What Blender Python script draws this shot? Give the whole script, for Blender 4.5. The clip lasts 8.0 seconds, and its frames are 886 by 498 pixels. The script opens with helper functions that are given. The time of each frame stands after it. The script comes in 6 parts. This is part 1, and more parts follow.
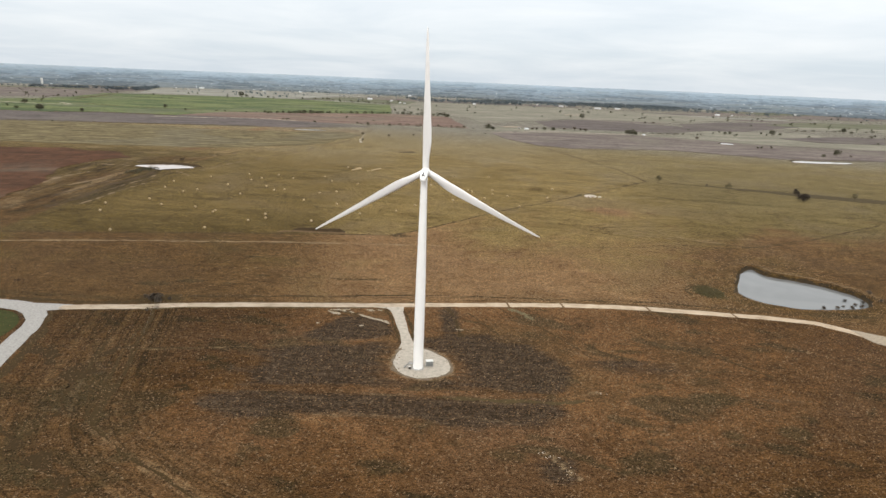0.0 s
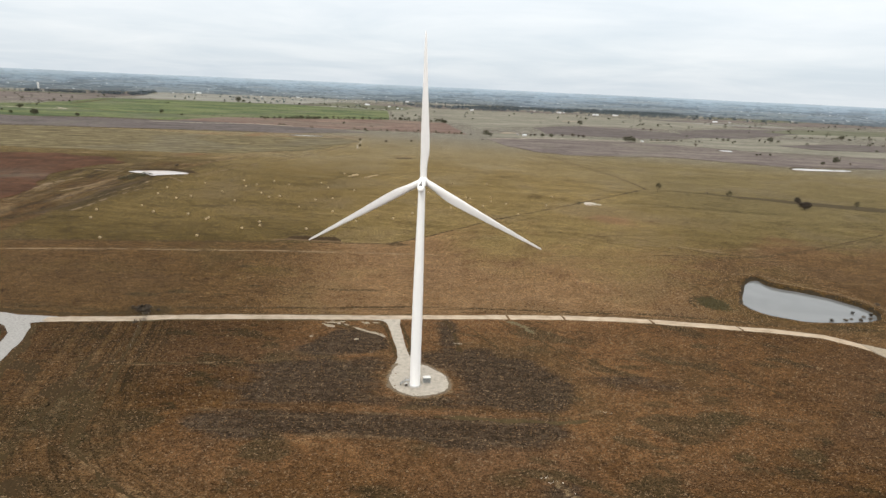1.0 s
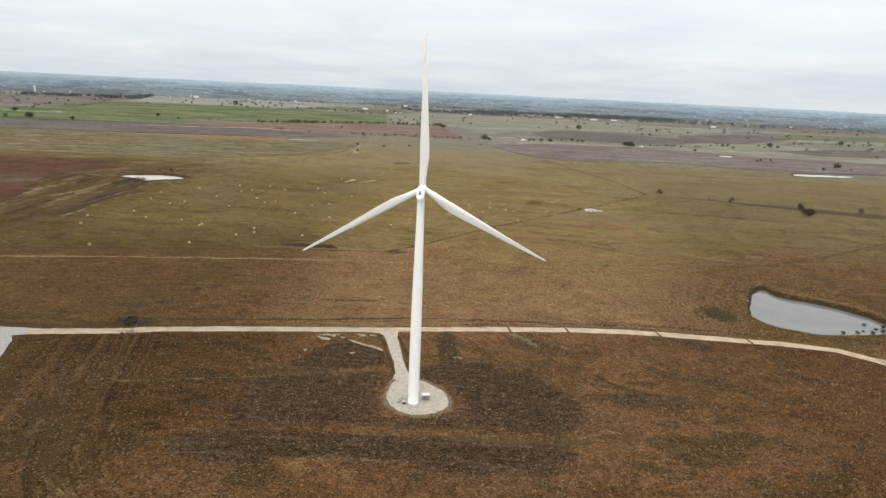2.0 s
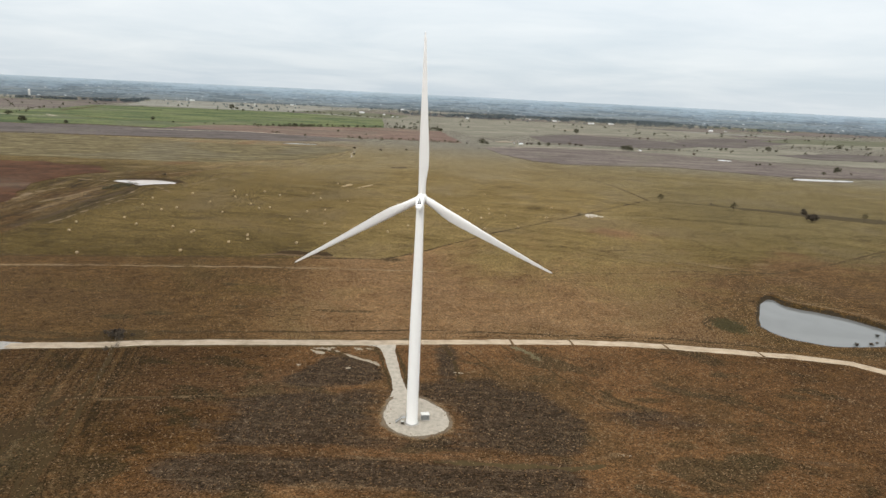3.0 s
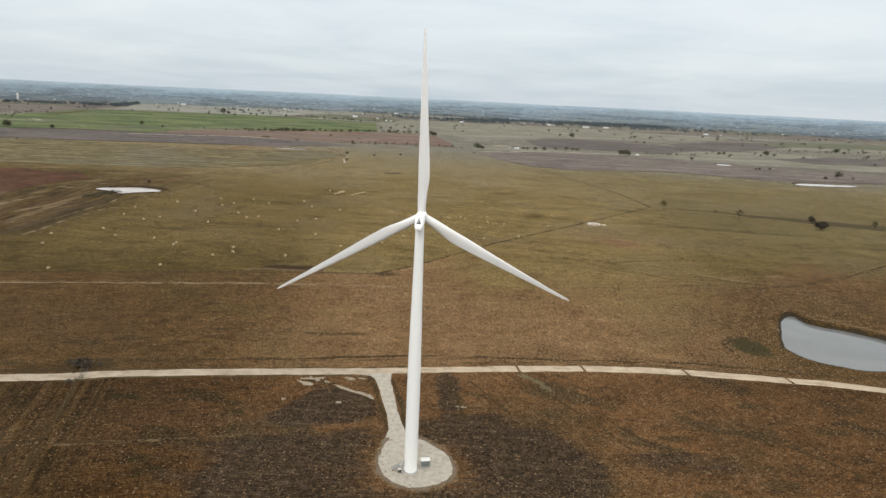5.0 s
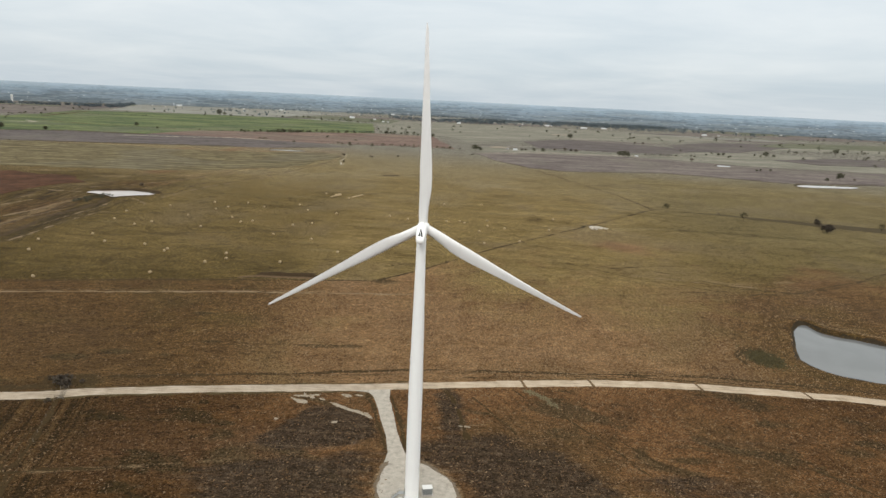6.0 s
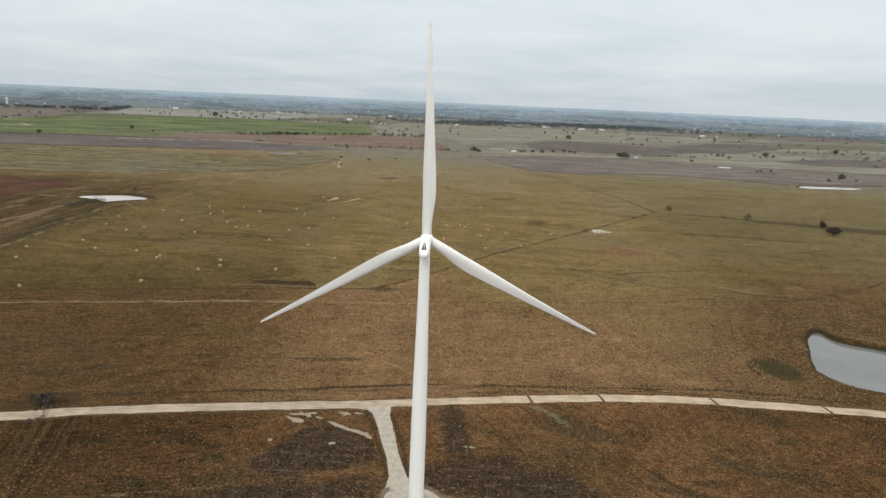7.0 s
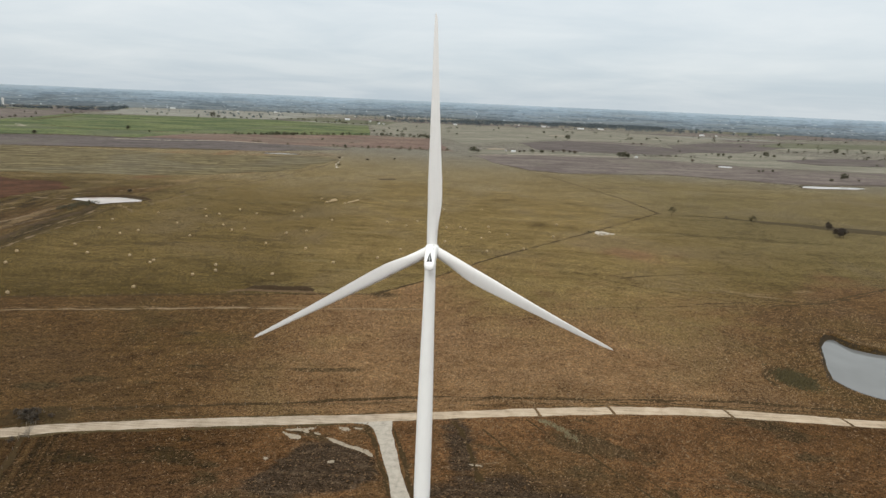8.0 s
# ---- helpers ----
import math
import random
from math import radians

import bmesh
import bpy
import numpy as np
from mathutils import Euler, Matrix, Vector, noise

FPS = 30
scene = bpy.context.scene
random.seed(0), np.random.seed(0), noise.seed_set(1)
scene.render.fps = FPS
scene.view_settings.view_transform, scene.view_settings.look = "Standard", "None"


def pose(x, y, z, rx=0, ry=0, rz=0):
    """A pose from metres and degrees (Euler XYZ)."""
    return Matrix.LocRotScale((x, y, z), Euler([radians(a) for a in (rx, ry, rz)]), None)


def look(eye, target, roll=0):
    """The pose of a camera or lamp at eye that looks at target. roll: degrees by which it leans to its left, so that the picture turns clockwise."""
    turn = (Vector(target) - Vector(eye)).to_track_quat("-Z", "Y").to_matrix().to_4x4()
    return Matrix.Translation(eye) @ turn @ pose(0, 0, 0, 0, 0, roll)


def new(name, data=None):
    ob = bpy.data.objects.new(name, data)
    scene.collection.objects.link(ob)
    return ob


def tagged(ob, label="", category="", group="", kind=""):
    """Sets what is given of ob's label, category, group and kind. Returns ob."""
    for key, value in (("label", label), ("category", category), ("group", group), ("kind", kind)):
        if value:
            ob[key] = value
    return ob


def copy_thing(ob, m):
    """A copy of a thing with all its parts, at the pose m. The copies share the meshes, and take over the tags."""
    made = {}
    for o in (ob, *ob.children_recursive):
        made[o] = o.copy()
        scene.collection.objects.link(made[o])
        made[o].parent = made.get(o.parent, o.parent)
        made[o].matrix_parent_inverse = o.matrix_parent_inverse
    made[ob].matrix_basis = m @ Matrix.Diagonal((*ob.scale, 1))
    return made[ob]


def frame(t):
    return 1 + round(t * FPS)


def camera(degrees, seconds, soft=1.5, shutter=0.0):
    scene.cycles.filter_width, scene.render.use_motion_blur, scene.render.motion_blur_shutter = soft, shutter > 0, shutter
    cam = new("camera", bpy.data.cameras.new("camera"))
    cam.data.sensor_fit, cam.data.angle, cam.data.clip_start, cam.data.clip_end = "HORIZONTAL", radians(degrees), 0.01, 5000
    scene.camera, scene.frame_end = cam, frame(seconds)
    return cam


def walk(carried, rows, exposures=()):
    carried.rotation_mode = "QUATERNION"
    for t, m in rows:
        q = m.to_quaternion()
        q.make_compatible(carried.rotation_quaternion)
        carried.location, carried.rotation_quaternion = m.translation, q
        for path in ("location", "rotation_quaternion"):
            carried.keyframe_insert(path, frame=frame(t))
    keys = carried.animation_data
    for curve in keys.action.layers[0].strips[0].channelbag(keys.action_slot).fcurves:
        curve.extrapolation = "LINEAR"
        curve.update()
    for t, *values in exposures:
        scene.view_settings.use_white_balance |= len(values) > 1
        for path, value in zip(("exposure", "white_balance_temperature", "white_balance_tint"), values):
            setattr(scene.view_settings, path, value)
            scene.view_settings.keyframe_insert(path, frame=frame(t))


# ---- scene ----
cam = camera(68.8, 8.0)
PATH = [
    (0, (4.63, -246.538, 117.038), (4.659, -244.605, 116.525), 2.4),
    (0.5, (4.47, -241.498, 116.995), (4.503, -239.563, 116.491), 2.5),
    (1, (4.283, -236.242, 116.929), (4.32, -234.304, 116.433), 2.6),
    (1.5, (3.969, -230.535, 116.837), (4.009, -228.596, 116.348), 2.7),
    (3, (2.418, -211.599, 116.377), (2.471, -209.656, 115.905), 2.8),
    (3.5, (1.9, -204.898, 116.295), (1.958, -202.954, 115.828), 2.8),
    (4, (1.369, -197.966, 116.232), (1.432, -196.022, 115.768), 2.7),
    (4.5, (0.814, -190.9, 116.196), (0.881, -188.955, 115.734), 2.7),
    (6, (-1.08, -169.358, 116.348), (-1.0, -167.412, 115.89), 2.7),
    (6.5, (-1.823, -162.615, 116.401), (-1.74, -160.67, 115.946), 2.6),
    (7, (-2.567, -156.387, 116.442), (-2.48, -154.441, 115.989), 2.5),
    (7.5, (-3.324, -150.533, 116.444), (-3.235, -148.588, 115.987), 2.4),
    (8, (-4.076, -144.867, 116.45), (-3.984, -142.921, 115.996), 2.4),
]
walk(cam, [(t, look(eye, target, roll)) for t, eye, target, roll in PATH], exposures=[(0.0, 0.09, 6500, 10), (4.0, -0.07, 6420, 8), (8.0, -0.20, 6390, 7.5)])

# ---- world and light ----
world = bpy.data.worlds.new("overcast_sky")
scene.world = world
world.use_nodes = True
wt = world.node_tree
wt.nodes.clear()


def wn(kind, **values):
    n = wt.nodes.new(kind)
    for key, value in values.items():
        n.inputs[key.replace("_", " ")].default_value = value
    return n


def wmath(op, a, b=None):
    n = wt.nodes.new("ShaderNodeMath")
    n.operation = op
    for i, v in enumerate((a, b)):
        if v is None:
            continue
        if isinstance(v, (int, float)):
            n.inputs[i].default_value = v
        else:
            wt.links.new(v, n.inputs[i])
    return n.outputs[0]


SUN_FROM = (-220, -600, 560)
coord = wn("ShaderNodeTexCoord")
sep = wn("ShaderNodeSeparateXYZ")
wt.links.new(coord.outputs["Generated"], sep.inputs[0])
up = wmath("MAXIMUM", sep.outputs[2], 0.0)
deep = wmath("ADD", up, 0.10)
comb = wn("ShaderNodeCombineXYZ")
wt.links.new(wmath("DIVIDE", sep.outputs[0], deep), comb.inputs[0])
wt.links.new(wmath("DIVIDE", sep.outputs[1], deep), comb.inputs[1])
clouds = wn("ShaderNodeTexNoise", Scale=0.55, Detail=7.0, Roughness=0.55, Distortion=0.35)
wt.links.new(comb.outputs[0], clouds.inputs["Vector"])
cover = wn("ShaderNodeValToRGB")
cover.color_ramp.elements[0].position, cover.color_ramp.elements[0].color = 0.34, (0.622, 0.695, 0.762, 1)
cover.color_ramp.elements[1].position, cover.color_ramp.elements[1].color = 0.68, (0.782, 0.826, 0.864, 1)
wt.links.new(clouds.outputs["Fac"], cover.inputs[0])
white = wn("ShaderNodeMix")
white.data_type, white.blend_type = "RGBA", "MULTIPLY"
wt.links.new(wmath("MINIMUM", wmath("MULTIPLY", up, 2.2), 1.0), white.inputs[0])
wt.links.new(cover.outputs[0], white.inputs[6])
white.inputs[7].default_value = (1.11, 1.0, 0.89, 1)
bright = wmath("ADD", wmath("MULTIPLY", up, 1.7), 0.93)
layer = wn("ShaderNodeVectorMath")
layer.operation = "SCALE"
wt.links.new(white.outputs[2], layer.inputs[0])
wt.links.new(bright, layer.inputs["Scale"])
sky = wn("ShaderNodeTexSky")
sky.sky_type, sky.sun_disc = "NISHITA", False
sky.sun_elevation, sky.sun_rotation = radians(41), radians(200)
back_sky = wn("ShaderNodeBackground", Strength=0.008)
back_cloud = wn("ShaderNodeBackground", Strength=1.0)
wt.links.new(sky.outputs[0], back_sky.inputs[0])
wt.links.new(layer.outputs[0], back_cloud.inputs[0])
add = wn("ShaderNodeAddShader")
wt.links.new(back_sky.outputs[0], add.inputs[0])
wt.links.new(back_cloud.outputs[0], add.inputs[1])
wout = wn("ShaderNodeOutputWorld")
wt.links.new(add.outputs[0], wout.inputs[0])

sun = new("sun", bpy.data.lights.new("sun", "SUN"))
sun.data.energy, sun.data.angle, sun.data.color = 1.1, radians(14), (1.0, 0.96, 0.90)
sun.matrix_world = look(SUN_FROM, (0, 0, 0))


# ---- node helpers ----
class Nodes:
    """A small builder for one material."""

    def __init__(self, name, rough=0.8, metal=0.0):
        self.mat = bpy.data.materials.new(name)
        self.mat.use_nodes = True
        self.t = self.mat.node_tree
        self.bsdf = self.t.nodes["Principled BSDF"]
        self.bsdf.inputs["Roughness"].default_value = rough
        self.bsdf.inputs["Metallic"].default_value = metal
        self.bsdf.inputs["Specular IOR Level"].default_value = 0.08 if rough > 0.9 else 0.25

    def put(self, socket, value):
        if isinstance(value, bpy.types.NodeSocket):
            self.t.links.new(value, socket)
        elif isinstance(value, tuple) and len(value) == 3 and socket.type == "RGBA":
            socket.default_value = (*value, 1)
        else:
            socket.default_value = value

    def node(self, kind, **values):
        n = self.t.nodes.new(kind)
        for key, value in values.items():
            self.put(n.inputs[key.replace("_", " ")], value)
        return n

    def where(self, own=False):
        if own:
            return self.t.nodes.new("ShaderNodeTexCoord").outputs["Object"]
        return self.t.nodes.new("ShaderNodeNewGeometry").outputs["Position"]

    def stretch(self, vec, sx, sy, sz=1.0, turn=0.0):
        m = self.node("ShaderNodeMapping", Vector=vec)
        m.inputs["Rotation"].default_value = (0, 0, radians(-turn))
        m = self.node("ShaderNodeMapping", Vector=m.outputs[0])
        m.inputs["Scale"].default_value = (sx, sy, sz)
        return m.outputs[0]

    def noise(self, vec, scale, detail=4.0, rough=0.55, bend=0.0):
        return self.node("ShaderNodeTexNoise", Vector=vec, Scale=scale, Detail=detail, Roughness=rough, Distortion=bend).outputs["Fac"]

    def math(self, op, a, b=0.0, clamp=False):
        n = self.t.nodes.new("ShaderNodeMath")
        n.operation, n.use_clamp = op, clamp
        self.put(n.inputs[0], a)
        self.put(n.inputs[1], b)
        return n.outputs[0]

    def step(self, v, lo, hi):
        n = self.t.nodes.new("ShaderNodeMapRange")
        n.interpolation_type = "SMOOTHSTEP"
        self.put(n.inputs["Value"], v)
        n.inputs["From Min"].default_value, n.inputs["From Max"].default_value = lo, hi
        return n.outputs[0]

    def mix(self, f, a, b, kind="MIX"):
        n = self.t.nodes.new("ShaderNodeMix")
        n.data_type, n.blend_type = "RGBA", kind
        self.put(n.inputs[0], f)
        self.put(n.inputs[6], a)
        self.put(n.inputs[7], b)
        return n.outputs[2]

    def ramp(self, f, *stops):
        n = self.t.nodes.new("ShaderNodeValToRGB")
        e = n.color_ramp.elements
        while len(e) < len(stops):
            e.new(0.5)
        for k, (p, c) in zip(e, stops):
            k.position, k.color = p, (*c, 1)
        self.put(n.inputs[0], f)
        return n.outputs[0]

    def finish(self, color, height=None, strength=0.5, distance=0.3, rough=None):
        self.put(self.bsdf.inputs["Base Color"], color)
        if rough is not None:
            self.put(self.bsdf.inputs["Roughness"], rough)
        if height is not None:
            b = self.node("ShaderNodeBump", Height=height, Strength=strength, Distance=distance)
            self.t.links.new(b.outputs[0], self.bsdf.inputs["Normal"])
        return self.mat


def tint(c, k):
    return tuple(min(1.0, v * k) for v in c)


def plain(name, c, rough=0.6, metal=0.0, vary=0.15, scale=2.0, own=True):
    """A nearly even surface with faint mottling and fine grain."""
    n = Nodes(name, rough, metal)
    p = n.where(own)
    big, fine = n.noise(p, scale, 3), n.noise(p, scale * 14, 2)
    col = n.ramp(n.math("ADD", n.math("MULTIPLY", big, 0.7), n.math("MULTIPLY", fine, 0.3)), (0.3, tint(c, 1 - vary)), (0.7, tint(c, 1 + vary)))
    return n.finish(col, fine, 0.15, 0.02)


def land(name, c, other, size=60.0, turn=0.0, rows=0.0, speck=0.35):
    """A farmed field: patches, streaks along the working direction, and clods or tufts."""
    n = Nodes(name, 0.95)
    p = n.where()
    patch = n.noise(n.stretch(p, 1, 2.2, 1, turn), 1.0 / size, 4, 0.6, 0.4)
    streak = n.noise(n.stretch(p, 0.05, 1.0, 1, turn), 0.16, 3, 0.6)
    fine = n.noise(p, 0.7, 3, 0.7)
    grain = n.noise(n.stretch(p, 0.5, 0.28, 1, turn + 12), 0.20, 5, 0.74, 0.8)
    f = n.math("ADD", n.math("MULTIPLY", patch, 0.5), n.math("ADD", n.math("MULTIPLY", streak, 0.2), n.math("MULTIPLY", grain, 0.3)))
    col = n.ramp(f, (0.36, tint(c, 0.70)), (0.46, c), (0.54, tint(other, 0.98)), (0.64, tint(other, 1.25)))
    col = n.mix(n.math("MULTIPLY", n.step(grain, 0.46, 0.35), 0.6), col, tint(c, 0.52))
    wide = n.noise(p, 0.004, 3, 0.6, 0.8)
    col = n.mix(n.math("MULTIPLY", n.step(wide, 0.5, 0.62), 0.35), col, (0.122, 0.112, 0.086))
    col = n.mix(n.math("MULTIPLY", n.step(fine, 0.52, 0.72), speck), col, tint(c, 0.5))
    if rows:
        w = n.node("ShaderNodeTexWave", Vector=n.stretch(p, 1, 1, 1, turn + 84), Scale=rows, Distortion=9.0, Detail=3.0)
        w.inputs["Detail Scale"].default_value = 0.6
        col = n.mix(n.math("MULTIPLY", n.step(w.outputs["Fac"], 0.55, 0.9), 0.55), col, tint(c, 0.62))
    return n.finish(col, fine, 0.6, 0.5)


# ---- materials ----
def ground_material():
    n = Nodes("rough_grassland", 0.97)
    p = n.where()
    att = n.t.nodes.new("ShaderNodeAttribute")
    att.attribute_name = "cover"
    chan = n.t.nodes.new("ShaderNodeSeparateColor")
    n.t.links.new(att.outputs["Color"], chan.inputs[0])
    soil, olive, pale, damp = chan.outputs[0], chan.outputs[1], chan.outputs[2], att.outputs["Alpha"]
    second = n.t.nodes.new("ShaderNodeAttribute")
    second.attribute_name = "sward"
    more = n.t.nodes.new("ShaderNodeSeparateColor")
    n.t.links.new(second.outputs["Color"], more.inputs[0])
    thick, south, beyond = more.outputs[0], more.outputs[1], more.outputs[2]
    arc = n.math("MULTIPLY", n.math("SUBTRACT", second.outputs["Alpha"], 0.5), 200.0)
    far = n.noise(p, 0.008, 5, 0.6, 0.6)
    mid = n.noise(n.stretch(p, 0.8, 1.3, 1, 20), 0.040, 6, 0.66, 0.8)
    lane = n.noise(n.stretch(p, 0.20, 1.0, 1, -6), 0.22, 5, 0.64, 0.9)
    small = n.noise(p, 0.30, 5, 0.72, 0.4)
    tuft = n.noise(n.stretch(p, 0.75, 1.0, 1, 8), 1.15, 3, 0.72, 0.5)
    clump = n.noise(n.stretch(p, 0.75, 1.0, 1, -12), 2.3, 2, 0.65)
    bent = n.math("ABSOLUTE", n.math("SUBTRACT", n.noise(n.stretch(p, 0.75, 1.0, 1, 14), 0.55, 4, 0.6, 1.6), 0.5))
    # brown bluestem
    f = n.math("ADD", n.math("MULTIPLY", mid, 0.5), n.math("ADD", n.math("MULTIPLY", small, 0.35), n.math("MULTIPLY", lane, 0.15)))
    dry = n.ramp(f, (0.34, (0.0667, 0.0378, 0.0156)), (0.45, (0.1334, 0.0758, 0.0321)), (0.54, (0.1920, 0.1125, 0.0507)), (0.64, (0.2374, 0.1503, 0.0725)), (0.76, (0.2930, 0.2045, 0.1119)))
    deep = n.ramp(f, (0.34, (0.0335, 0.0192, 0.0076)), (0.44, (0.0814, 0.0421, 0.0159)), (0.52, (0.1340, 0.0679, 0.0262)), (0.62, (0.1819, 0.0972, 0.0405)), (0.74, (0.2452, 0.1522, 0.0735)))
    brown = n.mix(south, dry, deep)
    rust = n.mix(n.math("MULTIPLY", n.step(far, 0.48, 0.62), 0.5), brown, n.mix(south, (0.160, 0.098, 0.052), (0.100, 0.056, 0.029)))
    rust = n.mix(n.math("MULTIPLY", n.step(far, 0.47, 0.36), 0.40), rust, n.mix(south, (0.1216, 0.0940, 0.0407), (0.0589, 0.0420, 0.0164)))
    # olive patches among the rank growth
    isle = n.noise(n.stretch(p, 0.75, 1.25, 1, -8), 0.038, 5, 0.56, 0.5)
    rust = n.mix(n.math("MULTIPLY", n.math("MULTIPLY", n.step(isle, 0.545, 0.61), south), 0.78), rust, (0.050, 0.036, 0.016))
    drill = n.noise(n.stretch(p, 0.10, 1.0, 1, -64), 0.42, 4, 0.62, 0.5)
    rust = n.mix(n.math("MULTIPLY", n.math("MULTIPLY", n.step(drill, 0.50, 0.40), south), 0.25), rust, n.mix(1.0, rust, (0.50, 0.48, 0.45), "MULTIPLY"))
    rust = n.mix(n.math("MULTIPLY", n.math("MULTIPLY", n.step(drill, 0.53, 0.63), south), 0.20), rust, n.mix(1.0, rust, (1.45, 1.45, 1.5), "MULTIPLY"))
    # mown rows that follow the bend
    bend = n.node("ShaderNodeCombineXYZ", X=n.math("MULTIPLY", arc, 0.42), Y=n.math("MULTIPLY", far, 6.0)).outputs[0]
    mown = n.noise(bend, 1.0, 4, 0.65, 0.3)
    zone = n.math("MULTIPLY", n.math("MULTIPLY", n.step(arc, 22.0, 6.0), n.step(arc, -55.0, -22.0)), south)
    rust = n.mix(n.math("MULTIPLY", zone, 0.45), rust, n.mix(small, (0.066, 0.038, 0.016), (0.138, 0.084, 0.038)))
    rust = n.mix(n.math("MULTIPLY", n.math("MULTIPLY", n.step(mown, 0.50, 0.40), zone), 0.75), rust, (0.040, 0.026, 0.011))
    rust = n.mix(n.math("MULTIPLY", n.math("MULTIPLY", n.step(mown, 0.54, 0.64), zone), 0.28), rust, (0.225, 0.150, 0.076))
    # grazed olive pasture
    band = n.noise(n.stretch(p, 0.30, 1.0, 1, -14), 0.030, 7, 0.66, 1.4)
    g = n.math("ADD", n.math("MULTIPLY", band, 0.5), n.math("ADD", n.math("MULTIPLY", mid, 0.35), n.math("MULTIPLY", far, 0.15)))
    green = n.ramp(g, (0.36, (0.0799, 0.0537, 0.0174)), (0.47, (0.1376, 0.0967, 0.0332)), (0.56, (0.1756, 0.1230, 0.0458)), (0.68, (0.2246, 0.1541, 0.0660)))
    green = n.mix(n.math("MULTIPLY", n.step(far, 0.50, 0.64), 0.5), green, (0.150, 0.108, 0.056))
    worn = n.noise(n.stretch(p, 0.22, 1.0, 1, 3), 0.035, 6, 0.66, 1.0)
    green = n.mix(n.step(n.node("ShaderNodeSeparateXYZ", Vector=p).outputs[0], 120.0, 380.0), green, n.mix(1.0, green, (0.93, 1.0, 1.06), "MULTIPLY"))
    green = n.mix(n.math("MULTIPLY", n.step(worn, 0.55, 0.70), 0.45), green, (0.082, 0.056, 0.023))
    green = n.mix(n.math("MULTIPLY", n.step(worn, 0.45, 0.32), 0.35), green, (0.190, 0.150, 0.075))
    trail = n.math("ABSOLUTE", n.math("SUBTRACT", n.noise(n.stretch(p, 0.35, 1.0, 1, -18), 0.011, 2, 0.4, 0.8), 0.5))
    green = n.mix(n.math("MULTIPLY", n.step(trail, 0.010, 0.0), 0.3), green, (0.0651, 0.0480, 0.0209))
    # thinner, tanner grass towards the north
    northing = n.node("ShaderNodeSeparateXYZ", Vector=p).outputs[1]
    green = n.mix(n.math("MULTIPLY", n.step(n.math("ADD", northing, n.math("MULTIPLY", n.math("SUBTRACT", far, 0.5), 900.0)), 420.0, 1000.0), n.math("MULTIPLY", n.step(n.node("ShaderNodeSeparateXYZ", Vector=p).outputs[0], 380.0, 120.0), 0.6)), green, n.mix(small, (0.150, 0.122, 0.068), (0.215, 0.178, 0.104)))
    edge = n.step(n.math("ADD", olive, n.math("MULTIPLY", n.math("SUBTRACT", mid, 0.5), 0.8)), 0.15, 0.85)
    col = n.mix(edge, rust, green)
    col = n.mix(n.math("MULTIPLY", beyond, 0.97), col, n.ramp(g, (0.36, (0.112, 0.102, 0.080)), (0.5, (0.150, 0.138, 0.110)), (0.66, (0.190, 0.176, 0.146))))
    # braided streaks of a dry wash
    easting = n.node("ShaderNodeSeparateXYZ", Vector=p).outputs[0]
    bed = n.math("ADD", easting, n.math("MULTIPLY", n.math("SUBTRACT", mid, 0.5), 70.0))
    bed = n.math("MULTIPLY", n.math("MULTIPLY", n.step(bed, -282.0, -304.0), n.step(bed, -430.0, -400.0)), n.math("MULTIPLY", n.step(northing, 230.0, 300.0), n.step(northing, 640.0, 540.0)))
    braid = n.noise(n.stretch(p, 1.0, 0.13, 1, 3), 0.085, 6, 0.68, 0.9)
    col = n.mix(n.math("MULTIPLY", n.step(braid, 0.52, 0.60), n.math("MULTIPLY", bed, 0.75)), col, (0.195, 0.138, 0.082))
    col = n.mix(n.math("MULTIPLY", n.step(braid, 0.49, 0.40), n.math("MULTIPLY", bed, 0.85)), col, (0.056, 0.036, 0.019))
    # darker sward, with lens falloff to west and east put into its colour
    col = n.mix(n.step(n.math("ADD", thick, n.math("MULTIPLY", n.math("SUBTRACT", mid, 0.5), 0.8)), 0.0, 1.0), col, n.mix(1.0, col, (0.49, 0.47, 0.36), "MULTIPLY"))
    furrow = n.noise(n.stretch(p, 0.16, 1.0, 1, 10), 0.50, 5, 0.66, 1.2)
    col = n.mix(n.math("MULTIPLY", n.math("MULTIPLY", n.step(furrow, 0.50, 0.40), n.step(thick, 0.25, 0.8)), 0.55), col, n.mix(1.0, col, (0.40, 0.40, 0.38), "MULTIPLY"))
    # dark bare soil with thin stubble
    s = n.math("ADD", soil, n.math("MULTIPLY", n.math("SUBTRACT", n.math("ADD", n.math("MULTIPLY", f, 0.5), n.math("MULTIPLY", lane, 0.5)), 0.5), 2.2))
    bare = n.ramp(small, (0.34, (0.0170, 0.0108, 0.0058)), (0.48, (0.0333, 0.0216, 0.0120)), (0.60, (0.0530, 0.0356, 0.0206)), (0.76, (0.0908, 0.0661, 0.0420)))
    chip = n.noise(p, 1.15, 2, 0.5)
    bare = n.mix(n.math("MULTIPLY", n.step(chip, 0.61, 0.72), 0.5), bare, (0.20, 0.155, 0.105))
    col = n.mix(n.math("MULTIPLY", n.step(s, 0.22, 0.70), 0.94), col, bare)
    dark = n.math("ADD", damp, n.math("MULTIPLY", n.math("SUBTRACT", small, 0.5), 0.9))
    col = n.mix(n.math("MULTIPLY", n.step(dark, 0.25, 0.9), 0.8), col, (0.043, 0.030, 0.012))
    straw = n.math("ADD", pale, n.math("MULTIPLY", n.math("SUBTRACT", f, 0.5), 1.8))
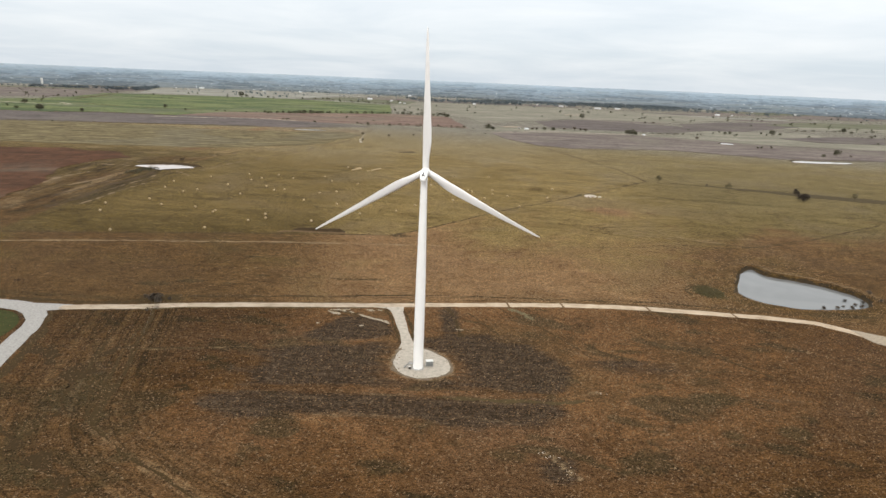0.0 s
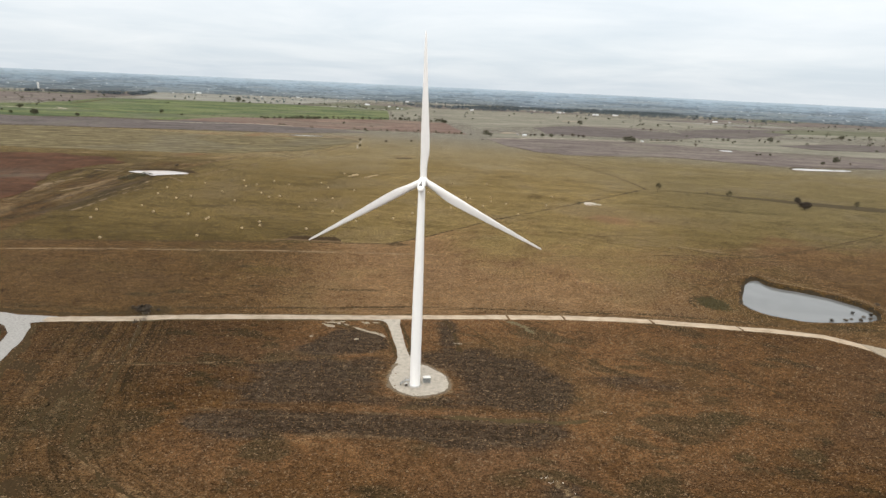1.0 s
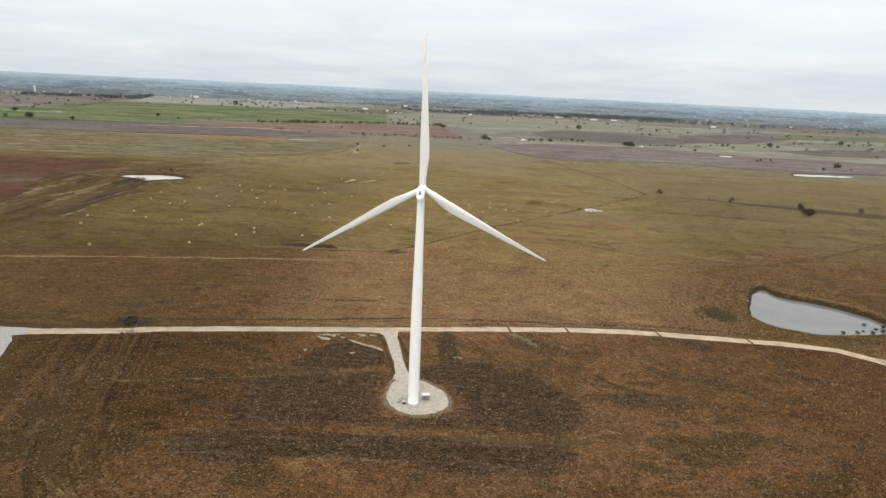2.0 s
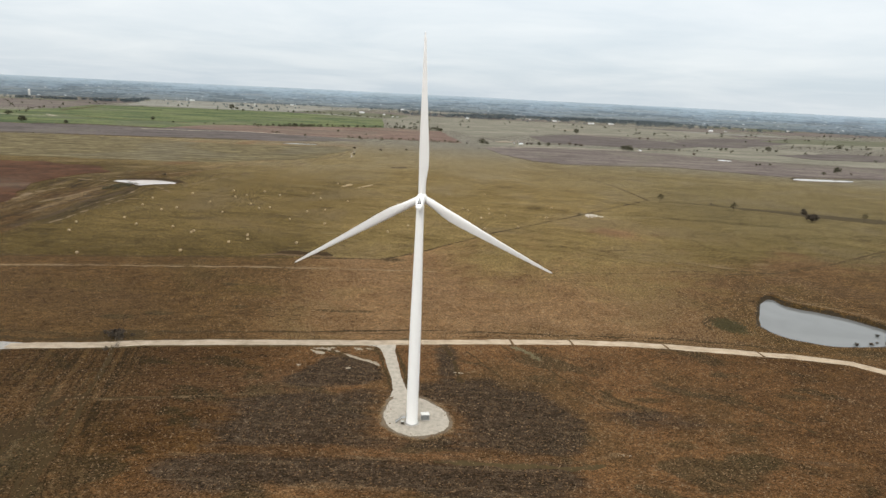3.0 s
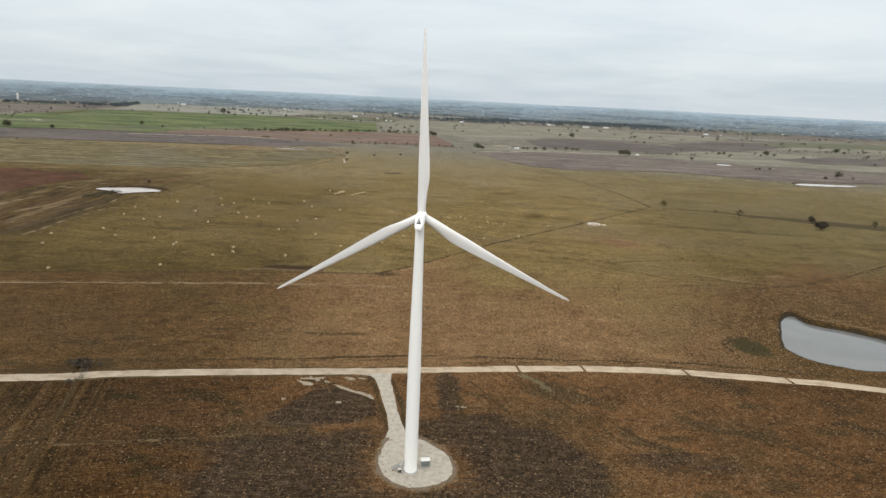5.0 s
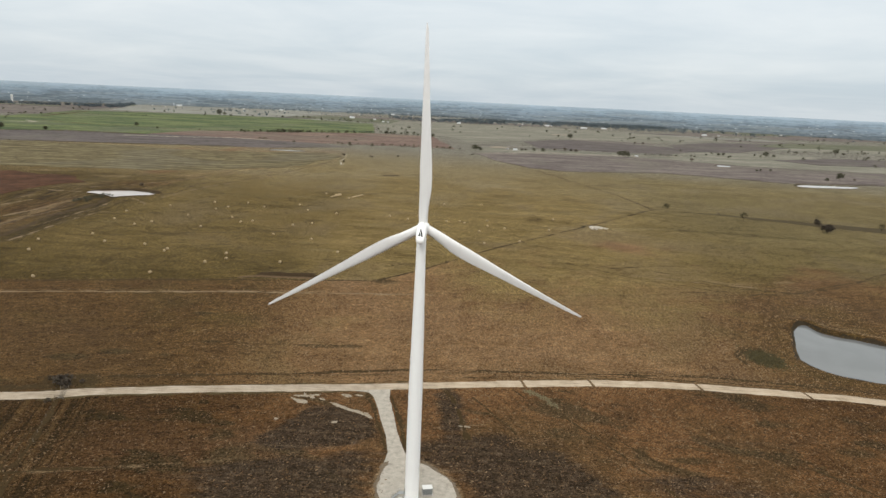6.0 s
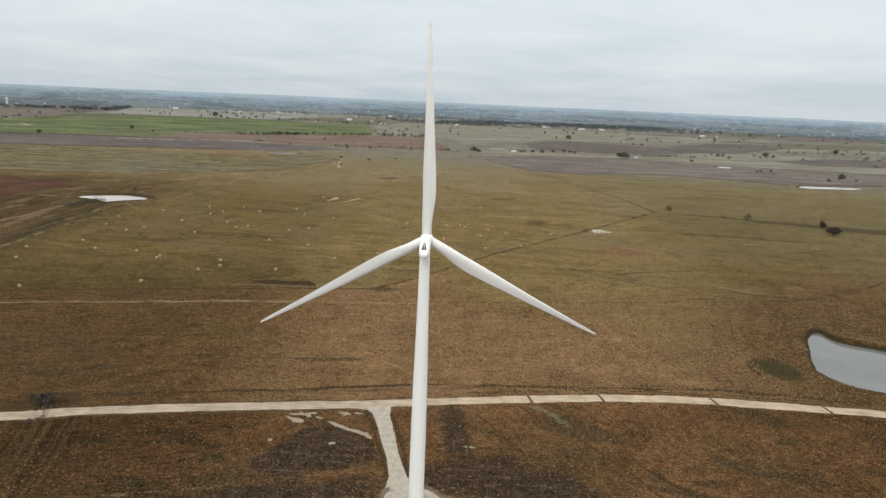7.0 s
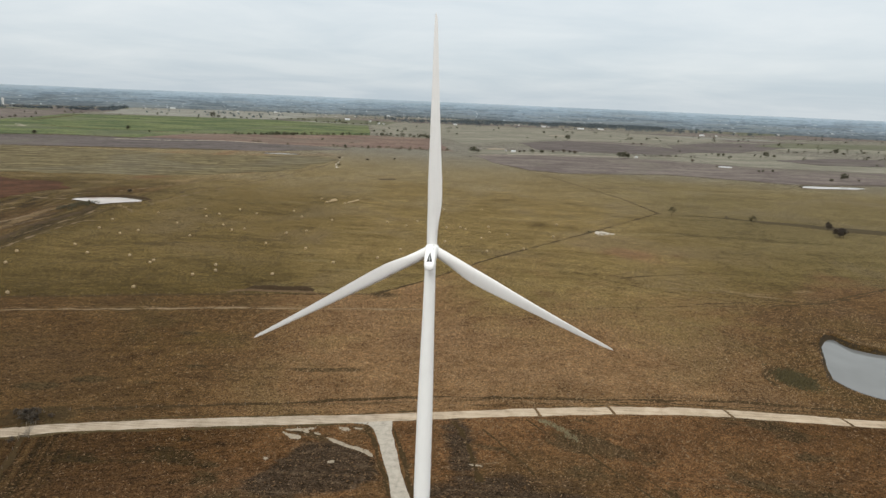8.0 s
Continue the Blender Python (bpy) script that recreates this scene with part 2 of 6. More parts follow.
    col = n.mix(n.math("MULTIPLY", n.step(straw, 0.3, 1.0), 0.62), col, (0.235, 0.165, 0.088))
    rill = n.noise(n.stretch(p, 0.05, 1.0, 1, -2), 0.50, 5, 0.62, 0.5)
    zone = n.step(soil, 0.05, 0.5)
    col = n.mix(n.math("MULTIPLY", n.math("MULTIPLY", n.step(rill, 0.55, 0.66), zone), 0.28), col, (0.150, 0.105, 0.058))
    col = n.mix(n.math("MULTIPLY", n.math("MULTIPLY", n.step(rill, 0.46, 0.36), zone), 0.3), col, (0.026, 0.018, 0.010))
    mottle = n.noise(n.stretch(p, 0.7, 1.2, 1, 12), 0.15, 5, 0.7, 0.8)
    col = n.mix(n.math("MULTIPLY", n.step(mottle, 0.46, 0.36), 0.42), col, n.mix(1.0, col, (0.55, 0.54, 0.50), "MULTIPLY"))
    col = n.mix(n.math("MULTIPLY", n.step(mottle, 0.54, 0.64), 0.36), col, n.mix(1.0, col, (1.42, 1.40, 1.42), "MULTIPLY"))
    # coarse grain that carries far
    grit = n.noise(n.stretch(p, 0.62, 1.0, 1, -6), 0.42, 5, 0.74, 0.5)
    col = n.mix(n.math("MULTIPLY", n.step(grit, 0.49, 0.38), n.math("SUBTRACT", 0.50, n.math("MULTIPLY", edge, 0.20))), col, n.mix(1.0, col, (0.52, 0.50, 0.46), "MULTIPLY"))
    col = n.mix(n.math("MULTIPLY", n.step(grit, 0.52, 0.63), n.math("SUBTRACT", 0.45, n.math("MULTIPLY", edge, 0.18))), col, n.mix(1.0, col, (1.40, 1.38, 1.36), "MULTIPLY"))
    broad = n.noise(n.stretch(p, 0.8, 0.5, 1, -10), 0.062, 5, 0.72, 0.6)
    col = n.mix(n.math("MULTIPLY", n.step(broad, 0.47, 0.36), 0.55), col, n.mix(1.0, col, (0.60, 0.57, 0.52), "MULTIPLY"))
    stalk = n.noise(n.stretch(p, 1.0, 0.33, 1, 0), 0.75, 3, 0.7)
    afar = n.step(northing, 70.0, 180.0)
    col = n.mix(n.math("MULTIPLY", n.step(stalk, 0.49, 0.38), n.math("MULTIPLY", afar, 0.6)), col, n.mix(1.0, col, (0.55, 0.53, 0.50), "MULTIPLY"))
    col = n.mix(n.math("MULTIPLY", n.step(stalk, 0.52, 0.63), n.math("MULTIPLY", afar, 0.5)), col, n.mix(1.0, col, (1.45, 1.43, 1.40), "MULTIPLY"))
    # tufts, and the gaps between them with their shade painted in dark
    col = n.mix(n.math("MULTIPLY", n.step(tuft, 0.53, 0.66), 0.5), col, n.mix(1.0, col, (1.58, 1.66, 1.90), "MULTIPLY"))
    col = n.mix(n.math("MULTIPLY", n.step(tuft, 0.49, 0.38), 0.9), col, n.mix(1.0, col, (0.42, 0.40, 0.38), "MULTIPLY"))
    col = n.mix(n.math("MULTIPLY", n.step(bent, 0.05, 0.0), 0.5), col, n.mix(1.0, col, (1.52, 1.60, 1.85), "MULTIPLY"))
    col = n.mix(n.math("MULTIPLY", n.step(bent, 0.08, 0.17), 0.7), col, n.mix(1.0, col, (0.42, 0.40, 0.38), "MULTIPLY"))
    col = n.mix(n.math("MULTIPLY", n.step(clump, 0.47, 0.38), 0.9), col, n.mix(1.0, col, (0.33, 0.31, 0.28), "MULTIPLY"))
    col = n.mix(n.math("MULTIPLY", n.step(clump, 0.54, 0.64), 0.55), col, n.mix(1.0, col, (1.70, 1.78, 1.98), "MULTIPLY"))
    h = n.math("ADD", n.math("MULTIPLY", tuft, 0.8), n.math("MULTIPLY", small, 1.0))
    return n.finish(col, h, 0.7, 0.8)


def gravel(name, c, size=0.25):
    n = Nodes(name, 0.93)
    p = n.where()
    worn, fine = n.noise(p, size, 4, 0.6, 0.4), n.noise(p, 3.0, 3, 0.7)
    f = n.math("ADD", n.math("MULTIPLY", worn, 0.65), n.math("MULTIPLY", fine, 0.35))
    col = n.ramp(f, (0.32, tint(c, 0.58)), (0.45, tint(c, 0.90)), (0.60, tint(c, 1.10)), (0.74, tint(c, 1.28)))
    return n.finish(col, fine, 0.5, 0.1)


def road_material():
    n = Nodes("caliche_road", 0.93)
    p = n.where()
    lane, worn, fine = n.noise(n.stretch(p, 0.05, 1.1, 1, -5), 0.9, 3, 0.6), n.noise(p, 0.16, 5, 0.65, 0.5), n.noise(p, 2.5, 3, 0.7)
    f = n.math("ADD", n.math("MULTIPLY", lane, 0.4), n.math("ADD", n.math("MULTIPLY", worn, 0.4), n.math("MULTIPLY", fine, 0.2)))
    col = n.ramp(f, (0.36, (0.225, 0.175, 0.122)), (0.47, (0.33, 0.265, 0.190)), (0.56, (0.41, 0.335, 0.250)), (0.68, (0.47, 0.40, 0.315)))
    x = n.node("ShaderNodeSeparateXYZ", Vector=p).outputs[0]
    col = n.mix(n.step(n.math("ADD", x, n.math("MULTIPLY", n.math("SUBTRACT", worn, 0.5), 60.0)), 20.0, -30.0), col, n.mix(1.0, col, (0.84, 0.86, 0.90), "MULTIPLY"))
    return n.finish(col, fine, 0.5, 0.1)


def water_material(name, c):
    n = Nodes(name, 0.10)
    n.bsdf.inputs["IOR"].default_value, n.bsdf.inputs["Specular IOR Level"].default_value = 1.33, 0.5
    p = n.where()
    silt, ripple = n.noise(p, 0.03, 3, 0.5, 0.5), n.noise(p, 1.4, 3, 0.6)
    return n.finish(n.ramp(silt, (0.35, tint(c, 0.9)), (0.65, tint(c, 1.08))), ripple, 0.05, 0.05)


def paint_material(name, c, streak=0.06):
    n = Nodes(name, 0.38)
    n.bsdf.inputs["Specular IOR Level"].default_value = 0.5
    p = n.where(True)
    run = n.noise(n.stretch(p, 3.0, 3.0, 0.12), 1.0, 4, 0.6)
    dirt = n.noise(p, 0.25, 4, 0.6)
    f = n.math("ADD", n.math("MULTIPLY", run, 0.5), n.math("MULTIPLY", dirt, 0.5))
    col = n.ramp(f, (0.36, tint(c, 1 - streak * 1.6)), (0.5, c), (0.7, tint(c, 1 + streak * 0.3)))
    return n.finish(col, None, rough=n.math("ADD", n.math("MULTIPLY", dirt, 0.25), 0.28))


def leaf_material(name, dark, light):
    n = Nodes(name, 0.8)
    geo = n.t.nodes.new("ShaderNodeNewGeometry").outputs["Random Per Island"]
    obj = n.t.nodes.new("ShaderNodeObjectInfo").outputs["Random"]
    col = n.mix(geo, dark, light)
    col = n.mix(n.math("MULTIPLY", obj, 0.35), col, tint(dark, 0.7))
    return n.finish(col)


def tuft_material():
    n = Nodes("dry_stems", 0.95)
    geo = n.t.nodes.new("ShaderNodeNewGeometry").outputs["Random Per Island"]
    p = n.where()
    y = n.node("ShaderNodeSeparateXYZ", Vector=p).outputs[1]
    patch = n.noise(p, 0.05, 4, 0.6)
    f = n.math("ADD", n.math("MULTIPLY", geo, 0.62), n.math("MULTIPLY", n.math("SUBTRACT", patch, 0.02), 0.5))
    deep = n.ramp(f, (0.15, (0.0363, 0.0211, 0.0099)), (0.45, (0.0968, 0.0559, 0.0260)), (0.70, (0.1400, 0.0905, 0.0490)), (0.95, (0.2050, 0.1480, 0.0920)))
    dry = n.ramp(f, (0.15, (0.0795, 0.0486, 0.0237)), (0.45, (0.1537, 0.0961, 0.0484)), (0.70, (0.2040, 0.1370, 0.0770)), (0.95, (0.2750, 0.2020, 0.1280)))
    x = n.node("ShaderNodeSeparateXYZ", Vector=p).outputs[0]
    col = n.mix(n.step(y, 70.0, 95.0), deep, dry)
    # tufts darken westwards too, following the lens falloff painted into the ground
    return n.finish(n.mix(n.math("MULTIPLY", n.math("MULTIPLY", n.step(x, 0.0, -170.0), n.math("ADD", n.math("MULTIPLY", n.step(y, 20.0, 80.0), 0.6), 0.3)), 1.0), col, n.mix(1.0, col, (0.56, 0.53, 0.48), "MULTIPLY")))


def hay_material():
    n = Nodes("hay", 0.9)
    p = n.where(True)
    strand, patch = n.noise(n.stretch(p, 1, 9, 9), 3.0, 4, 0.7), n.noise(p, 1.1, 3)
    obj = n.t.nodes.new("ShaderNodeObjectInfo").outputs["Random"]
    f = n.math("ADD", n.math("MULTIPLY", strand, 0.6), n.math("MULTIPLY", patch, 0.4))
    col = n.ramp(f, (0.3, (0.16, 0.112, 0.060)), (0.5, (0.38, 0.285, 0.165)), (0.7, (0.56, 0.44, 0.27)))
    col = n.mix(n.math("MULTIPLY", obj, 0.3), col, (0.26, 0.215, 0.15))
    return n.finish(col, strand, 0.6, 0.05)


# aerial haze painted into the colours, bluer and paler towards the sky line
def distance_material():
    n = Nodes("hazy_far_country", 1.0)
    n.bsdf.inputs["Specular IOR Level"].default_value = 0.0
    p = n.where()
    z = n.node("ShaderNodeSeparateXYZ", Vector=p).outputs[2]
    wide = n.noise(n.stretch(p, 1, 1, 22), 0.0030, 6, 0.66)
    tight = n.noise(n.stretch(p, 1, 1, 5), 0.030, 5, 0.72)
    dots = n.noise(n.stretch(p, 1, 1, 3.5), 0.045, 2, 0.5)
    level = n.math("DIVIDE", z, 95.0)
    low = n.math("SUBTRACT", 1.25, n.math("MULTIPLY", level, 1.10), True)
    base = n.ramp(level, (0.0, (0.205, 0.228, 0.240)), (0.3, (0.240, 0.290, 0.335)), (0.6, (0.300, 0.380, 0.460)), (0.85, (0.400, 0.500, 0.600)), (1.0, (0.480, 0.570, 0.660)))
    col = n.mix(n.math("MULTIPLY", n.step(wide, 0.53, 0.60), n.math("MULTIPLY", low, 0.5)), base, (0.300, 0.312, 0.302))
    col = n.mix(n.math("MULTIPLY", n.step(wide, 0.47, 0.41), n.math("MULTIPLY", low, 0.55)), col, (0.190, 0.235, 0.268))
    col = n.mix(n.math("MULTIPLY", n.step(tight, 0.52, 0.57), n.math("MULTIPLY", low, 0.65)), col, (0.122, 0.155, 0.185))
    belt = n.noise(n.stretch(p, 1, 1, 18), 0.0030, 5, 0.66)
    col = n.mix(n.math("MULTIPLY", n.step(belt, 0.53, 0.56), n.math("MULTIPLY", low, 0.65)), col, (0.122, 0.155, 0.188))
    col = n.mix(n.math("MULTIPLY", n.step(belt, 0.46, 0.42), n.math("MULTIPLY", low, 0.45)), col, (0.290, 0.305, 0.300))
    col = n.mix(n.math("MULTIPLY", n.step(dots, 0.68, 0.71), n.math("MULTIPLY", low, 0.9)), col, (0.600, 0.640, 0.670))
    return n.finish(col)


M_GROUND = ground_material()
M_ROAD = road_material()
M_WIDE = gravel("pale_crushed_stone", (0.265, 0.258, 0.246), 0.9)
M_PAD = gravel("pad_gravel", (0.335, 0.304, 0.258), 0.5)
M_SCRAPE = gravel("scraped_caliche", (0.265, 0.225, 0.170), 0.8)
M_WATER = water_material("muddy_water", (0.118, 0.122, 0.122))
M_WATER_PALE = water_material("silty_water", (0.36, 0.305, 0.265))
M_WHITE = paint_material("turbine_white", (0.90, 0.90, 0.89), 0.02)
M_WHITE_B = paint_material("blade_white", (0.77, 0.76, 0.75), 0.03)
M_VENT = plain("vent_black", (0.03, 0.03, 0.032), 0.6)
M_CONCRETE = plain("concrete", (0.36, 0.34, 0.31), 0.85, 0, 0.2, 1.5)
M_STEEL = plain("galvanised_steel", (0.34, 0.35, 0.35), 0.45, 0.7, 0.15, 3)
M_BOX = plain("cabinet_grey", (0.20, 0.21, 0.205), 0.5, 0, 0.08, 2)
M_FIN = plain("fin_grey", (0.27, 0.28, 0.275), 0.5, 0, 0.08, 2)
M_BOX_TOP = plain("cabinet_lid", (0.58, 0.58, 0.56), 0.5, 0, 0.06, 2)
M_DARKMETAL = plain("dark_metal", (0.085, 0.075, 0.062), 0.5, 0.2)
M_WOOD = plain("weathered_post", (0.15, 0.12, 0.09), 0.9, 0, 0.3, 6)
M_RUST = plain("rusty_wire", (0.055, 0.040, 0.028), 0.8, 0.2, 0.2, 6)
M_BARK = plain("bark", (0.075, 0.058, 0.043), 0.95, 0, 0.35, 4)
M_OAK = leaf_material("oak_leaf", (0.040, 0.041, 0.024), (0.100, 0.094, 0.056))
M_OLIVE = leaf_material("thin_olive_leaf", (0.050, 0.044, 0.022), (0.125, 0.105, 0.055))
M_TWIG = leaf_material("bare_twig", (0.070, 0.054, 0.039), (0.145, 0.115, 0.085))
# leaf tone shifted to blue-grey: distance haze put into the colour
M_HAZEWOOD = leaf_material("hazed_far_wood", (0.066, 0.086, 0.098), (0.120, 0.142, 0.154))
M_SCRUB = leaf_material("scrub_twig", (0.038, 0.030, 0.023), (0.085, 0.068, 0.050))
M_REED = leaf_material("reed", (0.030, 0.025, 0.008), (0.074, 0.058, 0.021))
M_TUFT = tuft_material()
M_HAY = hay_material()
M_EARTH = gravel("bare_earth", (0.110, 0.074, 0.042), 0.5)
M_MUD = gravel("wet_mud", (0.034, 0.025, 0.015), 0.5)
M_BANKSOIL = gravel("dark_bank_soil", (0.046, 0.031, 0.017), 0.9)
M_ROCK = plain("pale_rock", (0.50, 0.46, 0.40), 0.9, 0, 0.25, 1.2)
M_HOUSE = plain("white_siding", (0.56, 0.56, 0.55), 0.7, 0, 0.08, 0.5)
M_TAN = plain("tan_siding", (0.42, 0.38, 0.32), 0.7, 0, 0.1, 0.5)
M_ROOF = plain("grey_roof", (0.22, 0.22, 0.23), 0.7, 0, 0.15, 0.8)
M_ROOF_W = plain("metal_roof", (0.52, 0.54, 0.56), 0.5, 0, 0.08, 0.8)
M_GLASS = plain("dark_window", (0.04, 0.045, 0.05), 0.15, 0, 0.05, 1)
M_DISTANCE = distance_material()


# ---- geometry helpers ----
def part(name, bm, material, parent=None, label=""):
    me = bpy.data.meshes.new(name)
    bm.to_mesh(me)
    bm.free()
    me.materials.append(material)
    ob = new(name, me)
    if parent is not None:
        ob.parent = parent
    return tagged(ob, label)


def raw(name, verts, faces, material, parent=None, label="", smooth=False):
    me = bpy.data.meshes.new(name)
    me.from_pydata([tuple(map(float, v)) for v in verts], [], [tuple(map(int, f)) for f in faces])
    me.materials.append(material)
    if smooth:
        me.polygons.foreach_set("use_smooth", [True] * len(me.polygons))
        me.set_sharp_from_angle(angle=radians(32))
    me.update()
    ob = new(name, me)
    if parent is not None:
        ob.parent = parent
    return tagged(ob, label)


def box(bm, x0, x1, y0, y1, z0, z1, bevel=0.0):
    made = bmesh.ops.create_cube(bm, size=1.0, matrix=Matrix.Translation(((x0 + x1) / 2, (y0 + y1) / 2, (z0 + z1) / 2)) @ Matrix.Diagonal((x1 - x0, y1 - y0, z1 - z0, 1)))
    if bevel:
        edges = {e for v in made["verts"] for e in v.link_edges}
        bmesh.ops.bevel(bm, geom=list(edges), offset=bevel, segments=2, affect="EDGES", profile=0.5)
    return bm


def rod(bm, a, b, r0, r1=None, sides=6):
    """A tapered round bar from a to b."""
    a, b = Vector(a), Vector(b)
    d = b - a
    turn = d.to_track_quat("Z", "Y").to_matrix().to_4x4()
    bmesh.ops.create_cone(bm, cap_ends=True, segments=sides, radius1=r0, radius2=r0 if r1 is None else r1, depth=d.length,
                          matrix=Matrix.Translation((a + b) / 2) @ turn)


def loft(rings, close=True):
    """Vertices and faces of a skin over rings with equal counts of points."""
    k = len(rings[0])
    verts = [p for ring in rings for p in ring]
    faces = [(i * k + j, i * k + (j + 1) % k, (i + 1) * k + (j + 1) % k, (i + 1) * k + j) for i in range(len(rings) - 1) for j in range(k)]
    if close:
        faces += [tuple(range(k))[::-1], tuple(range((len(rings) - 1) * k, len(rings) * k))]
    return verts, faces


def hash2(ix, iy, seed):
    h = (ix.astype(np.int64) * 374761393 + iy.astype(np.int64) * 668265263 + seed * 1442695041) & 0xFFFFFFFF
    h = ((h ^ (h >> 13)) * 1274126177) & 0xFFFFFFFF
    return ((h ^ (h >> 16)) & 0xFFFF) / 65535.0


def wander(x, y, size, seed=0, octaves=3):
    """Smooth value noise from 0 to 1."""
    x, y = np.asarray(x, float), np.asarray(y, float)
    total, weight, amp = 0.0, 0.0, 1.0
    for o in range(octaves):
        u, v = x / size * 2 ** o, y / size * 2 ** o
        iu, iv = np.floor(u), np.floor(v)
        fu, fv = u - iu, v - iv
        fu, fv = fu * fu * (3 - 2 * fu), fv * fv * (3 - 2 * fv)
        s = seed + o * 17
        a, b = hash2(iu, iv, s), hash2(iu + 1, iv, s)
        c, d = hash2(iu, iv + 1, s), hash2(iu + 1, iv + 1, s)
        total = total + amp * ((a * (1 - fu) + b * fu) * (1 - fv) + (c * (1 - fu) + d * fu) * fv)
        weight += amp
        amp *= 0.5
    return total / weight


def smooth(v, lo, hi):
    s = np.clip((v - lo) / (hi - lo), 0, 1)
    return s * s * (3 - 2 * s)


def line_distance(x, y, pts, closed=False):
    best = np.full(np.shape(x), 1e9)
    pts = list(pts)
    for (ax, ay), (bx, by) in zip(pts, pts[1:] + (pts[:1] if closed else [])):
        dx, dy = bx - ax, by - ay
        s = np.clip(((x - ax) * dx + (y - ay) * dy) / (dx * dx + dy * dy + 1e-9), 0, 1)
        best = np.minimum(best, np.hypot(x - ax - s * dx, y - ay - s * dy))
    return best


def inside(x, y, pts):
    hit = np.zeros(np.shape(x), bool)
    for (ax, ay), (bx, by) in zip(pts, list(pts[1:]) + [pts[0]]):
        cross = (ay > y) != (by > y)
        hit ^= cross & (x < (bx - ax) * (y - ay) / (by - ay + 1e-12) + ax)
    return hit


def signed(x, y, pts):
    """Distance to a closed outline, negative inside."""
    d = line_distance(x, y, pts, True)
    return np.where(inside(x, y, pts), -d, d)


def rounded(pts, times=2):
    """Chaikin's corner cutting of a closed outline."""
    for _ in range(times):
        out = []
        for (ax, ay), (bx, by) in zip(pts, pts[1:] + pts[:1]):
            out += [(0.75 * ax + 0.25 * bx, 0.75 * ay + 0.25 * by), (0.25 * ax + 0.75 * bx, 0.25 * ay + 0.75 * by)]
        pts = out
    return pts


def ragged(pts, step, amount, seed=1, closed=True):
    """The outline cut into short steps and shifted a little."""
    out = []
    for (ax, ay), (bx, by) in zip(pts, pts[1:] + (pts[:1] if closed else [])):
        k = max(1, int(math.hypot(bx - ax, by - ay) / step))
        for i in range(k):
            x, y = ax + (bx - ax) * i / k, ay + (by - ay) * i / k
            out.append((x + (float(wander(x, y, step * 2.2, seed)) - 0.5) * 2 * amount, y + (float(wander(x, y, step * 2.2, seed + 5)) - 0.5) * 2 * amount))
    if not closed:
        out.append(pts[-1])
    return out


def sheet(name, pts, material, z=0.05, label="", category="", parent=None):
    """A flat piece of land with the given outline, with a low skirt down into the ground."""
    bm = bmesh.new()
    top = [bm.verts.new((x, y, z)) for x, y in pts]
    bm.faces.new(top)
    low = [bm.verts.new((x, y, z - 0.4)) for x, y in pts]
    for i in range(len(top)):
        j = (i + 1) % len(top)
        bm.faces.new((top[i], low[i], low[j], top[j]))
    bmesh.ops.triangulate(bm, faces=[f for f in bm.faces if len(f.verts) > 4])
    bmesh.ops.recalc_face_normals(bm, faces=bm.faces)
    if sum(f.normal.z * f.calc_area() for f in bm.faces) < 0:
        bmesh.ops.reverse_faces(bm, faces=bm.faces)
    ob = part(name, bm, material, parent, label)
    return tagged(ob, label, category, kind="structure") if parent is None else ob


def ribbon(name, north, south, material, label, crown=0.10, edge=0.04, step=1.5, rough=0.55, seed=3):
    """A gravel road between two edges, slightly cambered."""
    def resample(pts, k):
        pts = np.array(pts, float)
        s = np.concatenate([[0], np.cumsum(np.hypot(*np.diff(pts, axis=0).T))])
        t = np.linspace(0, s[-1], k)
        return np.stack([np.interp(t, s, pts[:, 0]), np.interp(t, s, pts[:, 1])], 1)
    k = max(4, int(np.hypot(*(np.diff(np.array(north, float), axis=0).T)).sum() / step))
    a, b = resample(north, k), resample(south, k)
    verts, faces = [], []
    for i in range(k):
        (ax, ay), (bx, by) = a[i], b[i]
        ux, uy = (ax - bx), (ay - by)
        w = math.hypot(ux, uy)
        ux, uy = ux / w, uy / w
        ja, jb = (float(wander(ax, ay, 4, seed)) - 0.5) * 2 * rough, (float(wander(bx, by, 4, seed + 9)) - 0.5) * 2 * rough
        ax, ay, bx, by = ax + ux * ja, ay + uy * ja, bx + ux * jb, by + uy * jb
        for f, z in ((-0.04, -0.3), (0.0, edge), (0.25, edge + crown * 0.8), (0.5, edge + crown), (0.75, edge + crown * 0.8), (1.0, edge), (1.04, -0.3)):
            verts.append((ax + (bx - ax) * f, ay + (by - ay) * f, z))
    for i in range(k - 1):
        faces += [(i * 7 + j, (i + 1) * 7 + j, (i + 1) * 7 + j + 1, i * 7 + j + 1) for j in range(6)]
    ob = raw(name, verts, [f[::-1] for f in faces], material, smooth=True)
    return tagged(ob, label, "gravel road", kind="structure")


# ---- plan ----
ROAD_N = [(-178, 58.6), (-143.5, 62.7), (-126.9, 66.4), (-89.7, 71.4), (-50.1, 74.9), (-19.3, 77.7), (6.2, 80.7), (46.1, 85.4), (75.8, 87.8), (103.5, 88.4), (123.5, 87.2), (147.3, 84.5), (168.8, 81.4), (183.8, 80.0), (209, 73.8), (222, 62.0), (231, 50.5), (262, 22), (330, -30)]
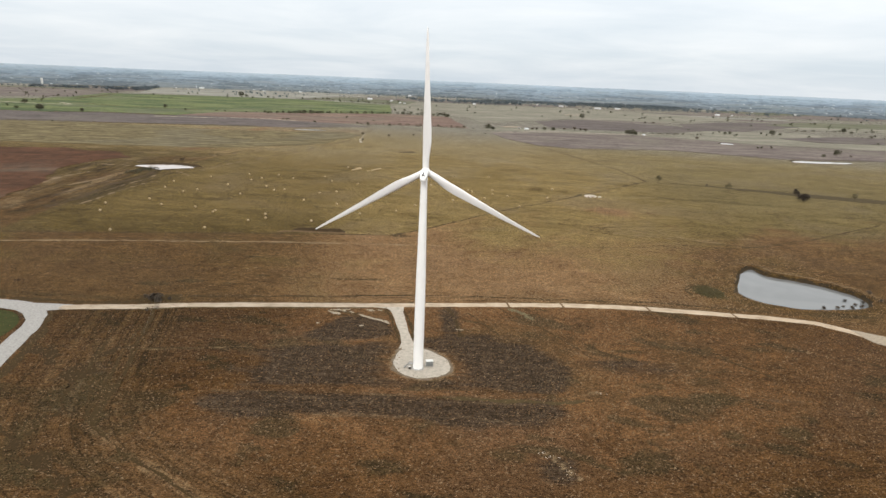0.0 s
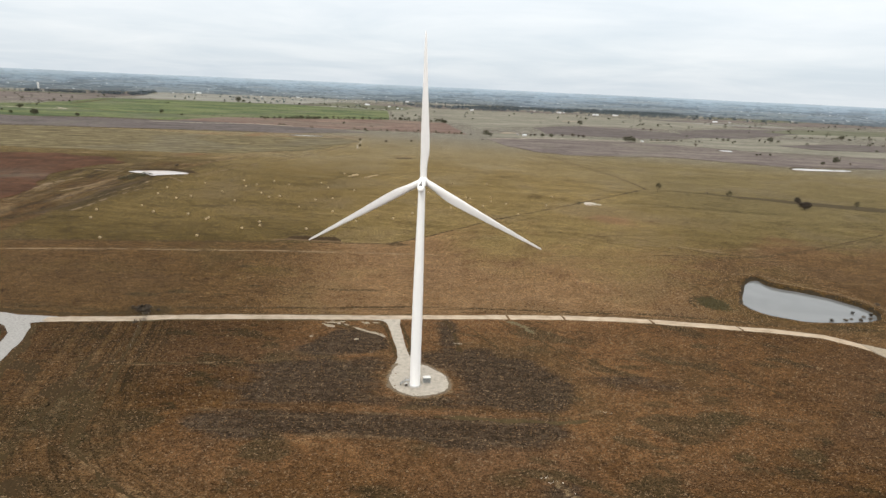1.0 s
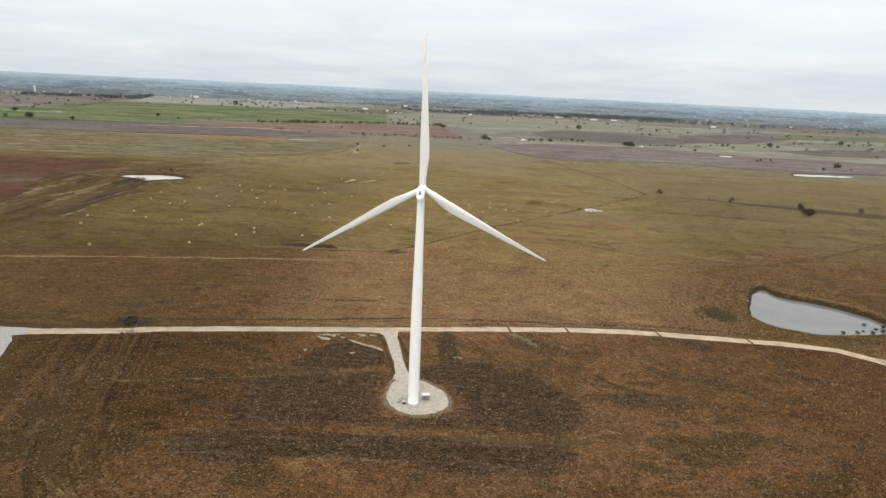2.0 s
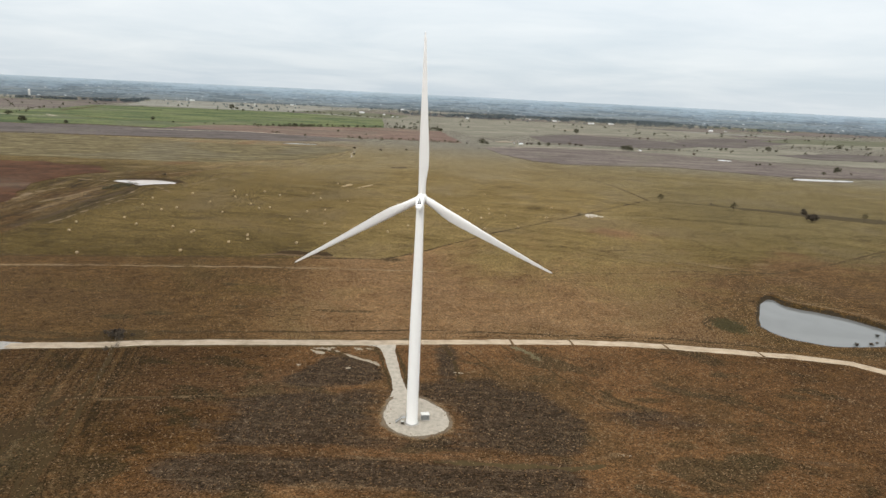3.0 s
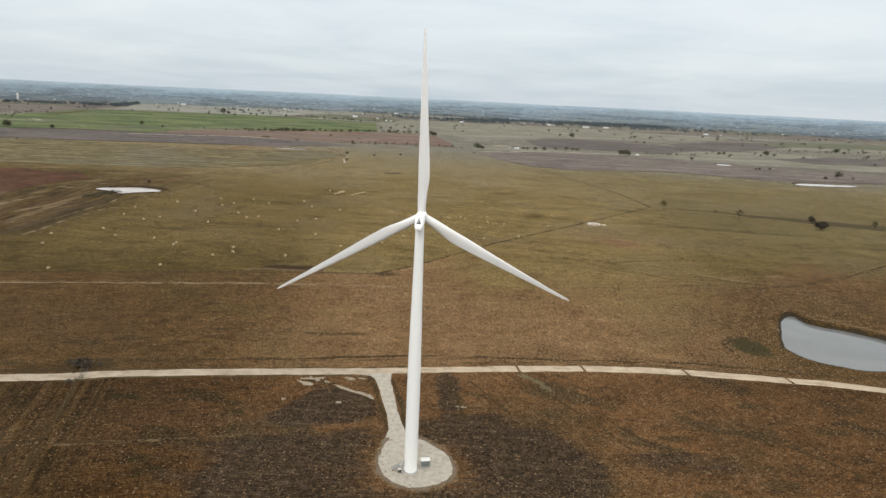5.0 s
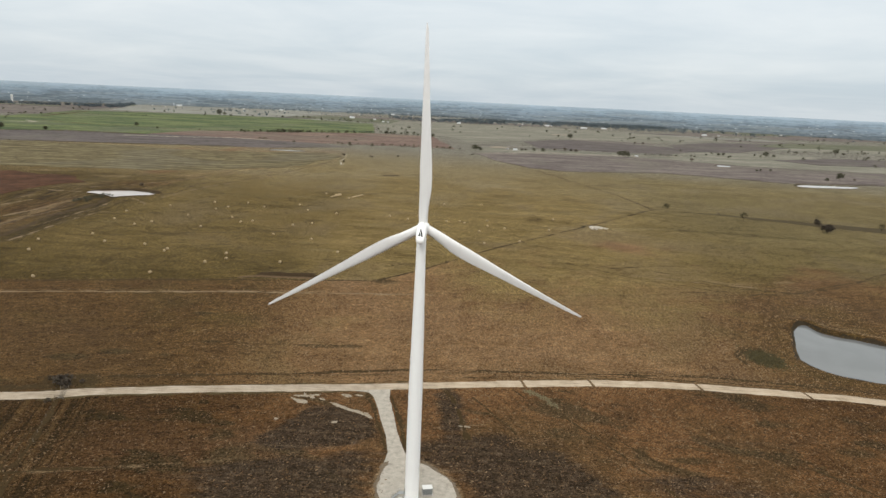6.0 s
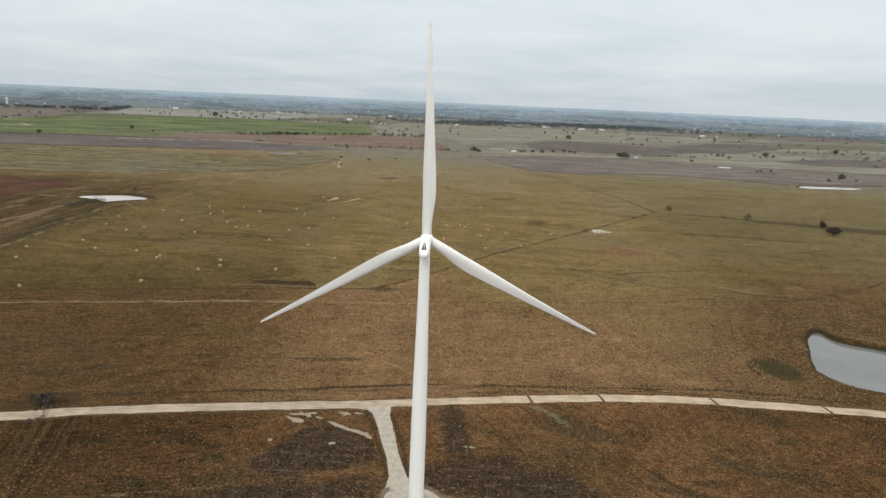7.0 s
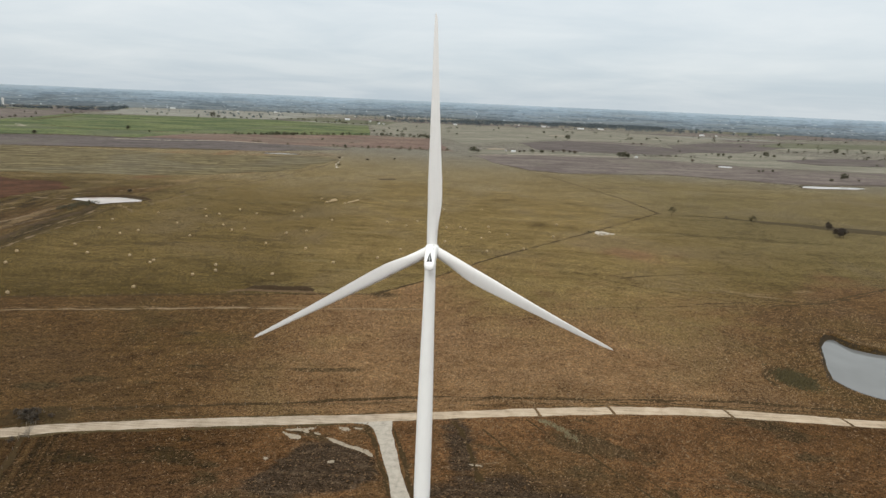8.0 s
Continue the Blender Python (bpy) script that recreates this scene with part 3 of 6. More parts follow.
ROAD_S = [(-177, 52.0), (-140.1, 56.6), (-123.8, 60.5), (-87.5, 65.3), (-48.9, 68.8), (-24.9, 71.0), (6.1, 75.2), (44.9, 79.2), (74.0, 81.7), (101.0, 82.3), (120.8, 81.0), (144.3, 78.4), (165.4, 75.9), (180.2, 74.5), (205, 68.8), (218, 57.4), (226, 46.5), (257, 17), (325, -36)]
POND = rounded([(210, 168), (222, 173), (221, 162), (225, 155), (235, 150), (245.5, 142), (254, 131.5), (259, 122), (260, 110), (256, 101.5), (250, 97.5), (235, 94), (221, 92.5), (209, 93), (201.5, 97.5), (193.5, 101.5), (188, 109.4), (186, 121), (196.5, 140)], 2)
POND = ragged(POND, 2.5, 0.9, 40)
POND_W = rounded([(-357, 524), (-347, 536), (-322, 545.5), (-299, 539), (-281, 527), (-296, 517), (-309, 509), (-316.5, 498), (-327, 512), (-341, 518)], 2)
POND_E = rounded([(610, 862), (632, 886), (664, 884), (700, 888), (735, 882), (709, 862), (660, 856), (630, 852)], 2)
POND_N = rounded([(619, 1170), (633, 1204), (658, 1190), (646, 1163)], 2)
POND_NW = rounded([(-300, 1112), (-262, 1119), (-220, 1112), (-245, 1105), (-285, 1105)], 2)
FENCE_S = [(-420, 186), (-299, 197), (-230, 204.5), (-202, 208), (-143, 217), (-60.6, 225.7), (-26, 229)]
FENCE_E = [(-26, 230), (0, 257), (60, 333), (165, 446), (270, 564)]
FENCE_N = [(203, 928), (224, 831), (261, 670), (270, 564)]
FENCE_R = [(270, 564), (320, 552), (400, 523), (483, 492), (600, 452)]
PASTURE = [(-305, 198), (-207, 208.5), (-143, 218), (-60, 227), (-26, 230), (0, 257), (60, 333), (165, 446), (270, 564), (261, 670), (224, 831), (203, 928), (120, 1180), (60, 1290), (-120, 1230), (-145, 1050), (-173, 935), (-289, 659), (-328, 468), (-313, 307)]
DRAIN_R = [(172, 279), (216, 241), (252, 234), (281, 251), (319, 271), (420, 330)]
DRAIN_W = [(-330, 250), (-310, 335), (-317, 417), (-312, 476), (-328, 505)]


# ---- ground ----
def spread(lo, hi, step, reach, growth=1.075):
    core = list(np.arange(lo, hi + 0.01, step))
    left, right, s = [], [], step
    a, b = lo, hi
    while a > -reach or b < reach:
        s *= growth
        if a > -reach:
            a -= s
            left.append(a)
        if b < reach:
            b += s
            right.append(b)
    return np.array(left[::-1] + core + right)


def ground_height(x, y):
    d = signed(x, y, POND)
    z = (wander(x, y, 70, 4) - 0.5) * 0.5 * smooth(np.hypot(x, y - 5), 35, 90) * smooth(line_distance(x, y, ROAD_S), 8, 30) * (1 - smooth(np.hypot(x, y), 300, 650))
    z = z * smooth(d, 2, 25)
    bank = 1.7 * smooth(d, 0.1, 1.8) * (1 - smooth(d, 4, 18)) * smooth((x - 205) * 0.55 + (y - 125), -14, 22)
    rim = 0.6 * smooth(d, 0.3, 2.0) * (1 - smooth(d, 3, 9))
    return np.where(d < 0, -1.3 * smooth(-d, 0.0, 3.0) - 0.02, z + bank + rim * 0.8)


def ground_cover(x, y):
    """Soil, pasture, straw and damp cover, each from 0 to 1."""
    n1, n2 = wander(x, y, 22, 31), wander(x, y, 60, 47)

    def blob(cx, cy, rx, ry, power=1.0):
        return power * (1 - smooth(np.hypot((x - cx) / rx, (y - cy) / ry) + (n1 - 0.5) * 0.9 + (n2 - 0.5) * 0.5, 0.35, 1.25))

    def along(pts, w, power=1.0):
        return power * np.exp(-(line_distance(x, y, pts) / w) ** 2) * (0.55 + 0.45 * smooth(n1, 0.25, 0.55))

    soil = np.maximum.reduce([blob(-44, -2, 30, 30, 0.95), blob(-62, -34, 26, 12, 0.8), blob(-30, -30, 34, 12, 0.85), blob(5, -34, 46, 12, 0.9), blob(40, 8, 28, 36, 1.0), blob(34, -32, 22, 14, 0.85), 0.95 * (1 - smooth(signed(x, y, [(-52, 30), (-46, 44), (-38, 57), (-26, 55), (-16, 47), (-11, 36), (-24, 30), (-40, 24)]) + (n1 - 0.5) * 9, -4, 5)), blob(14, 54, 7, 28, 0.75), blob(0, -14, 30, 16, 0.55), blob(-16, 12, 14, 22, 0.5), blob(92, 10, 34, 9, 0.55)])
    soil = np.maximum.reduce([soil, blob(120, 38, 50, 7, 0.35), blob(46, -70, 9, 10, 0.75), blob(150, -20, 40, 10, 0.35), blob(-125, -30, 10, 30, 0.4), blob(-190, 42, 14, 9, 0.4)])
    main = signed(x, y, [(-66, 15), (-35, 19), (-14, 31), (15, 34), (31, 42), (46, 30), (62, 24), (54, -15), (47, -41), (23, -44), (-6, -44), (-28, -36), (-50, -42), (-72, -43), (-72, -28), (-66, -9)])
    soil = np.maximum(soil, (0.62 + 0.25 * n2) * (1 - smooth(main + (n1 - 0.5) * 16, -7, 7)))
    soil = soil * (1 - 0.55 * np.exp(-(line_distance(x, y, [(-95, 12.7), (-65, 17.8), (-26.5, 27.7), (-12, 29)]) / 3) ** 2))
    soil = soil * (1 - 0.62 * np.exp(-((y + 21 + 3 * (n2 - 0.5)) / 4.5) ** 2)) * (1 - 0.6 * np.exp(-(np.hypot(x - 2, (y - 1) * 1.1) / 19) ** 4)) * (1 - 0.5 * np.exp(-((x + 12) / 6) ** 2 - ((y - 24) / 16) ** 2))
    d_in = signed(x, y, PASTURE)
    olive = np.maximum(1 - smooth(d_in, -4, 4), 0.0)
    east = smooth(y - (80 + 0.25 * np.maximum(x, 0)), 20, 160) * smooth(x, -30, 60) * 0.8
    strip = smooth(y, 105, 165) * (0.35 + 0.35 * smooth(-x, 0, 80))
    north = smooth(y, 240, 420) * (0.72 + 0.25 * smooth(x, 60, 260))
    olive = np.maximum.reduce([olive, east * smooth(n2 + 0.4 * smooth(y, 300, 480), 0.15, 0.5), strip * smooth(n2, 0.3, 0.7), north * smooth(n2 + 0.15 * (x < 0) + 0.4 * smooth(x, 60, 260), 0.2, 0.6)])
    olive = np.maximum(olive, 0.5 * blob(150, 210, 80, 70))
    pale = np.maximum.reduce([along([(-44, -41), (-18, -39), (-2, -41)], 3.6, 0.62), along([(-70, -37), (-30, -46), (2, -45.5), (32, -51), (51, -55)], 1.8, 0.5), along([(-76, -24.5), (-50, -22.6), (-8, -24), (53, -22), (71, -17)], 1.8, 0.6), along([(-118, 9.5), (-95, 12.7), (-65, 17.8), (-26, 27.7)], 1.3, 1.0), along([(-300, 172), (-198, 190), (-102, 198), (-55, 202)], 1.8, 0.8), along([(172, 273), (216, 250), (262, 262)], 5, 0.7), along([(41.5, -58), (45.5, -62), (48, -67), (52, -74)], 1.1, 1.0)])
    pale = np.maximum.reduce([pale, along([(68, -16.5), (75, -17)], 1.2, 1.0), along([(-110, -51), (-82, -73), (-63, -86), (-40, -110)], 3.5, 0.55), along([(-135, 19), (-133, -4), (-119, -48)], 4, 0.5), along([(300, 172), (228, 164), (250, 148), (265, 132)], 3.5, 0.45), along([(-345, 280), (-372, 330), (-395, 470), (-400, 570), (-340, 650), (-245, 800), (-150, 960)], 13, 0.7), along([(-335, 330), (-345, 450), (-345, 520)], 7, 0.9), along([(-500, 690), (-380, 660), (-300, 690)], 12, 0.8), along([(-330, 440), (-300, 640), (-190, 900)], 7, 0.5)])
    pale = np.maximum.reduce([pale, along([(-128, 911), (-136, 1022), (-146, 1133)], 4, 0.35)])
    pale = np.maximum(pale, 1.05 * np.exp(-(signed(x, y, [(-10.6, 4.8), (-9.8, 12), (-7, 20), (2, 20), (6, 17.2), (11.6, 10.5), (14, 3.6), (12.6, -3.4), (8, -7.8), (1.7, -9.4), (-4.9, -7.2), (-8.8, -2.2)]) / 2.6) ** 2))
    north_side = [(px, py + 9) for px, py in ROAD_N[1:15]]
    d_p = signed(x, y, POND)
    damp = np.maximum.reduce([along(north_side, 1.4, 0.8), along([(px, py + 3.5) for px, py in ROAD_N[1:14]], 1.2, 0.5), along([(px, py - 2.5) for px, py in ROAD_S[3:14]], 1.5, 0.45), along(DRAIN_R, 1.6, 0.9), along(DRAIN_W, 8, 0.95), along([(-400, 380), (-370, 430), (-345, 500)], 5, 0.8), along([(-300, 300), (-300, 380), (-304, 466)], 7, 0.7), along([(-395, 540), (-340, 590), (-270, 720)], 5, 0.7), along([(-450, 690), (-380, 600)], 6, 0.6), along([(-345, 270), (-352, 380), (-338, 470)], 5, 0.8), along([(-322, 470), (-280, 655), (-170, 930)], 4, 0.7), along([(-360, 560), (-300, 690), (-200, 880)], 3, 0.6), along(FENCE_E, 1.0, 0.85), along(FENCE_N, 2.0, 0.9)])
    damp = np.maximum.reduce([damp, along(FENCE_S, 1.0, 0.7), along([(371, 521), (422, 508), (483, 492), (620, 450)], 9, 1.0), along([(-132, -30), (-128, -50), (-124, -70), (-126, -100)], 7, 0.75), along([(-150, 30), (-128, -5), (-122, -30)], 4, 0.6), along([(-134, 61), (-124, 26), (-112, -12)], 0.8, 0.7), along([(-290, 86), (-215, 74), (-160, 71), (-140, 70)], 4.0, 1.0), along([(-65, 226), (-110, 227)], 2, 0.7), along([(160, 127), (169, 129), (177, 124)], 1.6, 1.0), 0.5 * blob(266, 372, 42, 20), 0.9 * blob(-95, 118, 7, 3)])
    damp = np.maximum.reduce([damp, 0.9 * blob(-133, 103, 9, 4), 0.8 * blob(-110, 101, 7, 3), 0.8 * blob(-30, 118, 11, 3), 0.95 * blob(-21, 227, 13, 8), 0.95 * blob(-134, 72, 12, 8), 1.0 * blob(-112, 157, 9, 4), 1.05 * blob(-150, 96, 12, 5), 1.05 * blob(-44, 117, 14, 3), 1.1 * blob(118, -18, 10, 6), 1.0 * blob(96, 25, 14, 4), 1.05 * blob(135, -42, 8, 6), 1.05 * blob(112, -45, 6, 5), 0.7 * blob(95, -9, 8, 4), 0.75 * blob(32, -62, 8, 5), 1.2 * blob(-124, -30, 11, 17)])
    damp = np.maximum.reduce([damp, 1.15 * blob(-108, -48, 4, 5), 1.15 * blob(-114, -78, 11, 13), 1.1 * blob(-103, -84, 10, 6), 1.0 * blob(-89, -70, 6, 4), 0.75 * blob(158, 33, 10, 5), 0.7 * blob(140, 52, 14, 4), 0.45 * blob(60, 350, 60, 16), 0.55 * blob(120, -6, 10, 7), 0.7 * blob(112, -18, 8, 4), 0.55 * blob(64, 66, 10, 4), 0.5 * blob(95, 70, 12, 4), (1 - smooth(d_p, 0.3, 2.2)) * (0.35 + 0.6 * smooth((x - 205) * 0.55 + (y - 125), -14, 22)), 0.55 * (1 - smooth(d_p, 3, 14)) * smooth(n1, 0.35, 0.65)])
    damp = np.maximum.reduce([damp, 0.8 * blob(232, 84, 26, 5), 1.1 * blob(168, 120, 11, 14)])
    return soil, olive, pale, damp


# mown rows bend along the eastern edge of this area
ARC = rounded([(-170, 400), (-140, 90), (-131, 52), (-128, 40), (-122, 12), (-116, -12), (-109, -44), (-95, -64), (-79, -77), (-60, -90), (-20, -112), (-60, -190), (-600, -190), (-600, 400)], 1)


def sward_and_falloff(x, y):
    """How dark the sward is, lens falloff to the sides included, and how far it is the rank growth south of the road.
    """
    # west and east: lens falloff as ground colour, growing away from the middle
    west = smooth(-x, 5, 125) * (1 - 0.5 * smooth(y, 150, 340)) * (1 - smooth(y, 520, 900)) * (0.42 + 0.55 * smooth(y, 5, 60))
    east = smooth(x - 0.25 * np.maximum(y, 0), 50, 180) * (1 - 0.6 * smooth(y, 100, 400)) * (1 - smooth(y, 520, 900)) * (0.42 + 0.45 * smooth(y, 40, 100))
    near = smooth(-y, 22, 95) * 0.46 * smooth(x, -75, -30) + 0.55 * np.exp(-((x + 82) / 42) ** 2 - ((y + 8) / 22) ** 2)
    south = 1 - smooth(y - np.interp(x, [p[0] for p in ROAD_S], [p[1] for p in ROAD_S]), -3, 5)
    wash = 0.40 * smooth(-x, 250, 330) * smooth(y, 200, 280) * (1 - smooth(y, 620, 820))
    return np.clip(np.maximum(west, east) + wash + near + 0.18 * south, 0, 1), south, np.maximum(smooth(y + 0.35 * x, 850, 1350), 0.10 * smooth(x + 0.18 * y, 250, 420) * smooth(y, 280, 480))


gx, gy = spread(-262, 300, 2.0, 4100), spread(-130, 300, 2.0, 4100)
gx, gy = np.unique(np.concatenate([gx, np.arange(181, 270, 2.0)])), np.unique(np.concatenate([gy, np.arange(87, 180, 2.0)]))
GX, GY = np.meshgrid(gx, gy)
px, py = GX.ravel(), GY.ravel()
pz = ground_height(px, py)
nx, ny = len(gx), len(gy)
cell = (np.arange(ny - 1)[:, None] * nx + np.arange(nx - 1)[None, :]).ravel()
quads = np.stack([cell, cell + 1, cell + nx + 1, cell + nx], 1)
quads = quads[np.hypot(px[quads].mean(1), py[quads].mean(1) + 190) < 4010]
me = bpy.data.meshes.new("ground")
me.vertices.add(nx * ny)
me.vertices.foreach_set("co", np.stack([px, py, pz], 1).astype(np.float32).ravel())
me.loops.add(quads.size)
me.loops.foreach_set("vertex_index", quads.astype(np.int32).ravel())
me.polygons.add(len(quads))
me.polygons.foreach_set("loop_start", np.arange(0, quads.size, 4, dtype=np.int32))
me.update(calc_edges=True)
me.polygons.foreach_set("use_smooth", np.ones(len(quads), bool))
soil, olive, pale, damp = ground_cover(px, py)
layer = me.attributes.new("cover", "FLOAT_COLOR", "POINT")
layer.data.foreach_set("color", np.stack([soil, olive, pale, damp], 1).astype(np.float32).ravel())
sward = me.attributes.new("sward", "FLOAT_COLOR", "POINT")
thick, south, beyond = sward_and_falloff(px, py)
arc = signed(px, py, ARC) / 200 + 0.5
sward.data.foreach_set("color", np.stack([thick, south, beyond, arc], 1).astype(np.float32).ravel())
me.materials.append(M_GROUND)
tagged(new("ground", me), "dry brown and olive winter grassland with bare dark soil", "grassland", kind="structure")


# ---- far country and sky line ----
# upright ring whose haze is painted colour
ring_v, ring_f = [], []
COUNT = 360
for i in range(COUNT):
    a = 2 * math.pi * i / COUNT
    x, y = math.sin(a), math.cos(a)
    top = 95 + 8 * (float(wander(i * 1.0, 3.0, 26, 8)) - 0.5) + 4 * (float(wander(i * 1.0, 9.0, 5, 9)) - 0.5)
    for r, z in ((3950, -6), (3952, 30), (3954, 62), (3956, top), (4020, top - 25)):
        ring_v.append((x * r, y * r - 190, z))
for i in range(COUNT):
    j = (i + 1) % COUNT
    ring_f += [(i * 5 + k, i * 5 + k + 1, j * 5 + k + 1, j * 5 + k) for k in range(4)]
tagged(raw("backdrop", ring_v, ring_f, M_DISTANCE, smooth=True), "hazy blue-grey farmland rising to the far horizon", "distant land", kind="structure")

# ---- roads, pad and tracks ----
CUTS = (45.5, 75.2, 121.8, 166.5)


def at_x(line, x):
    return float(np.interp(x, [p[0] for p in line], [p[1] for p in line]))


def stretch_of(line, x0, x1):
    return [(x0, at_x(line, x0))] + [p for p in line if x0 + 0.2 < p[0] < x1 - 0.2] + [(x1, at_x(line, x1))]


stops = [ROAD_N[0][0], *CUTS, ROAD_N[-1][0]]
for i, (x0, x1) in enumerate(zip(stops, stops[1:])):
    a, b = (x0 + 0.35 if i else x0), (x1 - 0.35 if i < len(stops) - 2 else x1)
    ribbon("road", stretch_of(ROAD_N, a, b), stretch_of(ROAD_S, a + 1.0 if i else a, b + 1.0 if i < len(stops) - 2 else b), M_ROAD, "pale tan caliche gravel access road through the grassland")
WIDE = [(-420, 92), (-330, 78), (-260, 69), (-212.6, 63.2), (-200.5, 61.8), (-193.4, 59.4), (-182.4, 59.6), (-174, 59.0), (-174, 53.0), (-181.8, 49.8), (-178, 44), (-177.2, 41.1), (-173, 30), (-171.5, 24), (-171.2, 20.2),
        (-163.5, -12.5), (-158, -40), (-150, -90), (-142, -160), (-156, -160), (-164, -90), (-171, -40), (-176.5, 4), (-177.1, 8.4), (-179, 16.9), (-181, 29.2), (-183.6, 36.7), (-190.3, 45), (-196.8, 49), (-205, 51.3), (-222, 54), (-260, 59), (-330, 68), (-420, 81)]
sheet("road", ragged(WIDE, 3.0, 0.35, 12), M_WIDE, 0.07, "wide pale crushed-stone road bending round a grassy corner", "gravel road")
ribbon("driveway", [(-17.2, 71.4), (-14.6, 61), (-12.0, 48), (-9.6, 36.5), (-8.2, 26), (-9.5, 16)], [(-9.8, 73.4), (-9.8, 66), (-7.8, 53.7), (-5.5, 38), (-2.6, 26), (3.0, 16)], M_PAD, "pale gravel driveway leading to the turbine pad", edge=0.05, crown=0.08, step=1.0, rough=0.32, seed=21)
sheet("road_corner", ragged([(-25, 71.5), (-10, 74.4), (-9.9, 70), (-9.9, 66), (-14.5, 61), (-15.8, 66.5), (-18.2, 69.8)], 1.5, 0.25, 6), M_PAD, 0.062, "flared gravel corner where the driveway meets the road", "gravel road")
PAD = rounded([(-10.6, 4.8), (-9.8, 12), (-8.6, 17), (-7.0, 20), (2.0, 20), (6.0, 17.2), (11.6, 10.5), (14.0, 3.6), (12.6, -3.4), (8, -7.8), (1.7, -9.4), (-4.9, -7.2), (-8.8, -2.2)], 1)
sheet("gravel_pad", ragged(ragged(PAD, 2.4, 0.8, 15), 0.6, 0.25, 16), M_PAD, 0.11, "round pale gravel pad under the wind turbine", "gravel pad")
FRINGE = [(1.5 + (x - 1.5) * 1.10, 4 + (y - 4) * 1.10) for x, y in PAD]
sheet("gravel_fringe", ragged(ragged(FRINGE, 2.0, 1.5, 25), 0.4, 0.6, 26), gravel("thin_gravel", (0.135, 0.105, 0.074), 0.9), 0.085, "thin gravel spilled round the edge of the pad", "gravel pad")
SCRAPES = ([(-49, 64), (-45.9, 63.3), (-41.1, 61.9), (-40.6, 59.2), (-44.1, 59.1), (-45.4, 61)],
           [(-48.2, 65.4), (-43.4, 66.2), (-36.6, 67.4), (-36.9, 66.2), (-39.3, 65.5), (-38, 63.6), (-39.9, 63.1), (-41.3, 65.1), (-46.1, 64.7)],
           [(-37, 63.2), (-36.1, 64), (-34, 62.9), (-34.8, 61.7)],
           [(-33.2, 60.6), (-30.7, 60.2), (-27.5, 58.2), (-23.4, 55.7), (-17.4, 52.6), (-15.9, 50.9), (-15.2, 48.3), (-17.4, 49.2), (-18.6, 50.9), (-21.4, 52.6), (-27.5, 55.7)],
           [(-29.6, 67.7), (-26.6, 67.8), (-24.5, 66.9), (-24.8, 65.2), (-26.7, 64.8), (-27.7, 66.2)],
           [(-23.6, 68.4), (-20.1, 67.2), (-20.2, 66.2), (-23.4, 67.2)],
           [(-50.9, 47.2), (-49.1, 47.2), (-48.8, 46.2), (-50.5, 45.9)],
           [(-30.1, 45.7), (-28.3, 46.5), (-27.4, 45.1), (-29.2, 44.2)],
           [(16, 44.4), (20, 43.2), (21, 44), (17.5, 45.4)],
           [(219.5, 63.5), (225.2, 59.8), (232.7, 54.6), (240, 49), (236, 40), (224.7, 42), (220.5, 49), (221, 57)])
for pts in SCRAPES:
    sheet("scrape", ragged(ragged(rounded(pts, 1), 0.9, 0.5, 7), 0.3, 0.30, 9), M_SCRAPE, 0.06 if pts[0][0] < 100 else 0.28, "pale scraped patch of bare gravelly soil", "bare soil")
sheet("green_corner", ragged(rounded([(-235, 50), (-205, 49), (-197, 47), (-191.6, 43), (-186, 36), (-183.5, 29), (-182, 17), (-186, 10), (-235, 4)], 1), 3, 0.4, 3), gravel("green_verge", (0.034, 0.038, 0.012), 0.25), 0.1, "green grassy corner beside the wide road", "grass verge")

# ---- weedy lines, ditches and tracks ----
M_DITCH = gravel("weedy_ditch", (0.042, 0.027, 0.011), 0.6)
M_WEEDS = gravel("dark_trodden_grass", (0.060, 0.043, 0.019), 0.3)
M_TRACK = gravel("worn_track", (0.170, 0.122, 0.072), 0.9)


def strip(name, pts, width, material, label, category, seed=1, broken=0.25, lift=0.0):
    """A thin uneven band along a line, lying on the ground and fading out in places."""
    line = []
    for (ax, ay), (bx, by) in zip(pts, pts[1:]):
        k = max(1, int(math.hypot(bx - ax, by - ay) / 1.4))
        line += [(ax + (bx - ax) * i / k, ay + (by - ay) * i / k) for i in range(k)]
    line = np.array(line + [pts[-1]])
    t = np.gradient(line, axis=0)
    t /= np.linalg.norm(t, axis=1)[:, None] + 1e-9
    side = np.stack([-t[:, 1], t[:, 0]], 1)
    wob = (wander(line[:, 0], line[:, 1], 11, seed) - 0.5) * 2.4 + (wander(line[:, 0], line[:, 1], 3, seed + 7) - 0.5) * 0.7
    mid = line + side * (wob * min(1.0, width))[:, None]
    half = width * 0.5 * np.clip((wander(line[:, 0], line[:, 1], 6, seed + 3) - broken) * 2.2, 0.02, 1.5)
    jag = 0.35 * width * (wander(line[:, 0], line[:, 1], 1.7, seed + 5) - 0.5)
    a, b = mid + side * (half + jag)[:, None], mid - side * (half - jag)[:, None]
    verts, faces = [], []
    for row in (a, mid, b):
        z = ground_height(row[:, 0], row[:, 1])
        verts += [(x, y, h + lift + (0.07 if row is mid else 0.03)) for (x, y), h in zip(row, z)]
    k = len(line)
    for r0 in (0, k):
        faces += [(r0 + i, r0 + k + i, r0 + k + i + 1, r0 + i + 1) for i in range(k - 1)]
    tagged(raw(name, verts, faces, material, smooth=True), label, category, kind="structure")


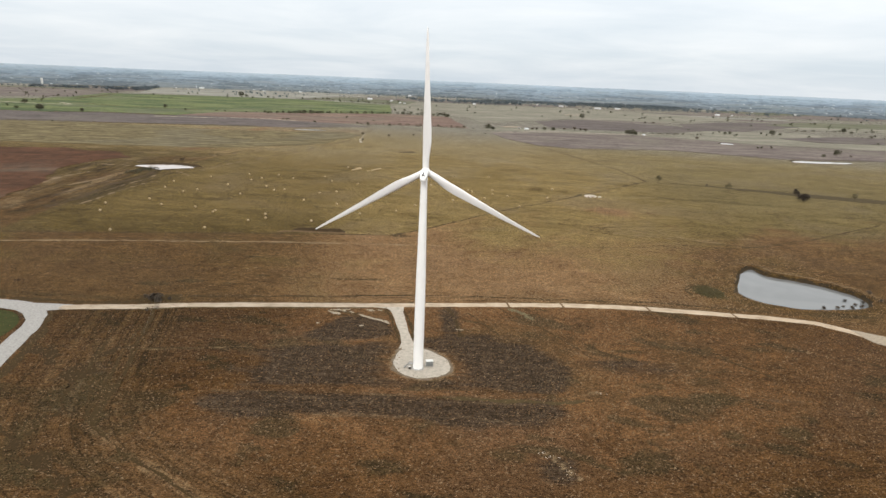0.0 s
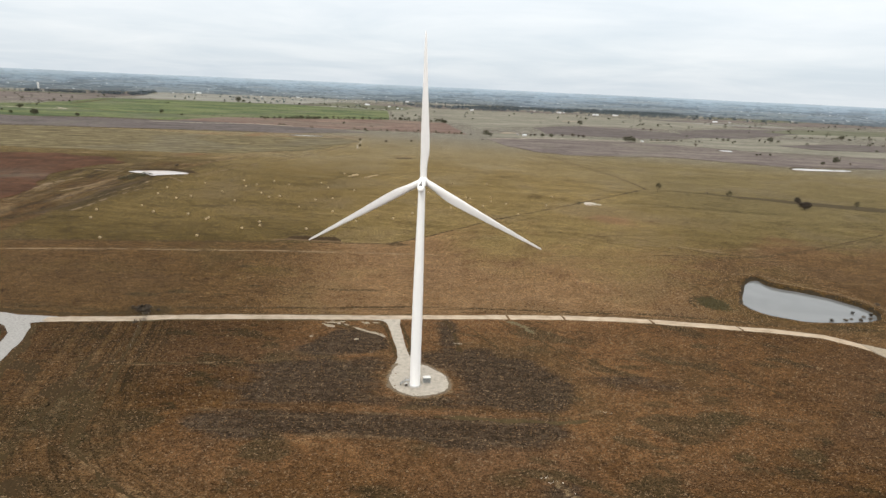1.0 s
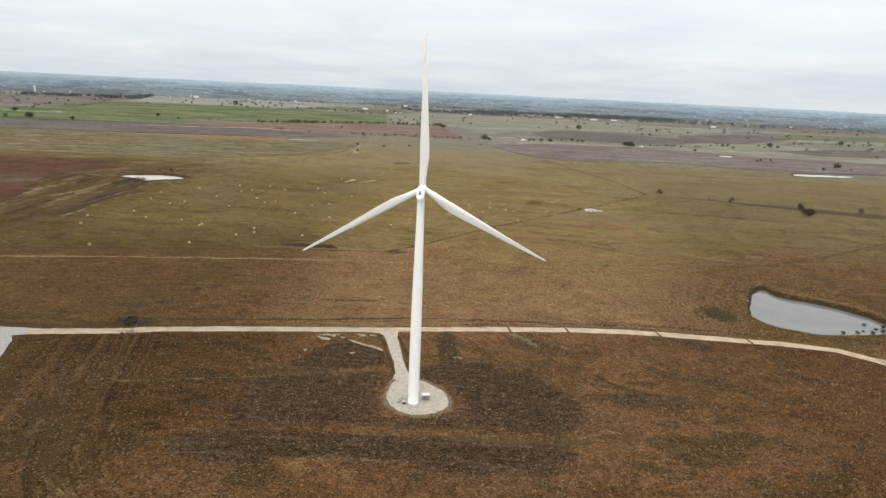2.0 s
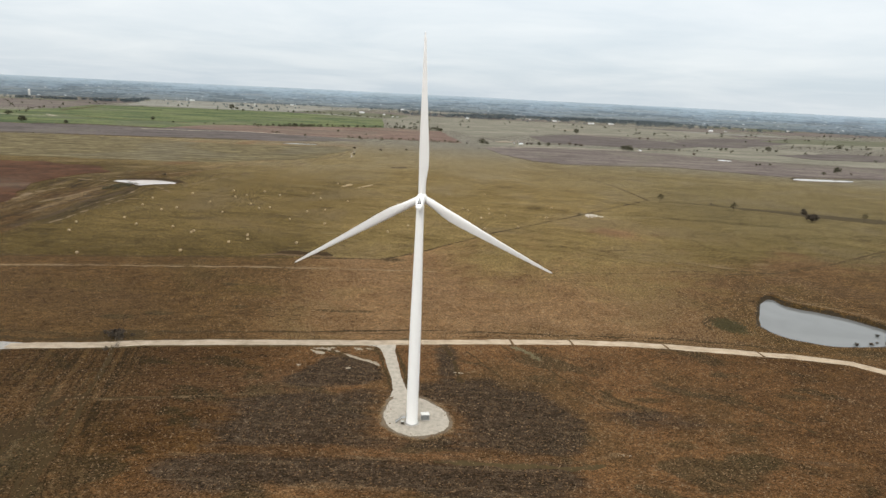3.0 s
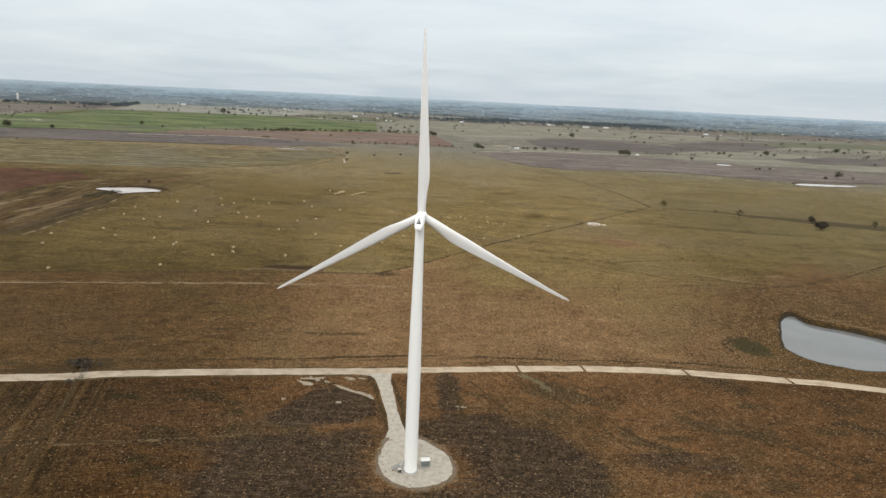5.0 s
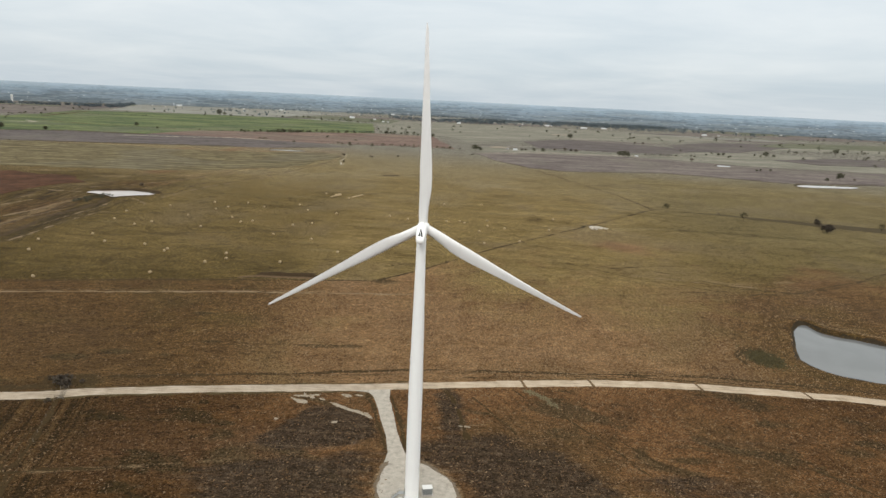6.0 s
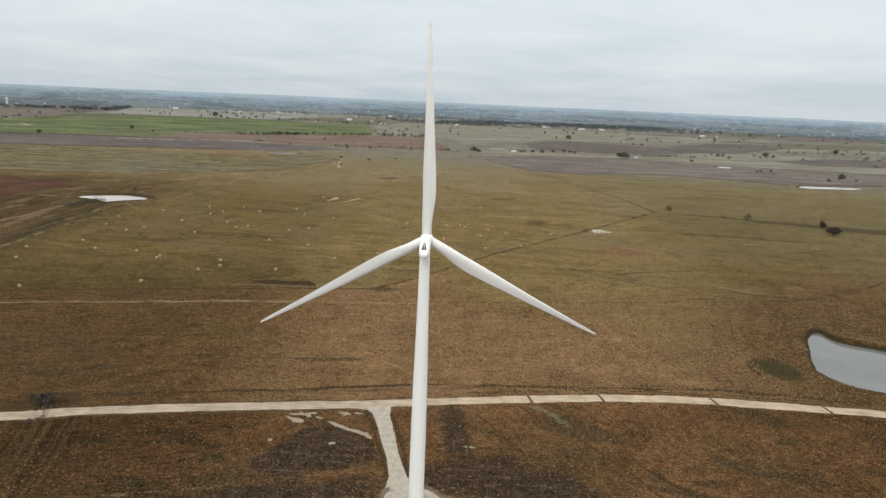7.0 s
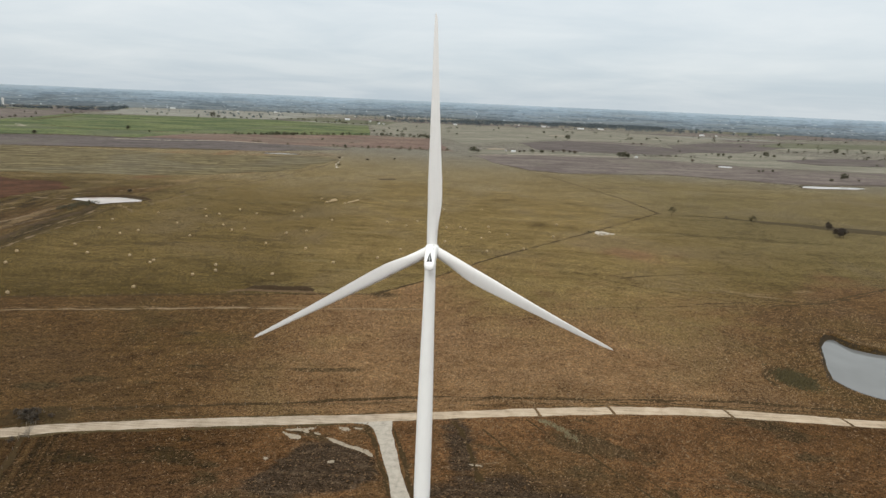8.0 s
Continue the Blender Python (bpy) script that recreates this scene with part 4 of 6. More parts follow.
DITCH = "dark weedy ditch line through dry grass"
for i, (pts, w) in enumerate(([[(-151, 74.7), (-135, 76.7), (-93.5, 81.1), (-52.5, 85.7), (-1.4, 92.9), (11, 93.9), (41, 94.2), (79, 93.9), (130, 94.4), (166, 89.9), (200, 82)], 2.0], [[(20, 86.5), (60, 91), (100, 92.2), (150, 88), (185, 83.5)], 1.0], [[(20, 207), (58, 210), (92, 213), (129, 217), (218, 227)], 1.1], [[(218, 227), (265, 238), (302, 258), (351, 293), (420, 340)], 2.4], [[(110, 295), (123, 283), (146, 261), (175, 244), (207, 229)], 1.8]), 0):
    strip("ditch", pts, w, M_DITCH, DITCH, "ditch", 11 + i, 0.1 if i == 0 else 0.25)
for i, (pts, w) in enumerate(([[(40, 76), (50, 62), (59, 51), (74, 23), (82, 2)], 1.3], [[(13, 74), (15, 69), (17.4, 51), (19.5, 35)], 2.6], [[(-131, 52), (-129.3, 43), (-122.8, 12.4), (-115.8, -12), (-108, -44)], 1.1], [[(-130, 36), (-121.7, -5), (-117, -26), (-111, -49)], 1.7], [[(-136, 18), (-131, -5.5), (-128.8, -27), (-124, -60)], 2.2], [[(-130, 9), (-118, 9.5), (-108, 11), (-95, 12)], 2.0]), 5):
    strip("ditch", pts, w, M_DITCH, DITCH, "ditch", 11 + i)
for i, (pts, w) in enumerate(([[(-175, 50.5), (-178, 46.5), (-175.5, 41), (-170, 27), (-168.5, 20), (-160.5, -12), (-155, -40)], 4.0], [[(-300, 80), (-215, 67.5), (-190, 64), (-165, 64), (-140, 68)], 4.5], [[(-184.5, 44), (-182, 36), (-180.5, 29), (-178.5, 17), (-176.5, 8)], 1.2])):
    strip("ditch", pts, w, M_DITCH, "dark weedy verge beside the wide gravel road", "ditch", 33 + i, 0.1)
FENCELINE = "dark strip of weeds along a pasture fence"
for i, (pts, w) in enumerate(((FENCE_S[1:], 2.4), (FENCE_E, 2.4), (FENCE_N, 2.2), ([(270, 564), (320, 552), (371, 524)], 1.6))):
    strip("weed_line", pts, w, M_DITCH, FENCELINE, "weeds", 40 + i, 0.12)
sheet("ditch", ragged([(296, 557), (345, 537), (390, 512), (440, 484), (520, 452), (660, 405), (660, 446), (560, 474), (483, 498), (400, 527), (340, 547)], 5.0, 1.6, 23), gravel("damp_drain", (0.052, 0.039, 0.019), 0.12), 0.09, "broad dark drain across the far pasture", "ditch")
for i, (pts, w) in enumerate(([[(-200, 395), (-168, 417), (-126, 451), (-77, 477), (-23, 481), (33, 473)], 2.2], [[(-290, 258), (-225, 285), (-191, 294), (-140, 316)], 2.0], [[(-300, 396), (-282, 402), (-225, 439), (-150, 520)], 2.6],
                              [[(-240, 330), (-180, 350), (-90, 375)], 2.4], [[(0, 560), (60, 590), (160, 600)], 3.0])):
    strip("track", pts, w, M_WEEDS, "faint dark track worn into the olive pasture", "track", 60 + i)
for i, (pts, w) in enumerate(([[(150, 266), (200, 250), (240, 243)], 2.6], [[(226, 168), (250, 152), (268, 134)], 2.0], [[(15, 47), (19, 44.5), (26, 46)], 0.9])):
    strip("track", pts, w, M_TRACK, "pale worn track through dry grass", "track", 80 + i, 0.38)

strip("weed_line", [(-147, 73), (-140, 74.5), (-133, 73), (-126, 71.5)], 7.0, M_DITCH, "dark trampled weeds beside the cattle guard", "weeds", 93, 0.05)
strip("ditch", [(-139, 67), (-133.5, 57), (-129.6, 46), (-126, 34), (-124, 25), (-121.5, 12)], 1.8, M_DITCH, DITCH, "ditch", 91, 0.05)

strip("track", [(-420, 164), (-300, 172), (-217, 183), (-105, 196), (-57, 199), (10, 203)], 2.0, gravel("bare_track", (0.180, 0.131, 0.079), 0.5), "pale worn track through dry grass", "track", 80, 0.12)

# braided wash west of the hay pasture
M_WASH = gravel("washed_soil", (0.150, 0.108, 0.066), 0.12)
M_GULLY = gravel("eroded_channel", (0.052, 0.034, 0.018), 0.2)
for i, (pts, w) in enumerate(([[(-331, 463), (-335, 433), (-332, 402), (-334, 375), (-340, 330)], 6.0], [[(-318, 490), (-313, 470), (-316, 434), (-321, 399), (-316, 358), (-313, 320), (-318, 280)], 9.0],
                              [[(-280, 524), (-267, 554), (-271, 618), (-235, 652), (-201, 747), (-163, 898), (-141, 1020)], 4.0], [[(-308, 590), (-280, 607), (-258, 641), (-234, 701), (-213, 769), (-193, 825)], 3.6],
                              [[(-350, 500), (-352, 450), (-362, 400), (-368, 350)], 4.0], [[(-398, 470), (-408, 560), (-400, 610)], 4.0])):
    strip("ditch", pts, w, M_GULLY, "dark eroded channel of a dry wash", "ditch", 120 + i, 0.30)
for i, (pts, w) in enumerate(([[(-266, 455), (-278, 424), (-292, 420), (-296, 386), (-298, 351), (-297, 327), (-299, 300)], 4.5], [[(-322, 452), (-330, 415), (-334, 389), (-338, 350)], 3.0],
                              [[(-271, 512), (-264, 547), (-252, 600), (-224, 660), (-198, 735), (-159, 875)], 5.0], [[(-440, 520), (-417, 539), (-389, 530), (-360, 529)], 9.0],
                              [[(-345, 505), (-343, 470), (-347, 430), (-356, 385)], 7.0], [[(-306, 480), (-303, 440), (-307, 400), (-310, 350)], 4.0], [[(-372, 560), (-330, 600), (-262, 720), (-190, 860)], 5.0], [[(-378, 480), (-390, 430), (-384, 370)], 8.0], [[(-300, 505), (-285, 490), (-270, 470)], 5.0])):
    strip("bare_soil", pts, w, M_WASH, "pale washed soil along a dry wash", "bare soil", 130 + i, 0.40)
for i, (pts, w) in enumerate(([[(140, 283), (167, 291), (199, 297), (215, 303)], 1.8], [[(168, 226), (182, 229), (207, 233)], 1.6], [[(23, 68), (28, 59.5), (35.3, 44), (38, 37)], 1.3], [[(157, 110), (155.8, 118), (159.5, 124.5), (165, 129.5), (174, 129)], 2.4], [[(129, 27), (134.4, 21.9), (143.8, 11.2), (150, 3)], 1.4], [[(72, 40), (75.1, 34.8), (84.1, 19.9)], 1.3])):
    strip("ditch", pts, w, M_DITCH, DITCH, "ditch", 150 + i, 0.15)
strip("weed_line", [(8, -24.5), (23, -25.1), (53, -25.8), (64, -23)], 2.6, M_WEEDS, "olive strip of low weeds across bare soil", "weeds", 160, 0.1)

strip("weed_line", [(p[0], p[1] - 0.7) for p in ROAD_S[1:6]], 1.8, M_WEEDS, "dark ragged weeds along the road edge", "weeds", 171, 0.1)
strip("weed_line", [(p[0], p[1] + 0.8) for p in ROAD_N[1:7]], 1.3, M_WEEDS, "dark ragged weeds along the road edge", "weeds", 173, 0.25)
strip("weed_line", [(p[0], p[1] + 1.0) for p in ROAD_N[7:15]], 1.2, M_WEEDS, "dark ragged weeds along the road edge", "weeds", 174, 0.3)
strip("weed_line", [(-18.6, 69), (-16.4, 62), (-13.6, 50), (-11.0, 38), (-9.8, 27)], 1.8, M_DITCH, "dark weeds along the driveway edge", "weeds", 175, 0.15)
strip("weed_line", [(-8.6, 68), (-6.6, 54), (-4.4, 40), (-1.8, 27)], 1.8, M_DITCH, "dark weeds along the driveway edge", "weeds", 176, 0.15)
shore = POND + POND[:1]
cut = len(shore) // 3
for i, k in enumerate((0, cut, 2 * cut)):
    strip("pond_bank", shore[k:k + cut + 2 if k < 2 * cut else None], 2.6, M_MUD, "dark wet mud along the pond shore", "pond bank", 180 + i, 0.0)

# rank olive growth and wheel ruts in the swirl of mown rows
M_SWARD = gravel("olive_sward", (0.036, 0.0225, 0.0095), 0.9)
for i, (pts, w) in enumerate(([[(-133, -8), (-131, -20), (-128, -33), (-121, -47)], 12.0], [[(-136, -9), (-131, 2), (-128, 9), (-121, 13)], 5.5], [[(-163, 5), (-152, 3), (-146, -9)], 10.0], [[(-116, -70), (-104, -79), (-94, -89)], 10.0], [[(-140, -55), (-128, -62), (-118, -70)], 7.0])):
    strip("weed_line", pts, w, M_SWARD, "dark olive patch of rank grass between mown rows", "weeds", 220 + i, 0.32)
for i, (pts, w) in enumerate(([[(-114.5, -22), (-112, -32), (-109, -50)], 3.0], [[(-120, 8), (-116, -8), (-110, -31), (-108, -50)], 1.3], [[(-108, -51), (-94, -64), (-83, -73), (-70, -81), (-60, -89)], 1.4], [[(-126, -14), (-120, -28), (-116, -42)], 1.2])):
    strip("track", pts, w, M_DITCH, "dark wheel rut curving through mown grass", "track", 230 + i, 0.15)

# ---- water ----
bm = bmesh.new()
bm.faces.new([bm.verts.new((x, y, -0.22)) for x, y in POND])
bmesh.ops.triangulate(bm, faces=bm.faces[:])
if sum(f.normal.z for f in bm.faces) < 0:
    bmesh.ops.reverse_faces(bm, faces=bm.faces)
tagged(part("water", bm, M_WATER), "still grey muddy water of a stock pond", "pond", kind="structure")
M_BANK = land("pond_bank", (0.036, 0.028, 0.016), (0.066, 0.050, 0.030), 12)
for pts, name in ((POND_W, "water"), (POND_E, "water"), (POND_N, "water"), (POND_NW, "water")):
    cx, cy = sum(p[0] for p in pts) / len(pts), sum(p[1] for p in pts) / len(pts)
    rim = [(cx + (x - cx) * 1.04, cy + (y - cy) * 1.02 + (10.0 if y > cy else -0.3)) for x, y in pts]
    sheet("pond_bank", ragged(rim, 8, 1.5, 5), M_BANK, 0.56, "damp dark bank round a small stock pond", "pond bank")
    sheet(name, pts, M_WATER_PALE, 0.60, "pale silty water of a small far stock pond", "pond")

# ---- fields ----
FIELD_LEVEL = [0.30]
STRIPS = []


def field(label, pts, material, z=0.34, jag=5.0):
    FIELD_LEVEL[0] += 0.005
    z = FIELD_LEVEL[0] + (0.12 if z > 0.35 else 0.0)
    sheet("field", ragged(ragged(pts, 45, jag, int(abs(pts[0][0])) % 90), 9, jag * 0.45, 3), material, z, label, "field")


F_RED = land("red_soil", (0.0500, 0.0236, 0.0124), (0.0740, 0.0345, 0.0180), 60, 8)
F_GREEN = land("winter_wheat", (0.056, 0.078, 0.034), (0.108, 0.122, 0.052), 210, 0)
F_GREEN_D = land("dull_green", (0.080, 0.088, 0.055), (0.110, 0.108, 0.072), 160, 10)
F_GREY = land("plowed_grey", (0.076, 0.064, 0.061), (0.104, 0.088, 0.082), 90, 5)
F_PURPLE = land("plowed_purple", (0.098, 0.080, 0.074), (0.142, 0.120, 0.106), 110, -4)
F_ROSE = land("plowed_rose", (0.118, 0.078, 0.064), (0.150, 0.106, 0.084), 120, 0)
F_TAN = land("tan_stubble", (0.142, 0.134, 0.106), (0.182, 0.172, 0.138), 150, 5)
# the tan paled and greyed, so that distance haze sits in the colour
F_HAZED = land("hazed_far_pasture", (0.168, 0.166, 0.146), (0.215, 0.212, 0.186), 220, 3)
F_YELLOW = land("yellow_stubble", (0.0880, 0.0690, 0.0350), (0.1500, 0.1240, 0.0660), 45, 6, 0.012)
F_PALE = land("pale_dirt", (0.26, 0.215, 0.16), (0.32, 0.27, 0.21), 30)
field("red-brown tilled field", [(-900, 640), (-597, 653), (-533, 665), (-433, 640), (-412, 600), (-423, 570), (-419, 478), (-378, 353), (-372, 315), (-560, 280), (-900, 300)], F_RED, 0.34, 26)
field("yellowish stubble field with mowing lines", [(-1500, 1060), (-770, 1089), (-610, 1074), (-445, 1038), (-344, 1040), (-193, 1100), (-150, 1051), (-205, 822), (-300, 764), (-440, 720), (-640, 715), (-1500, 720)], F_YELLOW, 0.30, 22)
field("bright green winter wheat field", [(-1600, 1420), (-1260, 1900), (-1314, 2091), (-1354, 2438), (-992, 2567), (-612, 2609), (-194, 2439), (-140, 1808), (-411, 1671), (-587, 1595), (-646, 1386), (-832, 1399), (-928, 1330), (-1500, 1330)], F_GREEN)
field("grey plowed field strip", [(-1700, 1328), (-928, 1322), (-832, 1392), (-640, 1378), (-551, 1470), (-340, 1400), (-150, 1260), (-301, 1164), (-553, 1121), (-859, 1062), (-1700, 1066)], F_GREY, 0.32)
field("rose-brown tilled field behind a hedge", [(-640, 1398), (-587, 1580), (-411, 1655), (-149, 1800), (32, 1765), (60, 1500), (80, 1340), (-34, 1350), (-204, 1330), (-340, 1345), (-500, 1390)], F_ROSE, 0.38)
field("purple-grey plowed field", [(120, 1235), (176, 1302), (464, 1324), (558, 1297), (699, 1200), (961, 1160), (1500, 1200), (1500, 900), (805, 930), (616, 900), (502, 963), (441, 986), (249, 943), (192, 976), (150, 1078)], F_PURPLE, 0.33)
field("dark grey plowed field", [(294, 1734), (465, 1908), (737, 1765), (759, 1613), (624, 1467), (437, 1466), (299, 1489)], F_GREY)
field("dark grey plowed field", [(781, 1880), (1000, 2090), (1245, 2210), (1271, 2033), (878, 1630), (720, 1600)], F_GREY)
field("green crop strip", [(1137, 2041), (1425, 2340), (1677, 2415), (2500, 2600), (2200, 2200), (1648, 2093), (1433, 2038), (1216, 2005)], F_GREEN_D)
field("dark grey plowed field", [(872, 1416), (1124, 1562), (1500, 1600), (1450, 1400), (1112, 1356), (933, 1330)], F_GREY, 0.36)
field("rose-brown tilled field", [(1500, 2650), (2016, 3382), (2744, 3598), (2600, 2986), (1885, 2763)], F_PURPLE, 0.36)
field("dull green far field", [(1660, 3237), (2184, 3618), (1919, 3158), (1518, 2889)], F_GREEN_D, 0.40)
field("tan stubble field", [(-1302, 2627), (-1536, 3519), (-1262, 4262), (-606, 3827), (-495, 3091), (-620, 2640), (-985, 2590)], F_HAZED)
field("brown tilled field", [(-2600, 2671), (-1735, 2671), (-1427, 2606), (-1340, 2426), (-1270, 2050), (-1900, 1618), (-2600, 1700)], F_PURPLE)
field("tan pasture", [(-100, 2800), (120, 2850), (420, 2860), (900, 2700), (1200, 2350), (760, 1930), (450, 1950), (270, 1740), (120, 1560), (90, 1780), (-130, 1830), (-180, 2450)], F_TAN, 0.30)
field("dull green far field", [(-600, 2700), (-450, 3050), (-100, 2870), (-130, 2520)], F_GREEN_D, 0.31)
rng = random.Random(404)
taken = [[(-1700, 1060), (-1500, 2600), (-190, 2650), (-100, 1830), (60, 1790), (100, 1300), (1500, 1250), (1500, 880), (200, 900), (-200, 1050)]]
for i in range(150):
    x, y = rng.uniform(-2700, 2900), 1250 + 2600 * rng.random() ** 1.3
    w, d, a = rng.uniform(160, 620), rng.uniform(50, 150) + (y - 1250) * 0.05, rng.choice((0.0, 0.05, -0.08)) + rng.uniform(-0.05, 0.05)
    if math.hypot(x, y) > 3650 or inside(np.array([x]), np.array([y]), taken[0])[0] or inside(np.array([x - w / 2]), np.array([y]), taken[0])[0]:
        continue
    skew = rng.uniform(-0.6, 0.6)
    corners = [(x + math.cos(a) * u * w / 2 + v * d * skew / 2, y + math.sin(a) * u * w / 2 + v * d / 2) for u, v in ((-1, -1), (1, -1), (1, 1), (-1, 1))]
    material, text = rng.choice(((F_TAN, "tan stubble field"), (F_GREY, "grey plowed field"), (F_PURPLE, "brown-grey plowed field"), (F_GREEN_D, "dull green far field"), (F_TAN, "tan pasture"), (F_PURPLE, "brown-grey plowed field")))
    # past 2500 m tan fields use the version with haze painted in
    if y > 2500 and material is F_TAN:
        material = F_HAZED
    STRIPS.append((text, corners, material))
field("pale bare patch", [(165, 1441), (192, 1485), (225, 1455), (176, 1420)], F_PALE, 0.40, 2)
field("pale bare patch", [(480, 2230), (540, 2240), (520, 2190), (470, 2190)], F_PALE, 0.40, 2)
field("tan pasture", [(560, 1300), (640, 1480), (780, 1600), (1000, 1640), (1100, 1580), (860, 1400), (930, 1310), (1180, 1330), (1180, 1215), (961, 1170), (699, 1210)], F_TAN, 0.31)
FIELD_LEVEL[0] = 0.04
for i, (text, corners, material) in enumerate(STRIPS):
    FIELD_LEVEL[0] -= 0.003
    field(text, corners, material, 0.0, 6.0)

M_FARMROAD = gravel("farm_road", (0.30, 0.265, 0.215), 0.05)
for i, (pts, w) in enumerate(([[(-668, 1322), (-551, 1334), (-441, 1382), (-340, 1352)], 13.0], [[(-1240, 1640), (-1120, 1612), (-1040, 1640), (-1100, 1700)], 14.0], [[(120, 1245), (300, 1335), (460, 1345), (640, 1410)], 10.0], [[(1180, 1345), (1400, 1380), (1700, 1400)], 12.0])):
    strip("farm_road", pts, w, M_FARMROAD, "pale farm track between fields", "farm track", 200 + i, 0.15, 0.6)
for i, (pts, w) in enumerate(([[(-932, 1345), (-808, 1372), (-640, 1372)], 16.0], [[(-860, 1072), (-680, 1100), (-574, 1118), (-477, 1138), (-376, 1158)], 12.0], [[(-1064, 1720), (-885, 1640), (-759, 1617), (-655, 1608)], 16.0], [[(-1190, 1940), (-1279, 2398)], 24.0], [[(150, 1085), (192, 980), (249, 948), (441, 990), (616, 905), (805, 935)], 3.5])):
    strip("field_margin", pts, w, M_WEEDS, "dark weedy margin between fields", "weeds", 210 + i, 0.2, 0.6)


# ---- wind turbine ----
HUB_Z, YAW, TILT, OVERHANG, SPAN, PHASE = 81.0, 4.5, 4.0, 5.0, 53.2, 91.2
TOWER_TOP = 79.0


def tower_radius(z):
    return float(np.interp(z, (0, 24, 38, 50, 69, TOWER_TOP), (2.06, 2.04, 1.94, 1.74, 1.38, 1.25)))


def circle(r, z, n=56):
    return [(r * math.cos(2 * math.pi * i / n), r * math.sin(2 * math.pi * i / n), z) for i in range(n)]


turbine = tagged(new("wind_turbine"), "white three-bladed wind turbine with a tapered steel tower", "wind turbine")
joints = (0.35, 21.0, 48.5, TOWER_TOP)
for z0, z1 in zip(joints, joints[1:]):
    rings = [circle(tower_radius(z0) - 0.02, z0)] + [circle(tower_radius(z), z) for z in np.linspace(z0 + 0.02, z1 - 0.16, 7)]
    r = tower_radius(z1)
    rings += [circle(r + 0.012, z1 - 0.15), circle(r + 0.012, z1 - 0.02), circle(r - 0.02, z1)]
    v, f = loft(rings)
    raw("tower_section", v, f, M_WHITE, turbine, smooth=True)
v, f = loft([circle(2.75, -0.3), circle(2.75, 0.24), circle(2.68, 0.32), circle(2.3, 0.34)])
raw("foundation_ring", v, f, M_CONCRETE, turbine, "grey concrete foundation ring")
v, f = loft([circle(2.22, 0.34), circle(2.22, 0.44), circle(2.0, 0.45)])
raw("base_flange", v, f, M_STEEL, turbine, "bolted steel base flange")

DOOR_TURN = math.radians(186)


def on_tower(angle, z, out=0.0):
    r = tower_radius(z) + out
    return (r * math.cos(angle), r * math.sin(angle), z)


rings = []
for k in range(9):
    a = DOOR_TURN + (k - 4) / 4 * 0.23
    rings.append([on_tower(a, 2.1, -0.05), on_tower(a, 2.1, 0.06), on_tower(a, 4.25 - 0.25 * abs((k - 4) / 4) ** 3, 0.06), on_tower(a, 4.25 - 0.25 * abs((k - 4) / 4) ** 3, -0.05)])
v, f = loft(rings)
raw("door", v, f, M_BOX, turbine, "grey steel door at the tower foot")

axis_pose = pose(0, 0, HUB_Z, 0, 0, -YAW) @ pose(0, 0, 0, TILT, 0, 0)


def placed(pts, m=axis_pose):
    return [tuple(m @ Vector(p)) for p in pts]


def nacelle_ring(s, half, top, low, n=36, power=2.6):
    out = []
    for i in range(n):
        a = 2 * math.pi * i / n
        c, d = math.cos(a), math.sin(a)
        out.append((half * math.copysign(abs(c) ** (2 / power), c), s, (top + low) / 2 + (top - low) / 2 * math.copysign(abs(d) ** (2 / power), d)))
    return out


SECTIONS = ((-5.55, 0.30, -1.0, -1.45), (-5.45, 0.70, -0.62, -1.75), (-5.1, 1.00, -0.22, -1.92), (-4.5, 1.18, 0.28, -1.98), (-3.6, 1.27, 0.98, -2.0), (-2.7, 1.32, 1.62, -2.0), (-2.2, 1.34, 1.80, -2.0),
            (-0.5, 1.36, 1.86, -1.98), (1.5, 1.36, 1.80, -1.9), (2.7, 1.34, 1.62, -1.7), (3.35, 1.28, 1.42, -1.45), (3.45, 1.15, 1.2, -1.2))
v, f = loft([placed(nacelle_ring(*s)) for s in SECTIONS])
nacelle = raw("nacelle", v, [q[::-1] for q in f], M_WHITE, turbine, "white rounded nacelle housing", smooth=True)


def slope(s, lift=0.0):
    return float(np.interp(s, [q[0] for q in SECTIONS], [q[2] for q in SECTIONS])) + lift


tri = [(-0.62, -4.75), (0.62, -4.75), (0.10, -2.75), (-0.10, -2.75)]
v = placed([(x, s, slope(s, 0.035)) for x, s in tri] + [(x, s, slope(s, -0.15)) for x, s in tri])
raw("rear_vent", v, [(0, 1, 2, 3), (0, 4, 5, 1), (1, 5, 6, 2), (2, 6, 7, 3), (3, 7, 4, 0)], M_VENT, nacelle, "dark triangular air outlet")
bm = bmesh.new()
bar = [axis_pose @ Vector((0, s, slope(s, 0.06))) for s in (-4.7, -2.85)]
rod(bm, bar[0], bar[1], 0.055, 0.05)
part("vent_bar", bm, M_WHITE, nacelle)
bm = bmesh.new()
rod(bm, axis_pose @ Vector((0.7, -1.4, 1.8)), axis_pose @ Vector((0.7, -1.4, 3.0)), 0.05, 0.04)
rod(bm, axis_pose @ Vector((0.45, -1.4, 2.9)), axis_pose @ Vector((0.95, -1.4, 2.9)), 0.03)
part("wind_sensor", bm, M_STEEL, nacelle, "thin grey weather mast")
v, f = loft([circle(1.29, TOWER_TOP - 0.05), circle(1.33, TOWER_TOP + 0.3)])
raw("yaw_collar", v, f, M_WHITE, turbine)

